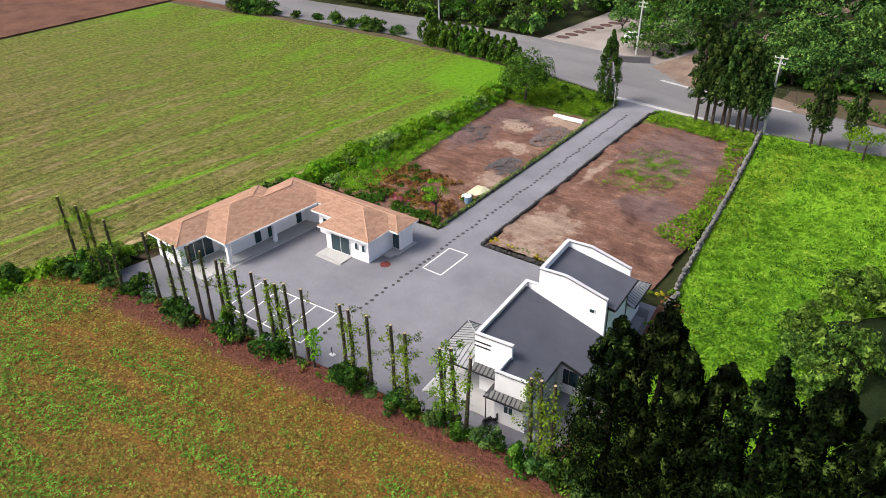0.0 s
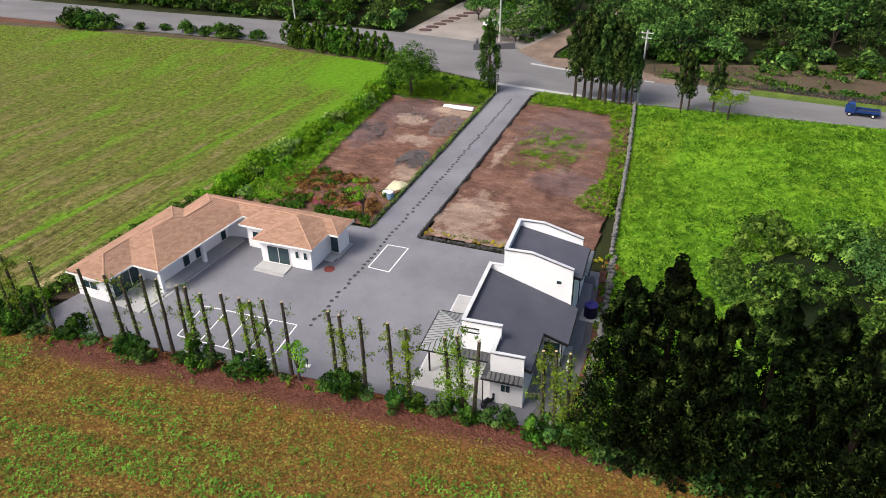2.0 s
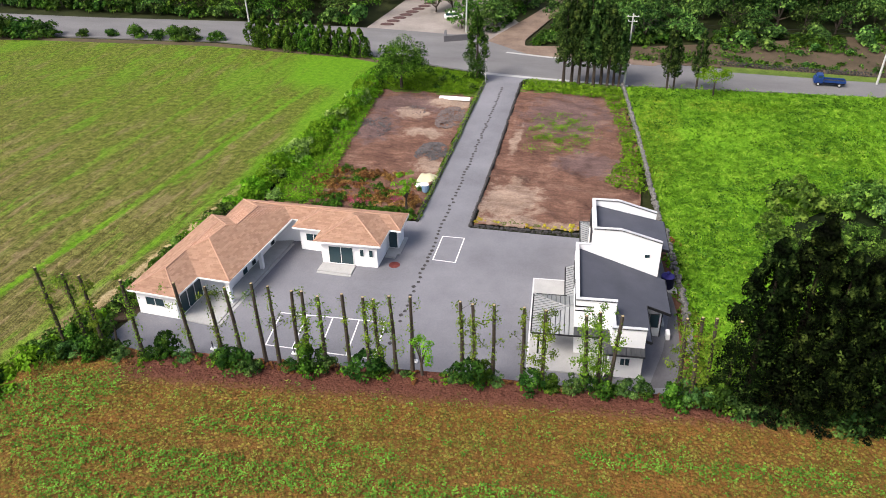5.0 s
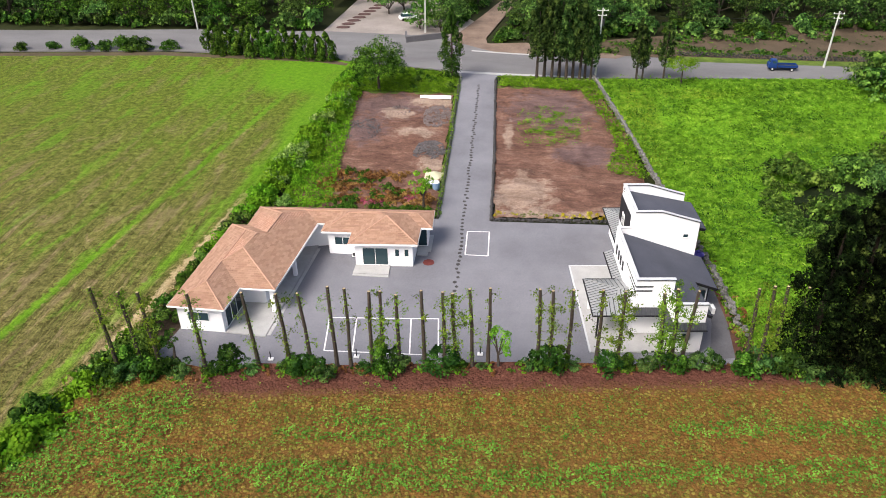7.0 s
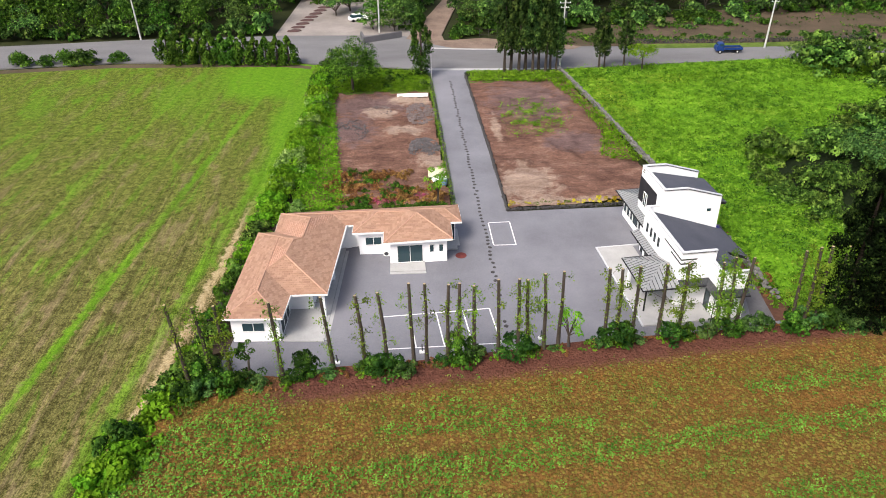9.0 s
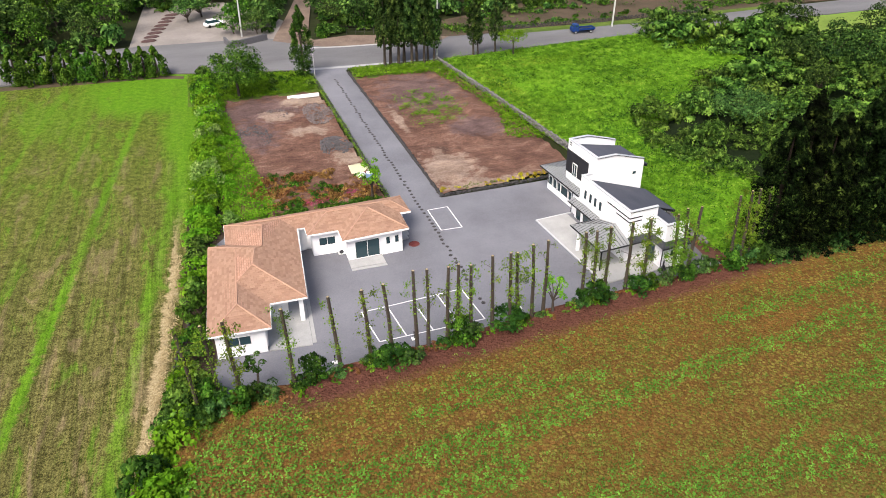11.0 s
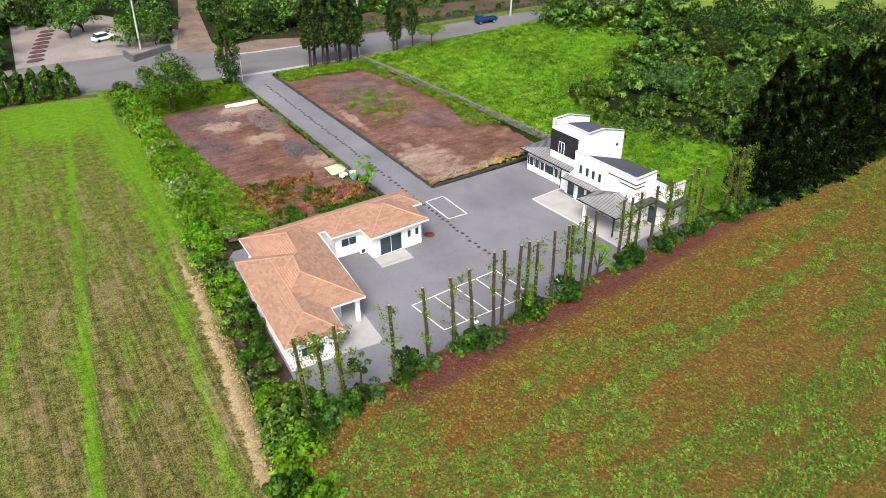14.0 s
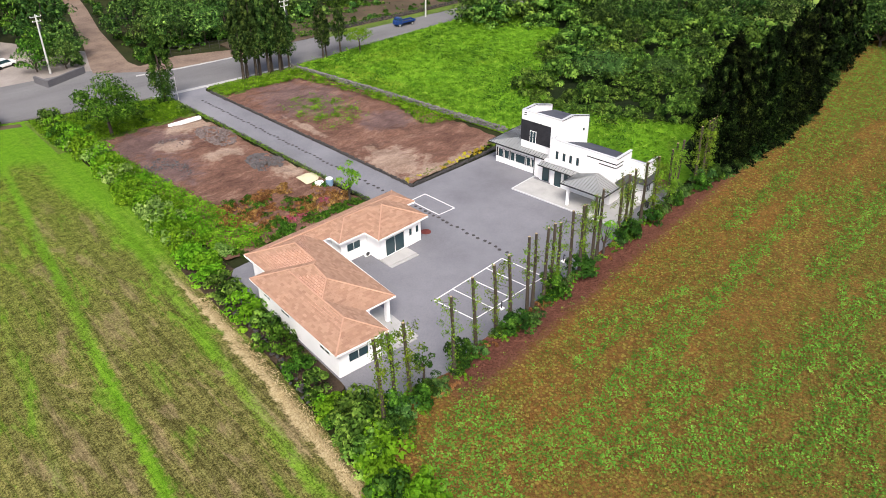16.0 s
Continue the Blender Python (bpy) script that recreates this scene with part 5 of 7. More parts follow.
# scrub between meadow and cedars
SCRUB = [(-12.5, 71), (-11.2, 64.5), (-8.4, 58.5), (-4.6, 51.5), (-1, 47.5), (50, 53), (46, 70), (44, 92), (40, 112), (14, 114), (13, 106), (24, 100), (22, 92), (9.5, 86), (0, 78), (-7, 76)]
# This sheet paints the dark gaps of shade between the mounds onto the ground.
sheet("scrub_shade_floor", [(-17.8, 38.2), (-14, 36.0), (8, 36.6), (20, 41.9), (60, 45.8), (140, 58.9), (140, 66), (60, 53), (50, 55), (46, 70), (44, 92), (40, 112), (16, 113), (14, 107), (25, 100), (23, 92), (10.5, 85), (1, 77), (-6, 74.5), (-10.5, 70), (-9.6, 64.5), (-7, 59), (-4, 52.5), (-2, 47.5), (-13, 44.5)], 0.06, SHADE_FLOOR, "near-black floor holding the shade under scrub and cedars", "soil")
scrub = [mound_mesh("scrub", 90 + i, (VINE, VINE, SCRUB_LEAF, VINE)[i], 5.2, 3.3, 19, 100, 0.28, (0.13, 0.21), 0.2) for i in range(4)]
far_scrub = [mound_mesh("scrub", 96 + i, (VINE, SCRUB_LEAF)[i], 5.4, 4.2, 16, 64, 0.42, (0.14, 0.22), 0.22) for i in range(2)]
gx, gy = np.meshgrid(np.arange(-14, 54, 5.8), np.arange(46, 116, 5.6))
gx, gy = gx.ravel(), gy.ravel()
ok = inside(SCRUB, gx, gy)
near_places, far_places = [], []
for x, y in zip(gx[ok], gy[ok]):
    x, y = float(x) + R.uniform(-1.6, 1.6), float(y) + R.uniform(-1.6, 1.6)
    p_ = (x, y, R.choice((0.65, 0.85, 1.05, 1.3)) * R.uniform(0.9, 1.1) + 0.012 * max(0.0, min(x + 6, 30)))
    (near_places if x < 24 and y < 80 else far_places).append(p_)
for (xa, ya), (xb, yb), k in (((-12.0, 72), (-11.0, 64), 4), ((-11.0, 64), (-7.6, 57.6), 4), ((-7.6, 57.6), (-1.8, 48.6), 5), ((-12.0, 72), (0.0, 78.5), 6), ((0.0, 78.5), (22.0, 93), 10)):
    for i in range(k):
        f = (i + R.uniform(0.1, 0.9)) / k
        near_places.append((xa + (xb - xa) * f + R.uniform(-0.7, 0.7), ya + (yb - ya) * f + R.uniform(-0.7, 0.7), R.uniform(0.4, 0.8)))
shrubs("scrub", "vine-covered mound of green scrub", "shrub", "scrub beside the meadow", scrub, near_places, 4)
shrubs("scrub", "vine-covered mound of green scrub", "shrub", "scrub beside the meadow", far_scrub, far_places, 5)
creeper = [(float(x), float(y), R.uniform(0.2, 0.4)) for x, y in zip(*[[R.uniform(a_, c_) for _ in range(70)] for a_, c_ in ((-17, 6), (56, 84))]) if not inside(SCRUB, np.array([x]), np.array([y]))[0] and x > -13.5 + 0.25 * abs(y - 66) and y < 80 + 0.5 * x]
shrubs("scrub", "low mound of green creepers in the meadow", "shrub", "scrub beside the meadow", far_scrub, creeper, 7)
o = broad_tree("spreading_tree", 64, 5.0, 9.0, 40, 110, 0.24, FEATHER, "low spreading tree with fine dark foliage", "tree", 0.42)
o.matrix_basis = place(o, 3.5, 70.5)
o = copy_at(o, 10.5, 63.0, 0.8, 2.0, "", "", 0.75)
thick = [broad_tree("thicket_tree", 66 + i, 10.5, 8.5, 30, 80, 0.42, DEEP, "dense dark evergreen tree in the scrub", "tree", 0.1) for i in range(2)]
for i, (x, y, s) in enumerate(((27.5, 88, 0.85), (32, 86, 1.0), (37, 83.5, 0.9), (41.5, 80, 1.0), (46, 76, 0.9), (50, 71, 1.05), (54, 66, 0.95), (58, 61, 1.0), (24, 78, 0.55), (33, 75, 0.6), (30, 68, 0.55), (20, 62, 0.5), (40, 66, 0.6), (33, 100, 0.75), (39, 105, 0.9), (22, 113, 0.6), (62, 75, 0.9), (70, 70, 0.95), (58, 88, 0.85), (52, 96, 0.9))):
    o = thick[i] if i < 2 else copy_thing(thick[i % 2], pose(0, 0, 0))
    o.matrix_basis = place(o, x, y, s, R.uniform(0, 6.28), s * R.uniform(0.85, 1.1))
    tagged(o, "", "", "trees in the scrub")
for x, y, s in ((48.5, 47.5, 1.15), (51, 43, 1.0), (52.5, 38, 1.15), (55, 33, 1.0), (58, 27.5, 1.1), (58, 47, 1.2), (60, 40, 1.2), (63, 34, 1.15), (62, 21.5, 1.1), (67, 45, 1.2), (69, 28, 1.2)):
    o = copy_at(thick[0], x, y, s, x, "dense dark evergreen tree at the field's far edge", "trees at the field's far edge")
    o.location.z = FIELD_Z
# hedge along the mown field
pale = [shrub_mesh("hedge_shrub", 115 + i, (PALE_HEDGE, FRESH, FRESH)[i], 3.0, 3.2, 14, 62, 0.32, (0.2, 0.36)) for i in range(3)]
hedge = [mound_mesh("hedge_shrub", 110 + i, (HEDGE, VINE, FRESH)[i], 3.1, 2.9, 14, 66, 0.27, (0.14, 0.24)) for i in range(3)]
bright = [mound_mesh("hedge_shrub", 113 + i, (FRESH, SHRUB, FRESH)[i], 3.1, 2.6, 14, 70, 0.27, (0.13, 0.22)) for i in range(3)]
places = []
for i in range(84):
    y = 20 + i * 1.18
    x = float(np.interp(y, (20, 28, 36, 42, 50, 60, 66, 95, 118), (-80.2, -78.5, -77.2, -76.4, -75.9, -75.2, -74.4, -72.6, -72.8))) + R.uniform(-0.4, 0.4)
    if 38 < y < 62:
        if i % 2:
            continue
        s = R.uniform(0.7, 1.1)
    else:
        s = R.uniform(0.8, 1.15) if y > 60 else R.uniform(0.5, 0.85)
    places.append((x, y, s))
for i in range(24):
    places.append((-71.4 + R.uniform(-0.7, 0.5), 64 + i * 1.75, R.uniform(0.45, 0.8)))
for i in range(34):
    y = R.uniform(14, 35)
    places.append((float(np.interp(y, (15, 20, 24, 28, 34), (-80.4, -80.2, -79.2, -77.6, -76.4))) + R.uniform(-0.9, 1.6), y, R.uniform(0.85, 1.35)))
for i in range(30):
    places.append((R.uniform(-75, -55.5), R.uniform(105.5, 115), R.uniform(0.3, 0.6)))
shrubs("hedge_shrub", "leafy green hedge shrub along the mown field", "shrub", "hedge along the mown field", hedge, [p_ for p_ in places if 27 <= p_[1] < 62 or p_[1] > 104], 6)
shrubs("hedge_shrub", "bright green vine-covered hedge shrub at the field corner", "shrub", "hedge along the mown field", bright, [p_ for p_ in places if p_[1] < 27], 6, 0.5)
shrubs("hedge_shrub", "pale leafy hedge shrub between field and soil plot", "shrub", "hedge along the mown field", pale, [p_ for p_ in places if 62 <= p_[1] <= 104], 6)
# shrubs and conifers on the far side of the mown field
row = [cedar("bushy_conifer", 130 + i, 6.6, 4.6, 3800, "bushy green conifer beside the road", "tree", 0.0, HEDGE, 0.33) for i in range(2)]
for i in range(12):
    o = row[i] if i < 2 else copy_thing(row[i % 2], pose(0, 0, 0))
    s = R.uniform(0.9, 1.1)
    o.matrix_basis = place(o, -103.5 + i * 2.1, 124.4 - i * 0.26 + R.uniform(-0.4, 0.4), s * 0.95, R.uniform(0, 6.28), s * 0.85)
    tagged(o, "", "", "conifers beside the road")
round_shrub = [shrub_mesh("road_shrub", 117 + i, (SHRUB, HEDGE)[i], 3.2, 3.0, 14, 90, 0.34, (0.24, 0.4)) for i in range(2)]
shrubs("road_shrub", "round green shrub beside the road", "shrub", "shrubs beside the road", round_shrub, [(-113.5, 126.0, 0.85), (-120, 126.0, 1.35), (-123, 125.8, 1.15), (-126.5, 125.6, 0.9), (-131.3, 125.0, 1.05), (-137.6, 124.6, 0.75), (-143.4, 124, 0.7), (-152, 122, 1.6), (-156, 121.6, 1.7), (-160, 121, 1.6)], 9)


# topped trunks along the garden's front
def topped_trunk(seed, high, leafy_amount, lean):
    rng = np.random.default_rng(seed)
    t = thing("topped_trunk", "bare topped tree trunk with ivy" if leafy_amount > 0.8 else "bare topped tree trunk with a few shoots", "tree", "topped trunks along the yard")
    mid = lean * 0.5 + rng.uniform(-0.08, 0.08)
    part("trunk", tube_bm([(0, 0, -0.1), (lean * 0.2, 0.02, high * 0.25), (mid, 0.03, high * 0.55), (lean, 0.06, high)], [0.2, 0.165, 0.15, 0.13], 8), BARK, t, "bare grey-brown trunk")
    part("cut_top", tube_bm([(lean, 0.06, high - 0.01), (lean, 0.06, high + 0.015)], [0.115, 0.11], 8), STRAW, t, "pale sawn top")
    k = int(330 * max(0.0, leafy_amount - 0.25) + 14)
    knots = rng.uniform(0.1, 0.98, 5) * high
    z = np.clip(knots[rng.integers(0, 5, k)] + rng.normal(size=k) * 0.55, 0.2, high) if leafy_amount < 1.1 else high * rng.uniform(0.04, 1.0, k)
    a = rng.uniform(0, 6.28, k)
    r = 0.14 + np.abs(rng.normal(size=k)) * (0.16 if leafy_amount < 1.1 else 0.26)
    pts = [np.stack([lean * z / high + r * np.cos(a), r * np.sin(a), z], 1)]
    for i in range(int(rng.integers(2, 4) + 4 * leafy_amount)):
        z0, a0, d = high * rng.uniform(0.3, 0.97), rng.uniform(0, 6.28), rng.uniform(0.35, 1.1)
        x0 = lean * z0 / high
        tip = np.array((x0 + d * math.cos(a0), d * math.sin(a0), z0 + d * rng.uniform(0.0, 0.5)))
        part("shoot", tube_bm([(x0, 0, z0), tuple(tip)], [0.025, 0.01], 4), BARK, t, "thin leafy shoot")
        pts.append(tip + rng.normal(size=(int(14 + 26 * leafy_amount), 3)) * 0.2)
    pts = np.concatenate(pts)
    child("ivy", leafy("ivy", rng, pts, 0.17, IVY, pts * (1, 1, 0) + (0, 0, 0.4)), t, "sparse ivy and shoots")
    return t


TRUNKS = [(-75.9, 30.2, 8.4, -0.5, 0.9), (-74.2, 30.9, 7.6, -0.4, 1.2), (-72.6, 31.0, 7.6, -0.38, 1.3), (-68.3, 30.5, 8.1, -0.26, 0.9), (-64.3, 32.0, 7.4, -0.46, 0.4), (-61.6, 32.2, 7.3, -0.41, 0.6), (-59.7, 32.2, 7.5, -0.5, 0.35), (-57.5, 32.2, 8.3, -0.16, 0.2), (-56.4, 32.5, 8.0, 0.0, 0.25), (-54.6, 32.7, 7.7, 0.14, 0.45), (-53.7, 32.7, 7.8, 0.13, 0.8), (-52.3, 33.0, 7.3, -0.06, 0.4), (-50.2, 33.2, 7.7, -0.14, 0.15), (-48.5, 33.3, 7.6, -0.12, 0.6), (-47.6, 33.6, 7.3, -0.26, 1.1), (-46.2, 33.5, 7.9, -0.27, 0.4), (-44.9, 33.9, 7.8, 0.05, 0.05), (-40.7, 34.4, 7.6, -0.2, 0.6), (-39.7, 34.3, 7.6, -0.17, 0.8), (-38.2, 34.7, 7.5, -0.03, 0.4), (-35.8, 34.9, 7.5, -0.09, 0.4), (-34.1, 34.6, 7.7, -0.08, 1.8), (-30.6, 34.9, 7.5, -0.5, 1.5), (-29.6, 35.0, 7.9, -0.5, 2.0), (-28.8, 35.2, 7.7, 0.37, 0.3), (-23.4, 35.8, 7.8, -0.3, 1.0), (-22.4, 35.5, 8.3, -0.3, 1.3), (-21.4, 35.6, 8.3, -0.28, 1.4), (-19.8, 36.2, 7.9, -0.02, 1.2)]
for i, (x, y, hgt, lean, leaf) in enumerate(TRUNKS):
    topped_trunk(200 + i, hgt, leaf + 0.25, lean).location = (x, y, FIELD_Z - 0.1)
for i, (x, y, hgt, wide, stem, material) in enumerate([(-71.2, 31.0, 4.4, 1.5, 0.5, SHRUB), (-44.0, 33.7, 5.0, 2.1, 0.25, FRESH), (-53.9, 32.9, 4.2, 1.6, 0.2, HEDGE)]):
    o = broad_tree("young_tree", 260 + i, hgt, wide, 11, 60, 0.17, material, "slender young tree among the topped trunks", "tree", stem)
    o.location = (x, y, FIELD_Z - 0.1)
low = [shrub_mesh("low_shrub", 150 + i, (SHRUB, HEDGE, FEATHER)[i], 2.1, 2.5, 14, 70, 0.205, (0.13, 0.28)) for i in range(3)]
BASE = ((-80, 27.8), (-72.5, 28.9), (-66, 30.4), (-57, 31.7), (-48, 32.6), (-38, 33.7), (-18, 35.4))
# (x, y, width scale, height scale) of the shrubs at the trunks' feet
FEET = [(-59.9, 31.0, 1.25, 1.15), (-60.9, 31.7, 0.95, 0.9), (-58.2, 30.7, 0.85, 0.95), (-55.2, 32.0, 0.6, 0.5), (-53.2, 32.4, 1.1, 1.5), (-52.4, 32.6, 0.95, 1.1), (-48.8, 32.9, 1.4, 1.15), (-47.6, 33.1, 0.7, 0.8), (-41.2, 33.7, 0.7, 0.7), (-40.0, 33.6, 1.15, 1.5), (-38.9, 34.0, 0.95, 1.1), (-37.8, 34.2, 0.6, 0.6), (-34.8, 34.2, 1.1, 1.0), (-33.7, 34.3, 0.9, 0.9), (-31.5, 34.7, 0.75, 1.0), (-30.2, 34.7, 0.8, 1.1), (-29.2, 34.7, 0.8, 1.0), (-27.0, 35.2, 1.0, 1.1), (-26.0, 35.4, 0.6, 0.8), (-23.6, 35.2, 1.1, 1.2), (-22.2, 35.3, 1.2, 1.4), (-20.8, 35.5, 1.2, 1.5), (-19.6, 35.6, 1.1, 1.2), (-18.6, 35.2, 1.1, 1.1), (-67.6, 30.6, 0.8, 0.7), (-66.3, 31.0, 0.9, 0.8), (-64.8, 31.2, 0.7, 0.6), (-66.6, 31.7, 0.95, 1.35), (-62.0, 31.6, 0.6, 0.5), (-70.4, 30.2, 0.9, 0.8), (-71.6, 30.2, 0.9, 0.9), (-73.0, 29.8, 1.1, 1.2), (-74.6, 29.4, 1.1, 1.1), (-75.9, 28.6, 1.0, 1.0), (-74.9, 30.9, 1.1, 1.4)]
for i, (x, y, s, sz) in enumerate(FEET):
    o = new("low_shrub", low[(i * 7) % 3])
    o.matrix_basis = Matrix.LocRotScale((x, y, FIELD_Z - 0.1), Euler((0, 0, i * 1.7)), (s, s, sz))
    tagged(o, "leafy green shrub at the foot of the trunks", "shrub", "shrubs along the yard")
places = []
for x, y, hgt, lean, leaf in TRUNKS:
    if R.random() < 0.6:
        places.append((x + R.uniform(-0.5, 0.5), y - R.uniform(0.0, 0.6), R.uniform(0.25, 0.5)))
shrubs("low_shrub", "small leafy shrub at the foot of the trunks", "shrub", "shrubs along the yard", low, places, 12, FIELD_Z)
# CEDAR's near-black tones carry painted shade in these shrubs too.
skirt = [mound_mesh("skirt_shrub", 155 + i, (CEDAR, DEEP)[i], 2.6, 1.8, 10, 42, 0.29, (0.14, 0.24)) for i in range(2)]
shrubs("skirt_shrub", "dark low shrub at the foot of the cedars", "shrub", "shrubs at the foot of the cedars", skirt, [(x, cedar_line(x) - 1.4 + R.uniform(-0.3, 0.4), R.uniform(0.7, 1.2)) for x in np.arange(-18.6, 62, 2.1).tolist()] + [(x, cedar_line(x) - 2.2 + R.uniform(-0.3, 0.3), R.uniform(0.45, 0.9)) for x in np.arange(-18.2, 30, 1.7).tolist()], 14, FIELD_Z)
weed = [shrub_mesh("weed_clump", 160 + i, (HEDGE, RUSSET, FRESH, IVY)[i], 1.3, 0.7, 6, 22, 0.2) for i in range(4)]
places = []
for i in range(130):
    x = R.uniform(-76, -18)
    places.append((x, float(np.interp(x, [q[0] for q in BASE], [q[1] for q in BASE])) + R.uniform(-0.3, 1.0), FIELD_Z, R.uniform(0.4, 0.9)))
for i in range(60):
    y = R.uniform(39, 66)
    places.append((float(np.interp(y, (39, 52, 66), (-21.6, -22.4, -24.4))) + R.uniform(-0.6, 1.4), y, 0.0, R.uniform(0.5, 1.1)))
joined("weed_clumps", "low clumps of weeds on bare soil", "weeds", [(weed[R.randrange(4)], x, y, z - 0.05, R.uniform(0, 6.28), s) for x, y, z, s in places])
# planted bed with russet shrubs behind the bungalow
bed = [shrub_mesh("bed_shrub", 170 + i, (RUSSET, RUSSET, RUSSET, HEDGE)[i], 2.2, 1.3, 11, 31, 0.25) for i in range(4)]
places = [(R.uniform(-68.5, -53.6), R.uniform(65, 74), R.uniform(0.5, 0.95)) for _ in range(100)] + [(R.uniform(-71.5, -52.8), R.uniform(61.8, 64.2), R.uniform(0.5, 0.85)) for _ in range(38)]
places = [p_ for p_ in places if not (p_[0] > -58 and p_[1] > 70.5)]
for i, (x, y, s) in enumerate(places):
    shrubs("bed_shrub", "low russet and green garden shrub", "shrub", "shrubs behind the bungalow", [bed[3] if y < 64.3 else bed[R.randrange(4)]], [(x, y, s)], i)
flower = [shrub_mesh("flowering_shrub", 180, PINK, 1.6, 1.1, 10, 50, 0.11)]
shrubs("flowering_shrub", "low shrub covered with pink flowers", "shrub", "flowering shrubs", flower, [(-61.8, 65.6, 1.1), (-60.6, 65.3, 1.15), (-56.4, 66.5, 0.9)], 3)
bloom = [shrub_mesh("yellow_shrub", 185 + i, (YELLOW, IVY)[i], 1.3, 1.0, 8, 45, 0.12) for i in range(2)]
shrubs("yellow_shrub", "small yellow-green shrub on the plot's edge", "shrub", "shrubs on the plot's edge", bloom, [(x, 63.0 + R.uniform(-0.2, 0.9) + (x + 46) * 0.06, R.uniform(0.5, 0.95)) for x in np.linspace(-45.4, -24.5, 22)], 8)

# ---- markings and stones in the yard ----
def line_box(name, p, q, width, z, thick, material, label, category):
    p, q = Vector(p), Vector(q)
    d = (q - p).normalized()
    s = Vector((-d.y, d.x)) * width / 2
    return prism_bm([p - s, q - s, q + s, p + s], z, z + thick)


def bay(name, corners, splits, label):
    """Painted parking lines: corners far left, far right, near right, near left."""
    t = thing(name, label, "marking")
    fl, fr, nr, nl = [Vector(c) for c in corners]
    w = 0.13
    lines = [(fl, fr), (nl, nr)]
    for i in range(splits + 1):
        f = i / splits
        lines.append((fl.lerp(fr, f), nl.lerp(nr, f)))
    for i, (a, c) in enumerate(lines):
        part("line", line_box("line", a, c, w, 0.052 + 0.004 * (i > 1), 0.006, PAINT, "", ""), PAINT, t)
    return t


bay("parking_bay", [(-48.67, 59.3), (-46.15, 59.42), (-46.0, 54.2), (-48.52, 54.23)], 1, "single white painted parking bay on the gravel")
bay("parking_bays", [(-60.62, 41.55), (-50.1, 42.35), (-49.5, 36.9), (-59.95, 36.6)], 4, "four white painted parking bays on the gravel")


def stone_meshes(count, seed, size, flat=0.7, material=None):
    out = []
    for i in range(count):
        rng = random.Random(seed + i)
        bm = bmesh.new()
        bmesh.ops.create_icosphere(bm, subdivisions=1, radius=size)
        for v in bm.verts:
            v.co *= rng.uniform(0.75, 1.2)
            v.co.z *= flat
        me = bpy.data.meshes.new("stone")
        bm.to_mesh(me)
        bm.free()
        me.materials.append(material or BASALT)
        out.append(me)
    return out


STEP_STONES = stone_meshes(4, 300, 0.25, 0.3, BASALT)
path = thing("stepping_stones", "row of small dark stepping stones along the driveway", "stepping stones")
rs = random.Random(9)
y = 39.4
while y < 110:
    x = float(np.interp(y, (39, 62, 110), (-48.75, -49.35, -50.75)))
    if not 40.3 < y < 42.6:
        child("stone", rs.choice(STEP_STONES), path, "", pose(x + rs.uniform(-0.16, 0.16), y, 0.06, 0, 0, rs.uniform(0, 360)))
    y += rs.uniform(0.72, 0.98)


def stone_wall(name, pts, rows, spacing, meshes, label, seed, spread=0.12, z0=0.1, rise=0.25):
    t = thing(name, label, "wall")
    rng = random.Random(seed)
    for (xa, ya), (xb, yb) in zip(pts, pts[1:]):
        long = math.hypot(xb - xa, yb - ya)
        k = max(1, int(long / spacing))
        for r in range(rows):
            for i in range(k):
                f = (i + 0.5 * (r % 2) + rng.uniform(-0.2, 0.2)) / k
                child("stone", rng.choice(meshes), t, "", Matrix.LocRotScale((xa + (xb - xa) * f + rng.uniform(-spread, spread), ya + (yb - ya) * f + rng.uniform(-spread, spread), z0 + r * rise + rng.uniform(-0.03, 0.05)), Euler((rng.uniform(-0.3, 0.3), rng.uniform(-0.3, 0.3), rng.uniform(0, 6.28))), (rng.uniform(0.8, 1.25),) * 3))
    return t


KERB = stone_meshes(6, 320, 0.2, 0.75, BASALT)
PALE = stone_meshes(6, 330, 0.26, 0.75, STONE)
stone_wall("driveway_kerb", [(-52.45, 62.0), (-53.2, 85), (-54.35, 113)], 1, 0.36, KERB, "low dark basalt kerb along the driveway", 1, 0.07)
stone_wall("driveway_kerb", [(-54.35, 113), (-53.2, 85), (-52.45, 62.0)], 1, 0.36, KERB, "low dark basalt kerb along the driveway", 2, 0.07, 0.3)
stone_wall("driveway_kerb", [(-46.1, 62.2), (-46.6, 80), (-48.0, 112.5)], 1, 0.36, KERB, "low dark basalt kerb along the driveway", 3, 0.07)
stone_wall("driveway_kerb", [(-46.1, 62.2), (-46.6, 80), (-48.0, 112.5)], 1, 0.36, KERB, "low dark basalt kerb along the driveway", 4, 0.07, 0.3)
stone_wall("plot_kerb", [(-46.1, 62.1), (-40, 62.35), (-33, 62.75), (-26.5, 63.4)], 2, 0.34, KERB, "low basalt wall along the front of the plot", 5, 0.08, 0.1, 0.2)
stone_wall("meadow_wall", [(-30.9, 114), (-28.9, 100), (-27.2, 88)], 3, 0.42, PALE, "dry stone wall of grey stones beside the meadow", 6, 0.1, 0.15, 0.3)
stone_wall("meadow_wall", [(-27.2, 88), (-25.6, 75), (-24.4, 66)], 3, 0.42, PALE, "dry stone wall of grey stones beside the meadow", 7, 0.1, 0.15, 0.3)
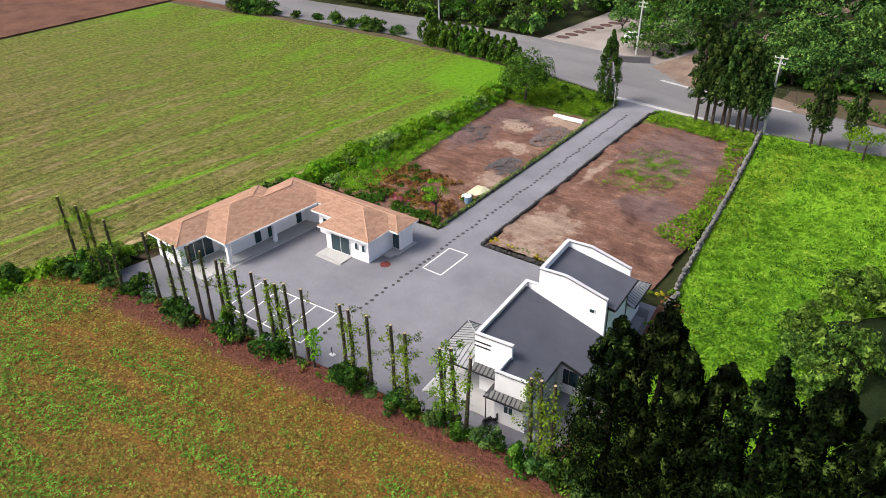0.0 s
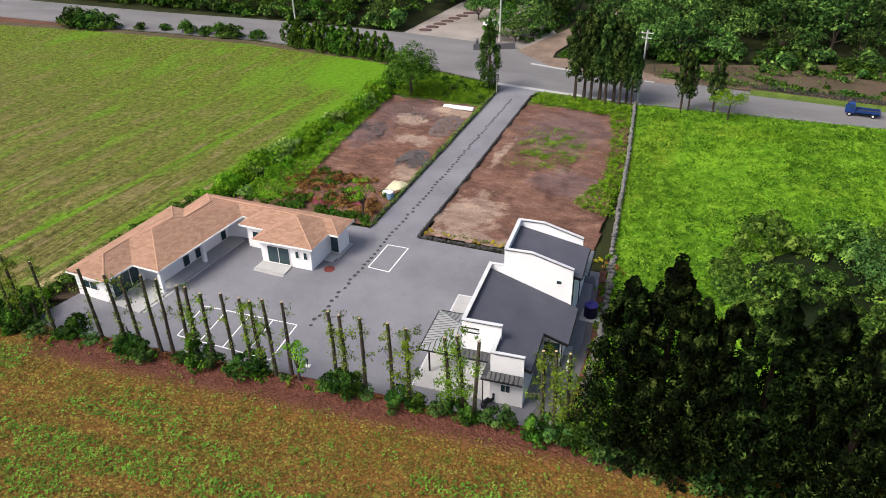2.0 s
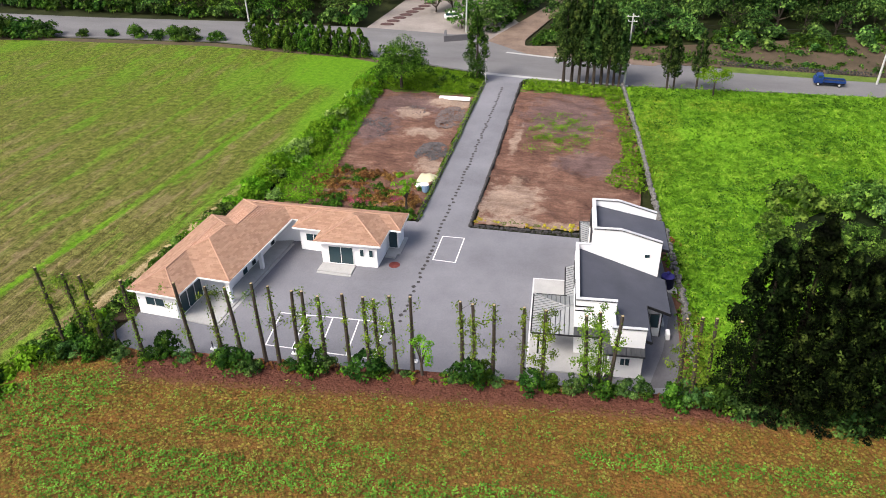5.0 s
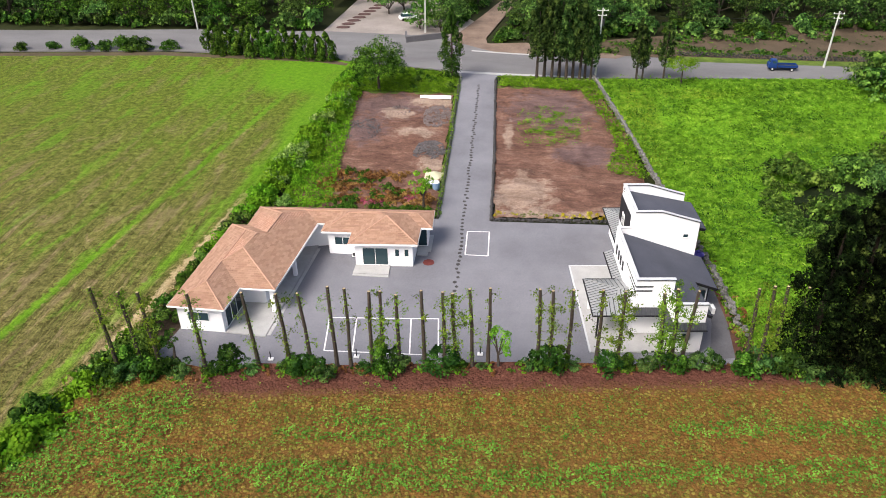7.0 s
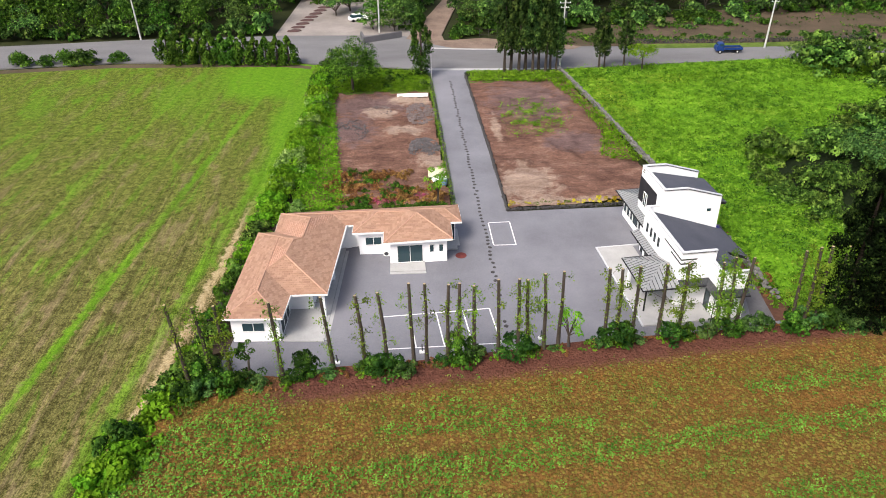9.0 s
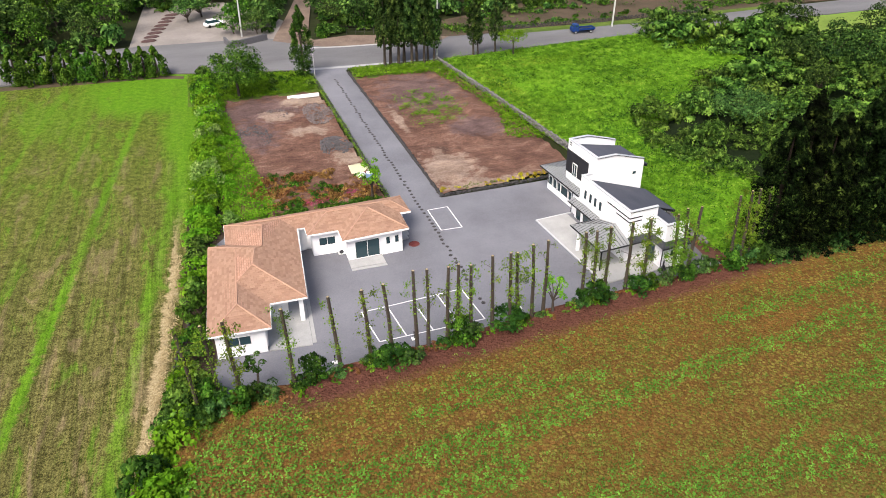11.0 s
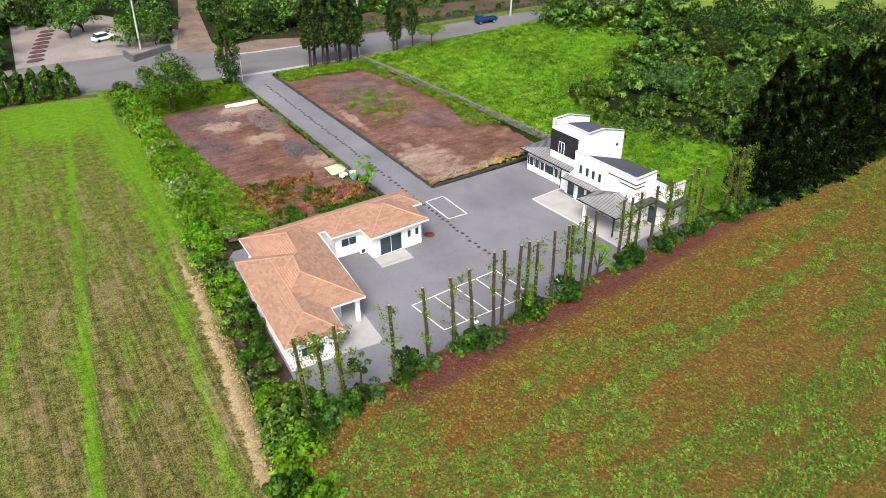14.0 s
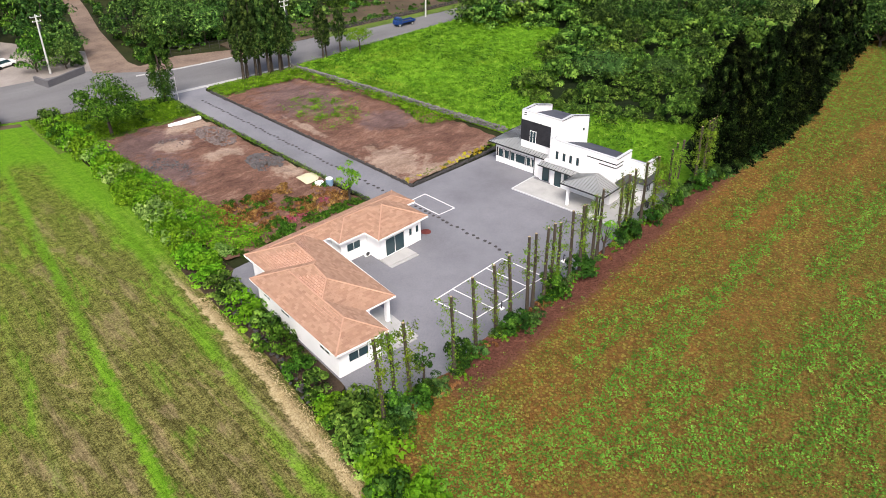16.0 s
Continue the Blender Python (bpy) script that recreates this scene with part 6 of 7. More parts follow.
stone_wall("yard_wall", [(-24.0, 65), (-22.3, 52), (-21.6, 42)], 3, 0.5, PALE, "tumbled dry stone wall beside the yard", 8, 0.25, 0.12, 0.25)
stone_wall("hedge_stones", [(-77.9, 38), (-76.6, 47), (-75.9, 56)], 2, 0.55, KERB, "dark stones heaped at the foot of the hedge", 9, 0.3, 0.12, 0.25)


def rubble(name, seed, centre, wide, deep, count, size, material, label, high=0.5):
    """A heap of broken stones as one mesh."""
    rng = np.random.default_rng(seed)
    ico = bmesh.new()
    bmesh.ops.create_icosphere(ico, subdivisions=1, radius=1)
    ico.verts.ensure_lookup_table()
    base = np.array([v.co for v in ico.verts])
    faces = np.array([[v.index for v in f.verts] for f in ico.faces])
    ico.free()
    r, a = np.sqrt(rng.random(count)), rng.uniform(0, 6.28, count)
    lump = 0.6 + 0.4 * np.sin(a * 3 + seed)
    pos = np.stack([centre[0] + wide / 2 * r * np.cos(a) * (0.75 + 0.25 * lump), centre[1] + deep / 2 * r * np.sin(a), 0.1 + high * (1 - r) * lump * rng.uniform(0.5, 1, count)], 1)
    verts = pos[:, None, :] + base[None] * (size * rng.uniform(0.5, 1.5, count))[:, None, None] * rng.uniform(0.65, 1.25, (count, len(base), 1)) * np.array((1, 1, 0.75))
    me = mesh_of(name, verts.reshape(-1, 3), (faces[None] + (np.arange(count) * len(base))[:, None, None]).reshape(-1, 3), material)
    return tagged(new(name, me), label, "rubble", "", "stuff")


RUBBLE = surface("pinkish_grey_rubble", (0.075, 0.058, 0.055), (0.29, 0.235, 0.225), 2.5, 9.0, relief=0.4)
GREY_RUBBLE = surface("grey_rubble", (0.05, 0.045, 0.047), (0.19, 0.172, 0.175), 2.5, 9.0, relief=0.4)
rubble("rubble_heap", 1, (-56.2, 94.6), 5.2, 9.0, 640, 0.15, RUBBLE, "heap of broken pinkish-grey stones on the soil")
rubble("rubble_heap", 2, (-55.9, 81.6), 5.0, 6.6, 640, 0.14, GREY_RUBBLE, "heap of broken dark grey stones on the soil")
rubble("rubble_scatter", 3, (-67.0, 88.5), 6.5, 9.0, 320, 0.12, GREY_RUBBLE, "scattered grey stones on the soil", 0.12)
rubble("rubble_scatter", 4, (-62.5, 96.5), 4.0, 4.0, 70, 0.14, RUBBLE, "scattered pale stones on the soil", 0.1)


DARK_SOIL = surface("dark_plum_soil", (0.06, 0.034, 0.034), (0.14, 0.085, 0.08), 0.3, 4.0, relief=0.5)

slab = thing("concrete_beam", "long white concrete beam lying on the soil", "beam", at=(-57.2, 102.25, 0.12), turn=1.0)
part("beam", box_bm(-2.4, 2.4, -0.35, 0.35, 0, 0.45, 0.05), TRIM, slab)
part("end_block", box_bm(-2.75, -2.35, -0.45, 0.45, 0, 0.4, 0.06), TRIM, slab)
tarp = thing("tarpaulin", "pale yellow tarpaulin over a low heap", "tarpaulin", at=(-54.2, 73.2, 0.1))
bm = bmesh.new()
bmesh.ops.create_grid(bm, x_segments=10, y_segments=10, size=1)
for v in bm.verts:
    v.co = Vector((v.co.x * 1.25, v.co.y * 1.35, 0.5 * (1 - v.co.x ** 2) * (1 - v.co.y ** 2) + 0.1 * noise.noise(v.co * 2)))
TARP = surface("pale_yellow_sheet", (0.55, 0.52, 0.34), (0.7, 0.67, 0.47), 0.8, 6.0, rough=0.5)
part("sheet", bm, TARP, tarp, "", True)
bags = thing("white_bag", "white plastic sack on the soil", "sack", at=(-54.4, 70.6, 0.1))
bm = bmesh.new()
bmesh.ops.create_icosphere(bm, subdivisions=2, radius=0.7)
for v in bm.verts:
    v.co = v.co * (1 + 0.18 * noise.noise(v.co * 2.5))
    v.co.z = v.co.z * 0.5 + 0.25
part("sack", bm, TRIM, bags, "", True)
barrel = thing("blue_barrel", "blue-grey plastic barrel with a pale lid beside the driveway", "barrel", at=(-53.5, 69.6, 0.1))
part("body", tube_bm([(0, 0, 0), (0, 0, 0.2), (0, 0, 0.7), (0, 0, 0.95)], [0.42, 0.48, 0.48, 0.42], 14), BLUE_BIN, barrel, "blue-grey plastic body")
part("lid", tube_bm([(0, 0, 0.95), (0, 0, 1.05)], [0.46, 0.4], 14), TRIM, barrel, "pale plastic lid")

tank = thing("water_tank", "dark navy plastic water tank with a violet dome on a slab", "tank", at=(-23.9, 54.3, 0.05))
part("plinth", box_bm(-0.95, 1.05, -0.95, 0.95, 0, 0.12, 0.01), CONCRETE, tank, "pale concrete plinth")
part("body", tube_bm([(0, 0, 0.12), (0, 0, 0.2), (0, 0, 1.35), (0, 0, 1.4)], [0.62, 0.66, 0.66, 0.64], 20), NAVY, tank, "dark navy plastic body")
part("dome", tube_bm([(0, 0, 1.4), (0, 0, 1.5), (0, 0, 1.68), (0, 0, 1.72)], [0.68, 0.64, 0.33, 0.25], 20), PURPLE, tank, "violet plastic dome")
part("cap", tube_bm([(0, 0, 1.72), (0, 0, 1.86)], [0.23, 0.21], 14), PURPLE, tank, "violet plastic cap")

# Plain disc added in place of a small, irregular, unidentified red thing.
red_mark = thing("manhole_cover", "round rusty red disc standing in for a small red thing on the gravel", "manhole cover", at=(-52.3, 52.3, 0.05))
part("ring", tube_bm([(0, 0, 0), (0, 0, 0.03)], [0.62, 0.6], 20), RUST, red_mark, "rusty red ring")
part("lid", tube_bm([(0, 0, 0.03), (0, 0, 0.05)], [0.48, 0.46], 20), RUST, red_mark, "rusty red inner disc")

for x, y in ((-45.75, 37.4), (-64.4, 34.9), (-56.8, 36.0)):
    tap = thing("garden_tap", "short black standpipe on a white base", "tap", "garden taps", at=(x, y, 0.05))
    part("base", box_bm(-0.25, 0.25, -0.2, 0.2, 0, 0.14, 0.02), TRIM, tap, "white base")
    part("pipe", tube_bm([(0, 0, 0.14), (0, 0, 0.9)], [0.05, 0.05], 8), BLACK_TRIM, tap, "black pipe")
    part("spout", tube_bm([(0, 0, 0.82), (0.02, -0.18, 0.8)], [0.035, 0.03], 6), BLACK_TRIM, tap, "black spout")

for x, y, z, turn in ((-60.35, 52.7, 0.05, 0), (-23.85, 45.9, 0.05, 95.5)):
    ac = thing("air_conditioner", "white outdoor air-conditioner unit beside the wall", "air conditioner", "air conditioners", at=(x, y, z), turn=turn)
    part("casing", box_bm(-0.42, 0.42, -0.17, 0.17, 0.06, 0.72, 0.02), TRIM, ac, "white metal casing")
    part("fan_grille", tube_bm([(-0.1, -0.171, 0.4), (-0.1, -0.185, 0.4)], [0.24, 0.23], 16), DARK_METAL, ac, "dark fan grille")
    for fx in (-0.3, 0.3):
        part("foot", box_bm(fx - 0.05, fx + 0.05, -0.16, 0.16, 0, 0.06), BLACK_TRIM, ac, "black foot")


scooter = thing("scooter", "dark parked scooter on the paving beside the modern house", "scooter", at=(-28.9, 38.9, 0.06), turn=70)
for x in (-0.62, 0.62):
    w = part("wheel", tube_bm([(x, -0.06, 0.24), (x, 0.06, 0.24)], [0.24, 0.24], 14), TYRE, scooter, "black tyre")
    part("rim", tube_bm([(x, -0.065, 0.24), (x, 0.065, 0.24)], [0.12, 0.12], 10), POLE, w, "grey rim")
part("body", prism_bm([(-0.85, -0.16), (0.1, -0.16), (0.1, 0.16), (-0.85, 0.16)], 0.32, [0.68, 0.6, 0.6, 0.68]), DARK_METAL, scooter, "dark painted body")
part("footboard", box_bm(0.08, 0.5, -0.17, 0.17, 0.26, 0.33, 0.01), BLACK_TRIM, scooter, "black footboard")
part("seat", box_bm(-0.8, 0.02, -0.14, 0.14, 0.68, 0.78, 0.04), BLACK_TRIM, scooter, "black seat")
part("front_shield", prism_bm([(0.46, -0.2), (0.54, -0.2), (0.54, 0.2), (0.46, 0.2)], 0.3, 0.92), DARK_METAL, scooter, "dark front shield")
part("handlebar", tube_bm([(0.46, -0.32, 1.0), (0.52, 0, 0.98), (0.46, 0.32, 1.0)], [0.025, 0.03, 0.025], 8), BLACK_TRIM, scooter, "black handlebar")


# ---- poles, road furniture, vehicles ----
def power_pole(x, y, high, lean, label, arms=True):
    t = thing("utility_pole", label, "utility pole", "utility poles", at=(x, y, 0))
    part("shaft", tube_bm([(0, 0, -0.2), (lean * 0.5, 0, high * 0.5), (lean, 0, high)], [0.19, 0.16, 0.12], 10), POLE, t, "pale tapered concrete shaft")
    if arms:
        for z, w in ((high - 0.5, 0.95), (high - 1.3, 0.75)):
            q = lean * z / high
            part("crossarm", box_bm(q - w, q + w, -0.05, 0.05, z, z + 0.1), POLE, t, "grey steel crossarm")
            for dx in (-w + 0.1, w - 0.1, 0.25):
                part("insulator", tube_bm([(q + dx, 0, z + 0.1), (q + dx, 0, z + 0.32)], [0.05, 0.03], 8), TRIM, t, "white insulator")
        part("transformer", tube_bm([(lean * 0.8 + 0.3, 0, high * 0.76), (lean * 0.8 + 0.3, 0, high * 0.84)], [0.2, 0.2], 10), DARK_METAL, t, "grey transformer can")
    return t


power_pole(-30.7, 114.6, 12.2, 0.25, "tall pale utility pole with crossarms by the road")
power_pole(10.7, 124.0, 10.0, 0.3, "pale utility pole with crossarms beside the road")
power_pole(-64.2, 141.6, 10.6, 0.2, "pale utility pole on the sandy lot")
power_pole(-114.0, 141.6, 10.4, -0.3, "pale utility pole on the verge beyond the road", False)
sign = thing("sign_post", "thin grey post beside the driveway entrance", "post", at=(-54.0, 111.3, 0))
part("shaft", tube_bm([(0, 0, -0.1), (0, 0, 4.4)], [0.05, 0.045], 8), POLE, sign)


def wires(a, c, sag, label):
    t = thing("overhead_wire", label, "cable", "overhead wires")
    pts = [(a[0] + (c[0] - a[0]) * f, a[1] + (c[1] - a[1]) * f, a[2] + (c[2] - a[2]) * f - sag * 4 * f * (1 - f)) for f in [i / 14 for i in range(15)]]
    part("wire", tube_bm(pts, [0.018] * 15, 4), BLACK_TRIM, t)


wires((-30.5, 114.6, 11.6), (10.9, 124.0, 9.4), 0.9, "thin sagging black wire between utility poles")
wires((-30.5, 114.6, 10.9), (10.9, 124.0, 8.8), 0.9, "thin sagging black wire between utility poles")
wires((-64.0, 141.6, 10.0), (-30.5, 114.6, 11.6), 1.2, "thin sagging black wire between utility poles")


def flat_truck():
    t = thing("pickup_truck", "small dark blue flatbed truck with a cab on the road", "truck", at=(2.7, 121.9, 0.03), turn=178)
    part("chassis", box_bm(-2.4, 2.2, -0.6, 0.6, 0.45, 0.62), BLACK_TRIM, t, "black chassis")
    cab = part("cab", prism_bm([(1.0, -0.8), (2.4, -0.8), (2.4, 0.8), (1.0, 0.8)], 0.5, 1.25), BLUE, t, "dark blue cab body")
    bm = bmesh.new()
    lo = [(1.05, -0.78), (2.35, -0.78), (2.35, 0.78), (1.05, 0.78)]
    hi = [(1.1, -0.68), (1.9, -0.68), (1.9, 0.68), (1.1, 0.68)]
    a = [bm.verts.new((*p, 1.25)) for p in lo]
    c = [bm.verts.new((*p, 1.9)) for p in hi]
    bm.faces.new(c)
    bm.faces.new(a[::-1])
    for i in range(4):
        bm.faces.new((a[i], a[(i + 1) % 4], c[(i + 1) % 4], c[i]))
    part("cab_top", bm, BLUE, t, "dark blue cab roof")
    part("windscreen", prism_bm([(2.15, -0.66), (2.2, -0.66), (2.2, 0.66), (2.15, 0.66)], 1.3, 1.7), GLASS, t, "dark windscreen")
    for s in (-1, 1):
        part("side_window", box_bm(1.25, 1.85, s * 0.74 - 0.02, s * 0.74 + 0.02, 1.35, 1.75), GLASS, t, "dark side window")
    part("bed", box_bm(-2.5, 0.9, -0.82, 0.82, 0.68, 0.78), DARK_METAL, t, "grey load bed")
    for args in ((-2.5, 0.9, -0.85, -0.8, 0.7, 1.08), (-2.5, 0.9, 0.8, 0.85, 0.7, 1.08), (-2.53, -2.48, -0.82, 0.82, 0.7, 1.08)):
        part("bed_side", box_bm(*args), BLUE, t, "blue drop side")
    for x in (-1.6, 1.7):
        for s in (-1, 1):
            w = part("wheel", tube_bm([(x, s * 0.62, 0.33), (x, s * 0.82, 0.33)], [0.33, 0.33], 14), TYRE, t, "black tyre")
            part("rim", tube_bm([(x, s * 0.82, 0.33), (x, s * 0.835, 0.33)], [0.18, 0.16], 10), POLE, w, "grey steel rim")
    return t


flat_truck()


def parked_car(x, y, turn, label, paint):
    t = thing("parked_car", label, "car", "", at=(x, y, 0.02), turn=turn)
    bm = box_bm(-2.1, 2.1, -0.85, 0.85, 0.3, 0.95, 0.12)
    part("body", bm, paint, t, "white car body")
    bm = bmesh.new()
    lo = [(-1.7, -0.78), (1.2, -0.78), (1.2, 0.78), (-1.7, 0.78)]
    hi = [(-1.35, -0.64), (0.5, -0.64), (0.5, 0.64), (-1.35, 0.64)]
    a = [bm.verts.new((*p, 0.95)) for p in lo]
    c = [bm.verts.new((*p, 1.5)) for p in hi]
    bm.faces.new(a[::-1])
    for i in range(4):
        bm.faces.new((a[i], a[(i + 1) % 4], c[(i + 1) % 4], c[i]))
    part("cabin_glass", bm, GLASS, t, "dark car windows")
    part("roof", prism_bm(hi, 1.5, 1.54), paint, t, "white car roof")
    for wx in (-1.3, 1.35):
        for s in (-1, 1):
            part("wheel", tube_bm([(wx, s * 0.66, 0.32), (wx, s * 0.87, 0.32)], [0.32, 0.32], 14), TYRE, t, "black tyre")
    return t


# A car shape stands in here for a larger white van.
parked_car(-69.2, 151.4, 20, "white car standing in for a larger van on the sandy lot", TRIM)

# planting beds on the sandy lot
for i, (x, y) in enumerate([(-82.4, 144.4), (-81.9, 147.2), (-81.3, 150.0), (-80.6, 152.8), (-80.0, 155.6), (-79.3, 158.4), (-78.6, 161.2), (-77.9, 164.0)]):
    b_ = new("planting_bed")
    tagged(b_, "oval bed of dark bare soil on the sandy lot", "planting bed", "planting beds")
    bm = bmesh.new()
    bmesh.ops.create_icosphere(bm, subdivisions=2, radius=1)
    for v in bm.verts:
        v.co = Vector((v.co.x * 1.6, v.co.y * 0.95, max(v.co.z, 0) * 0.3)) * (1 + 0.06 * noise.noise(v.co * 2))
    part("soil", bm, DARK_SOIL, b_, "", True)
    b_.matrix_basis = pose(x, y, 0.02, 0, 0, 8)

sheet("dirt_track", [(-58.5, 136.5), (-50.4, 131.5), (-51.2, 138.5), (-46.6, 164.4), (-41.8, 184.3), (-30, 240), (-34.5, 240), (-45.4, 186.7), (-53.0, 156.5), (-57.4, 141)], 0.036, TRACK, "rutted sandy dirt track into the woods", "track")
sheet("apron", [(-58.6, 136.4), (-50, 129.6), (-46.7, 128), (-26, 126.4), (-24, 128.2), (-33.2, 131.8), (-43, 135.6), (-50.2, 134.5)], 0.045, TRACK, "pale sandy apron between road and track", "soil")
sheet("bare_strip", [(-33, 131.4), (-24, 127.9), (-10, 128.6), (10, 127.8), (60, 128), (160, 130), (160, 150), (60, 156), (12, 153), (-14, 143), (-26, 139), (-33, 137)], 0.01, EARTH, "bare brown earth beyond the road", "soil")
sheet("road_verge", [(-14, 125.6), (10, 124.8), (60, 126.6), (60, 128), (10, 127.6), (-14, 128.6)], 0.05, VERGE, "grassy verge beyond the road", "verge")
low_wall = thing("retaining_wall", "low dark grey concrete wall beside the lot", "wall")
part("block", prism_bm([(-67.0, 133.9), (-59.4, 137.6), (-59.6, 138.0), (-67.2, 134.3)], 0, 1.2), SIDE_PAVING, low_wall, "dark grey concrete")
part("block", prism_bm([(-67.2, 134.3), (-66.8, 134.4), (-67.6, 138.4), (-68.0, 138.3)], 0, 1.2), SIDE_PAVING, low_wall, "dark grey concrete")
fence = thing("wire_fence", "grey wire fence beside the road", "fence")
for i in range(8):
    f = i / 7
    x, y = -43.5 + 12.5 * f, 136.5 - 3.6 * f
    part("post", tube_bm([(x, y, 0), (x, y, 1.7)], [0.045, 0.045], 6), BASALT, fence, "grey steel post")
for z in (0.5, 1.1, 1.65):
    part("rail", tube_bm([(-43.5, 136.5, z), (-31.0, 132.9, z)], [0.015, 0.015], 4), BASALT, fence, "grey steel rail")
stone_wall("road_wall", [(-14, 129.3), (10, 127.9)], 3, 0.5, KERB, "low dark stone wall beyond the road", 21, 0.15, 0.12, 0.28)
stone_wall("road_wall", [(10, 127.9), (36, 128.3)], 3, 0.55, KERB, "low dark stone wall beyond the road", 22, 0.15, 0.12, 0.28)
for pts in ([(-53.6, 129.1), (-45.4, 127.7), (-30, 126.4), (-29.9, 126.9), (-45.4, 128.4), (-53.4, 129.8)], [(-56, 115.9), (-46.4, 115.2), (-30, 114.6), (-30, 115.2), (-46.4, 116.2), (-56, 117.0)]):
    sheet("road_edge", pts, 0.06, CONCRETE, "pale concrete road edge", "kerb")


# ---- ground cover ----
def plants(name, label, category, x, y, size, material, rng, high, leaves, spread, flat, z, slim):
    """A small plant of a few leaves at each x, y, as one mesh."""
    k = len(x)
    s = rng.uniform(0.6, 1.3, k)
    c = np.stack([x, y, np.full(k, z)], 1)
    c = np.repeat(c, leaves, 0) + rng.normal(size=(k * leaves, 3)) * np.array((spread, spread, 0)) * np.repeat(s, leaves)[:, None]
    c[:, 2] += rng.uniform(0.25, 1.0, k * leaves) * high * np.repeat(s, leaves)
    me = leafy(name, rng, c, size, material, np.tile((0.0, 0.0, 1.0), (len(c), 1)), flat, slim)
    return tagged(new(name, me), label, category, "", "stuff")


def cover(name, label, category, poly, count, size, material, seed, keep=None, high=0.18, leaves=4, spread=0.16, flat=0.6, up=0.3, z=0.05, slim=0.36):
    """Many small plants strewn in a polygon as one mesh; keep(x, y) gives the share that stays."""
    rng = np.random.default_rng(seed)
    xs, ys = [p[0] for p in poly], [p[1] for p in poly]
    x, y = rng.uniform(min(xs), max(xs), count), rng.uniform(min(ys), max(ys), count)
    ok = inside(poly, x, y)
    if keep is not None:
        ok &= rng.random(count) < keep(x, y)
    return plants(name, label, category, x[ok], y[ok], size, material, rng, high, leaves, spread, flat, z, slim)


def soft_noise(x, y, fx, fy, seed):
    """A smooth random field between 0 and 1, from a few sine waves."""
    rng = np.random.default_rng(seed)
    out = np.zeros_like(x)
    for i in range(7):
        a, ph, g = rng.normal(size=2), rng.uniform(0, 6.28), rng.uniform(0.6, 1.8)
        out += np.sin(g * (a[0] * fx * x + a[1] * fy * y) + ph)
    return 0.5 + out / 5.5


CROPS = [(-79.4, 14), (-78.2, 22), (-75.4, 28.2), (-70, 29.2), (-52, 30.6), (-33, 32.8), (-17, 34.2), (-13, 34.6), (0, 35.2), (8, 36), (20, 39.4), (60, 45.6), (75, 48), (75, 8), (40, -16), (-10, -29), (-79.4, -29)]


# greener strips of the crop: two ends and half the width
STRIPS = [(-71, 19.4, -46, 21.1, 1.2), (-46, 21.1, -16, 24.9, 1.0), (-63, 12.8, -30, 11.1, 1.5), (-69, 20, -59.6, 10.6, 1.9), (-64, 15.7, -54.5, 16.9, 1.4), (-60, 24.3, -44, 24.3, 0.6), (-32, 16.6, 8, 20.4, 1.3), (-58, 7.2, -34, 5.6, 1.5), (-79, 18, -71, 25, 3.4), (-56, 25.8, -50, 25.6, 0.7), (-30, 27.4, -12, 29.6, 0.8)]


def green_share(x, y):
    """How much of the crop is fresh green: strips with ragged edges, a few patches, the rest yellowing."""
    ragged = 0.9 * (soft_noise(x, y, 1.3, 1.6, 33) - 0.5) + 0.5 * (soft_noise(x, y, 3.5, 4.0, 34) - 0.5)
    out = np.clip((soft_noise(x, y - 0.1 * x, 0.3, 0.9, 31) - 0.8) * 2.4 + ragged * 0.2 + 0.42 * np.clip((22 - y + 0.1 * x) / 14, 0, 1), 0.08, 0.7)
    for xa, ya, xb, yb, w in STRIPS:
        long2 = (xb - xa) ** 2 + (yb - ya) ** 2
        f = np.clip(((x - xa) * (xb - xa) + (y - ya) * (yb - ya)) / long2, 0, 1)
        d = np.hypot(x - xa - f * (xb - xa), y - ya - f * (yb - ya))
        out = np.maximum(out, np.clip((1.15 - d / w + ragged * 0.6) * 3, 0, 0.95))
    # Denser green beside the cedars stands in for the shade on the field.
    shade = np.clip((x + 14) / 10, 0, 1) * np.clip((y - 24) / 6, 0, 1)
    return np.maximum(out, 0.6 * shade)


def crop_edge(x, y):
    rim = np.interp(x, (-78.4, -75.8, -70, -63, -57, -48, -38, -17, 8, 20, 60, 110), (26.5, 29.0, 29.8, 28.8, 29.6, 30.6, 31.6, 33.4, 35.8, 39.8, 46.2, 53.8))
    wave = 0.7 * np.sin(x * 0.9) + 0.5 * np.sin(x * 2.3 + 1)
    return np.clip((rim + wave - y) / 2.2, 0.02, 1)


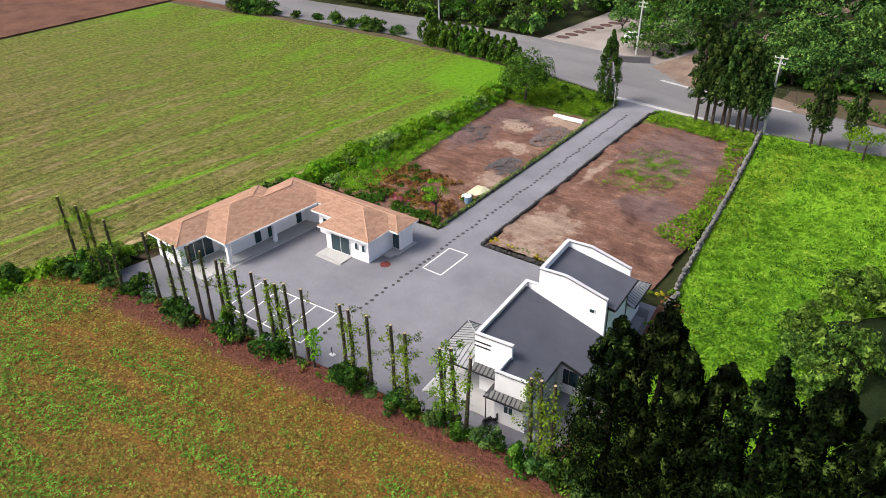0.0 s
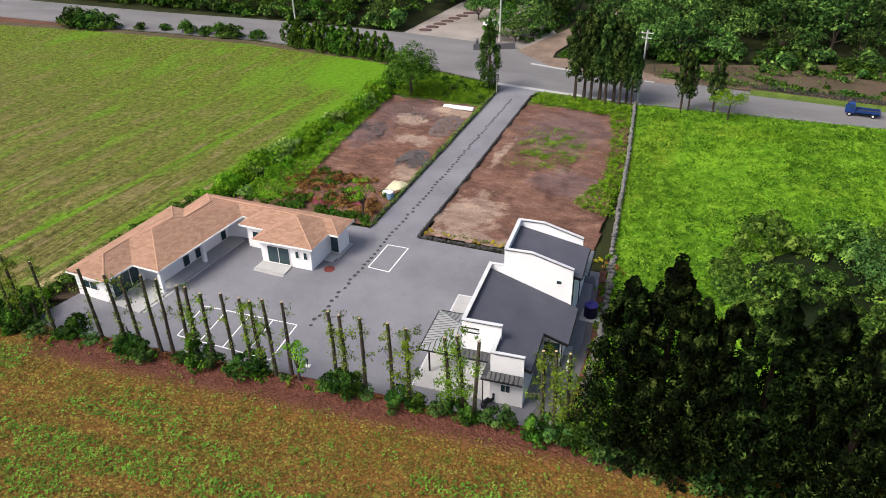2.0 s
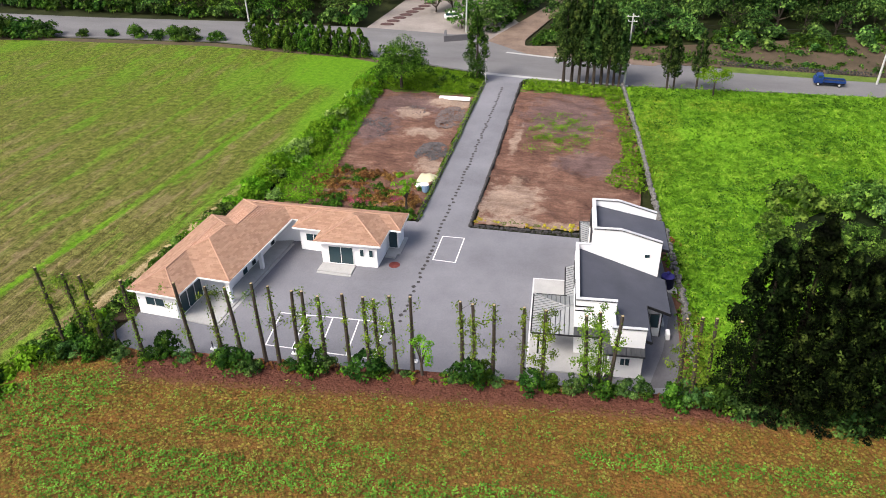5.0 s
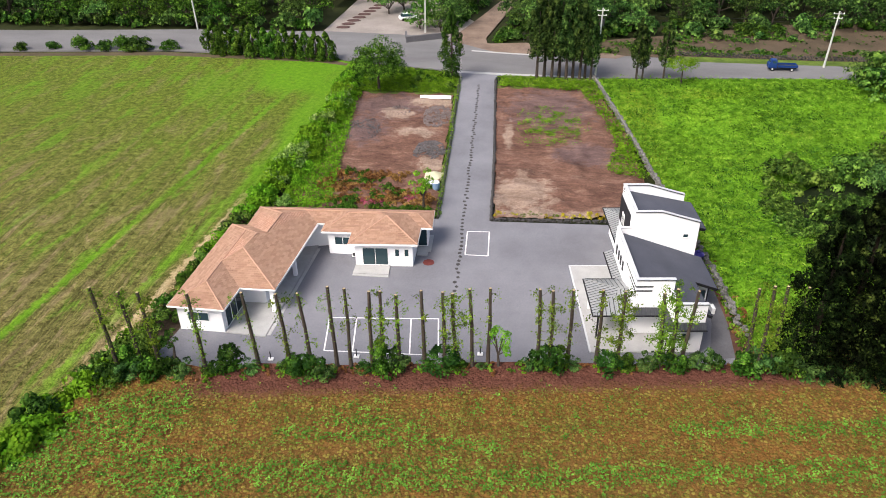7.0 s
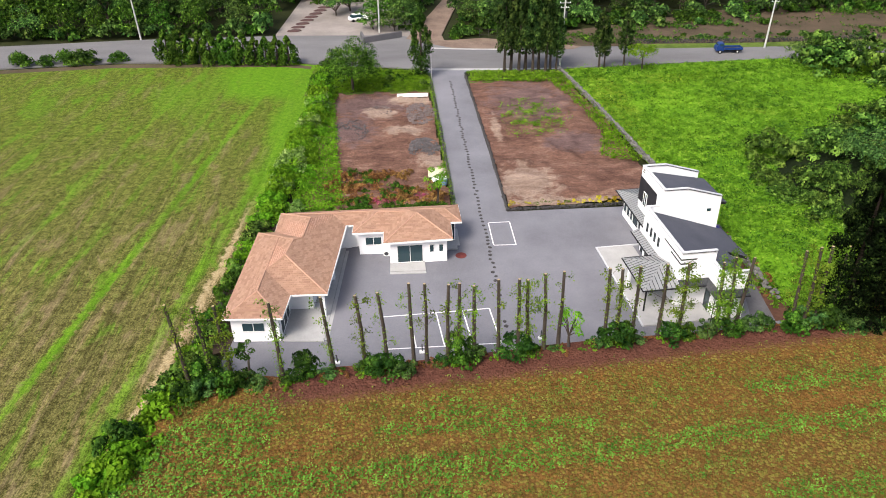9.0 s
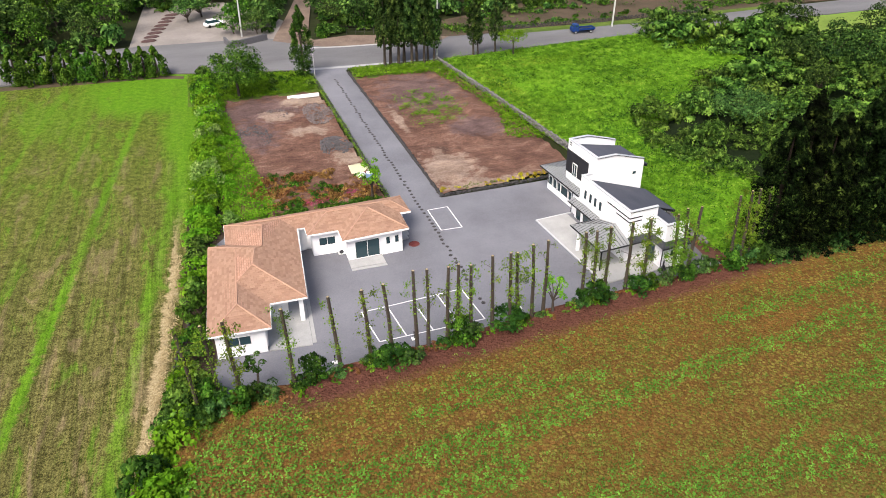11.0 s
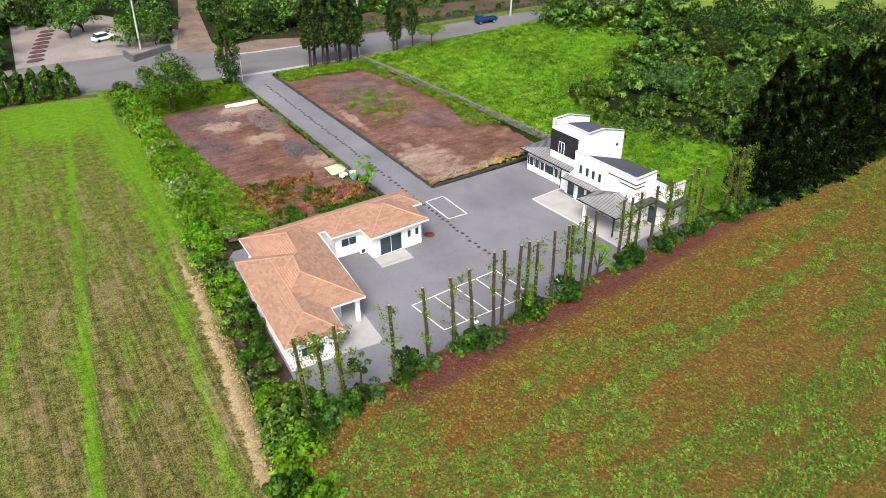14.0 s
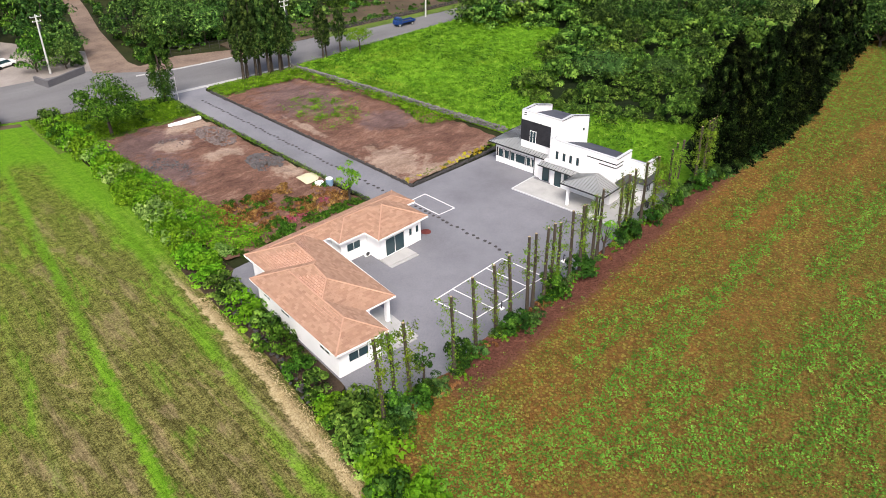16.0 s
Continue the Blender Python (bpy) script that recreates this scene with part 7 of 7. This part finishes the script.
def crop_field():
    """Crop plants in close rows; how green they are goes by patches."""
    rng = np.random.default_rng(41)
    gx, gy = np.meshgrid(np.arange(-80, 76, 0.36), np.arange(0.5, 49, 0.38))
    x, y = gx.ravel() + rng.normal(size=gx.size) * 0.11, gy.ravel() + rng.normal(size=gx.size) * 0.1
    ok = inside(CROPS, x, y) & (rng.random(gx.size) < crop_edge(x, y))
    x, y = x[ok], y[ok]
    g, r = green_share(x, y), rng.random(len(x))
    bare = np.clip((soft_noise(x, y - 0.1 * x, 0.22, 0.7, 61) - 0.6) * 4, 0, 0.8) * (g < 0.5)
    r = np.where(rng.random(len(x)) < bare, 2.0, r)
    for name, label, lo, hi, size, material, high, leaves, spread in (
            ("crop_plants", "low green crop plants in the red soil field", -1.0, g, 0.155, CROP, 0.36, 8, 0.13),
            ("olive_crop", "olive-green crop plants in the red soil field", g, g + (1 - g) * 0.7, 0.125, CROP_OLIVE, 0.28, 7, 0.12),
            ("yellowing_crop", "sparse yellowing crop plants in the red soil field", g + (1 - g) * 0.7, g + (1 - g) * 0.97, 0.12, CROP_DRY, 0.22, 6, 0.11)):
        k = (r >= lo) & (r < hi)
        plants(name, label, "crop", x[k], y[k], size, material, rng, high, leaves, spread, 0.35, FIELD_Z + 0.02, 0.42)


crop_field()
MEADOW_AREA = [(-21.6, 40), (-17, 41), (-14, 46), (0, 47), (-5, 52), (-11.6, 64), (-8, 75), (9, 86), (22, 93), (26, 115.5), (8, 116.6), (-30, 113.8), (-26.8, 90), (-24, 66)]
cover("meadow_grass", "lush bright green grass and weeds", "grass", MEADOW_AREA, 66000, 0.38, MEADOW, 43, lambda x, y: 0.35 + 0.65 * soft_noise(x, y, 0.2, 0.2, 7), 0.4, 3, 0.25, 0.8, 0.9, slim=0.16)
cover("meadow_weeds", "darker weeds in the meadow", "weeds", MEADOW_AREA, 10000, 0.22, HEDGE, 44, lambda x, y: np.clip((soft_noise(x, y, 0.25, 0.25, 9) - 0.5) * 2.5, 0.02, 1), 0.7, 6, 0.3)
cover("tall_weeds", "tall pale weeds in the meadow", "weeds", MEADOW_AREA, 9000, 0.3, FRESH, 52, lambda x, y: np.clip((y - 70) / 60, 0.1, 0.9) * np.clip((soft_noise(x, y, 0.3, 0.3, 19) - 0.45) * 3, 0.03, 1), 1.0, 6, 0.28)
cover("plot_weeds", "patchy green weeds on the soil plot", "weeds", [(-44, 83.5), (-35, 85), (-31.5, 95), (-33, 101), (-43.5, 99)], 9000, 0.16, FRESH, 45, lambda x, y: np.clip((soft_noise(x, y, 1.6, 1.4, 12) - 0.42) * 1.4, 0.06, 0.5) * np.clip(1.6 - np.hypot((x + 39) / 4.0, (y - 91.5) / 6.5), 0, 1), 0.22, 5, 0.2, z=0.15)
cover("wall_weeds", "strip of green weeds along the stone wall", "weeds", [(-31.8, 76.6), (-26.0, 74), (-27.6, 90), (-30.9, 112.5), (-47.5, 114), (-47.0, 108.8), (-33.4, 107.5), (-30.8, 95), (-29.4, 85)], 11000, 0.27, FRESH, 46, lambda x, y: 0.45 + 0.5 * soft_noise(x, y, 0.3, 0.3, 13), 0.5, 5, 0.22, z=0.12)
cover("plot_weeds", "patchy green weeds on the soil plot", "weeds", [(-71, 63), (-66, 63), (-68, 80), (-70.5, 104), (-72, 104)], 5000, 0.2, FRESH, 47, None, 0.5, 5, 0.25, z=0.1)
cover("corner_weeds", "tall grass in the overgrown corner", "weeds", [(-75, 104.5), (-54.8, 105), (-54.8, 114.6), (-75, 119)], 6000, 0.28, FRESH, 48, None, 0.6, 5, 0.25, 0.8, 0.7, slim=0.2)
cover("straw_tufts", "tufts of dry straw-coloured grass", "grass", [(-82.0, 20), (-81.3, 20), (-80.0, 28), (-78.8, 36), (-77.9, 46), (-77.2, 58), (-77.7, 58), (-78.7, 46), (-79.6, 36), (-80.8, 28)], 2600, 0.34, DRYGRASS, 49, None, 0.25, 4, 0.2, 0.6, 0.5, slim=0.09)
cover("earth_weeds", "patchy weeds on the bare earth beyond the road", "weeds", [(-30, 129), (40, 129.5), (70, 130), (70, 152), (14, 150), (-28, 138)], 9000, 0.42, HEDGE, 53, lambda x, y: np.clip((soft_noise(x, y, 0.25, 0.35, 21) - 0.45) * 2.2, 0.02, 0.8), 0.6, 4, 0.35, z=0.02)
cover("kerb_weeds", "weeds along the driveway kerbs", "weeds", [(-52.7, 62), (-52.3, 62), (-54.1, 113), (-54.7, 113)], 6000, 0.16, IVY, 50, None, 0.3, 4, 0.12, z=0.15)


# ---- roof shingles ----
def cut(poly, k, lo, hi):
    """The part of a polygon between two lines across its axis k."""
    for sign, lim in ((1, lo), (-1, hi)):
        out = []
        for a, c in zip(poly, poly[1:] + poly[:1]):
            da, dc = sign * (a[k] - lim), sign * (c[k] - lim)
            if da >= 0:
                out.append(a)
            if da * dc < 0:
                f = da / (da - dc)
                out.append((a[0] + (c[0] - a[0]) * f, a[1] + (c[1] - a[1]) * f))
        poly = out
        if len(poly) < 3:
            return []
    return poly


def area_of(poly):
    return 0.5 * abs(sum(a[0] * c[1] - c[0] * a[1] for a, c in zip(poly, poly[1:] + poly[:1])))


WIDE, TALL, GAP = 0.5, 0.26, 0.012
bm = prism_bm([(GAP, 0), (WIDE - GAP, 0), (WIDE - GAP, TALL), (GAP, TALL)], 0.003, [0.034, 0.034, 0.008, 0.008])
ONE_SHINGLE = bpy.data.meshes.new("shingle")
bm.to_mesh(ONE_SHINGLE)
bm.free()
ONE_SHINGLE.materials.append(SHINGLE)
loose = 0
for slope, faces in SLOPES:
    verts, polys = [], []
    for corners in faces:
        c = [Vector(p) for p in corners]
        along = (c[1] - c[0]).normalized()
        nrm = sum(((c[i] - c[0]).cross(c[i + 1] - c[0]) for i in range(1, len(c) - 1)), Vector()).normalized()
        up = nrm.cross(along)
        flat = [((p - c[0]).dot(along), (p - c[0]).dot(up)) for p in c]
        rows = int(max(q[1] for q in flat) / TALL) + 1
        for j in range(rows):
            strip = cut(flat, 1, j * TALL, (j + 1) * TALL)
            if not strip:
                continue
            shift = WIDE * 0.5 * (j % 2)
            first, last = min(q[0] for q in strip) - shift, max(q[0] for q in strip) - shift
            for i in range(math.floor(first / WIDE), math.ceil(last / WIDE)):
                u0 = shift + i * WIDE
                piece = cut(strip, 0, u0 + GAP, u0 + WIDE - GAP)
                if not piece or area_of(piece) < 0.012:
                    continue
                where = c[0] + along * u0 + up * (j * TALL)
                if loose < 290 and len(piece) == 4 and area_of(piece) > (WIDE - 2 * GAP) * TALL * 0.999 and where.y < 44.5:
                    m = Matrix((along, up, nrm)).transposed().to_4x4()
                    m.translation = where
                    child("shingle", ONE_SHINGLE, slope, "", m)
                    loose += 1
                    continue
                k, base = len(piece), len(verts)
                for u, v in piece:
                    verts.append(c[0] + along * u + up * v + nrm * 0.003)
                for u, v in piece:
                    verts.append(c[0] + along * u + up * v + nrm * (0.034 - 0.026 * (v / TALL - j)))
                polys.append([base + k + q for q in range(k)])
                for q in range(k):
                    r = (q + 1) % k
                    polys.append([base + q, base + r, base + k + r, base + k + q])
    tagged(child("shingles", mesh_of("shingles", verts, polys, SHINGLE), slope, "rows of terracotta shingles"), "rows of terracotta shingles", "", "", "stuff")
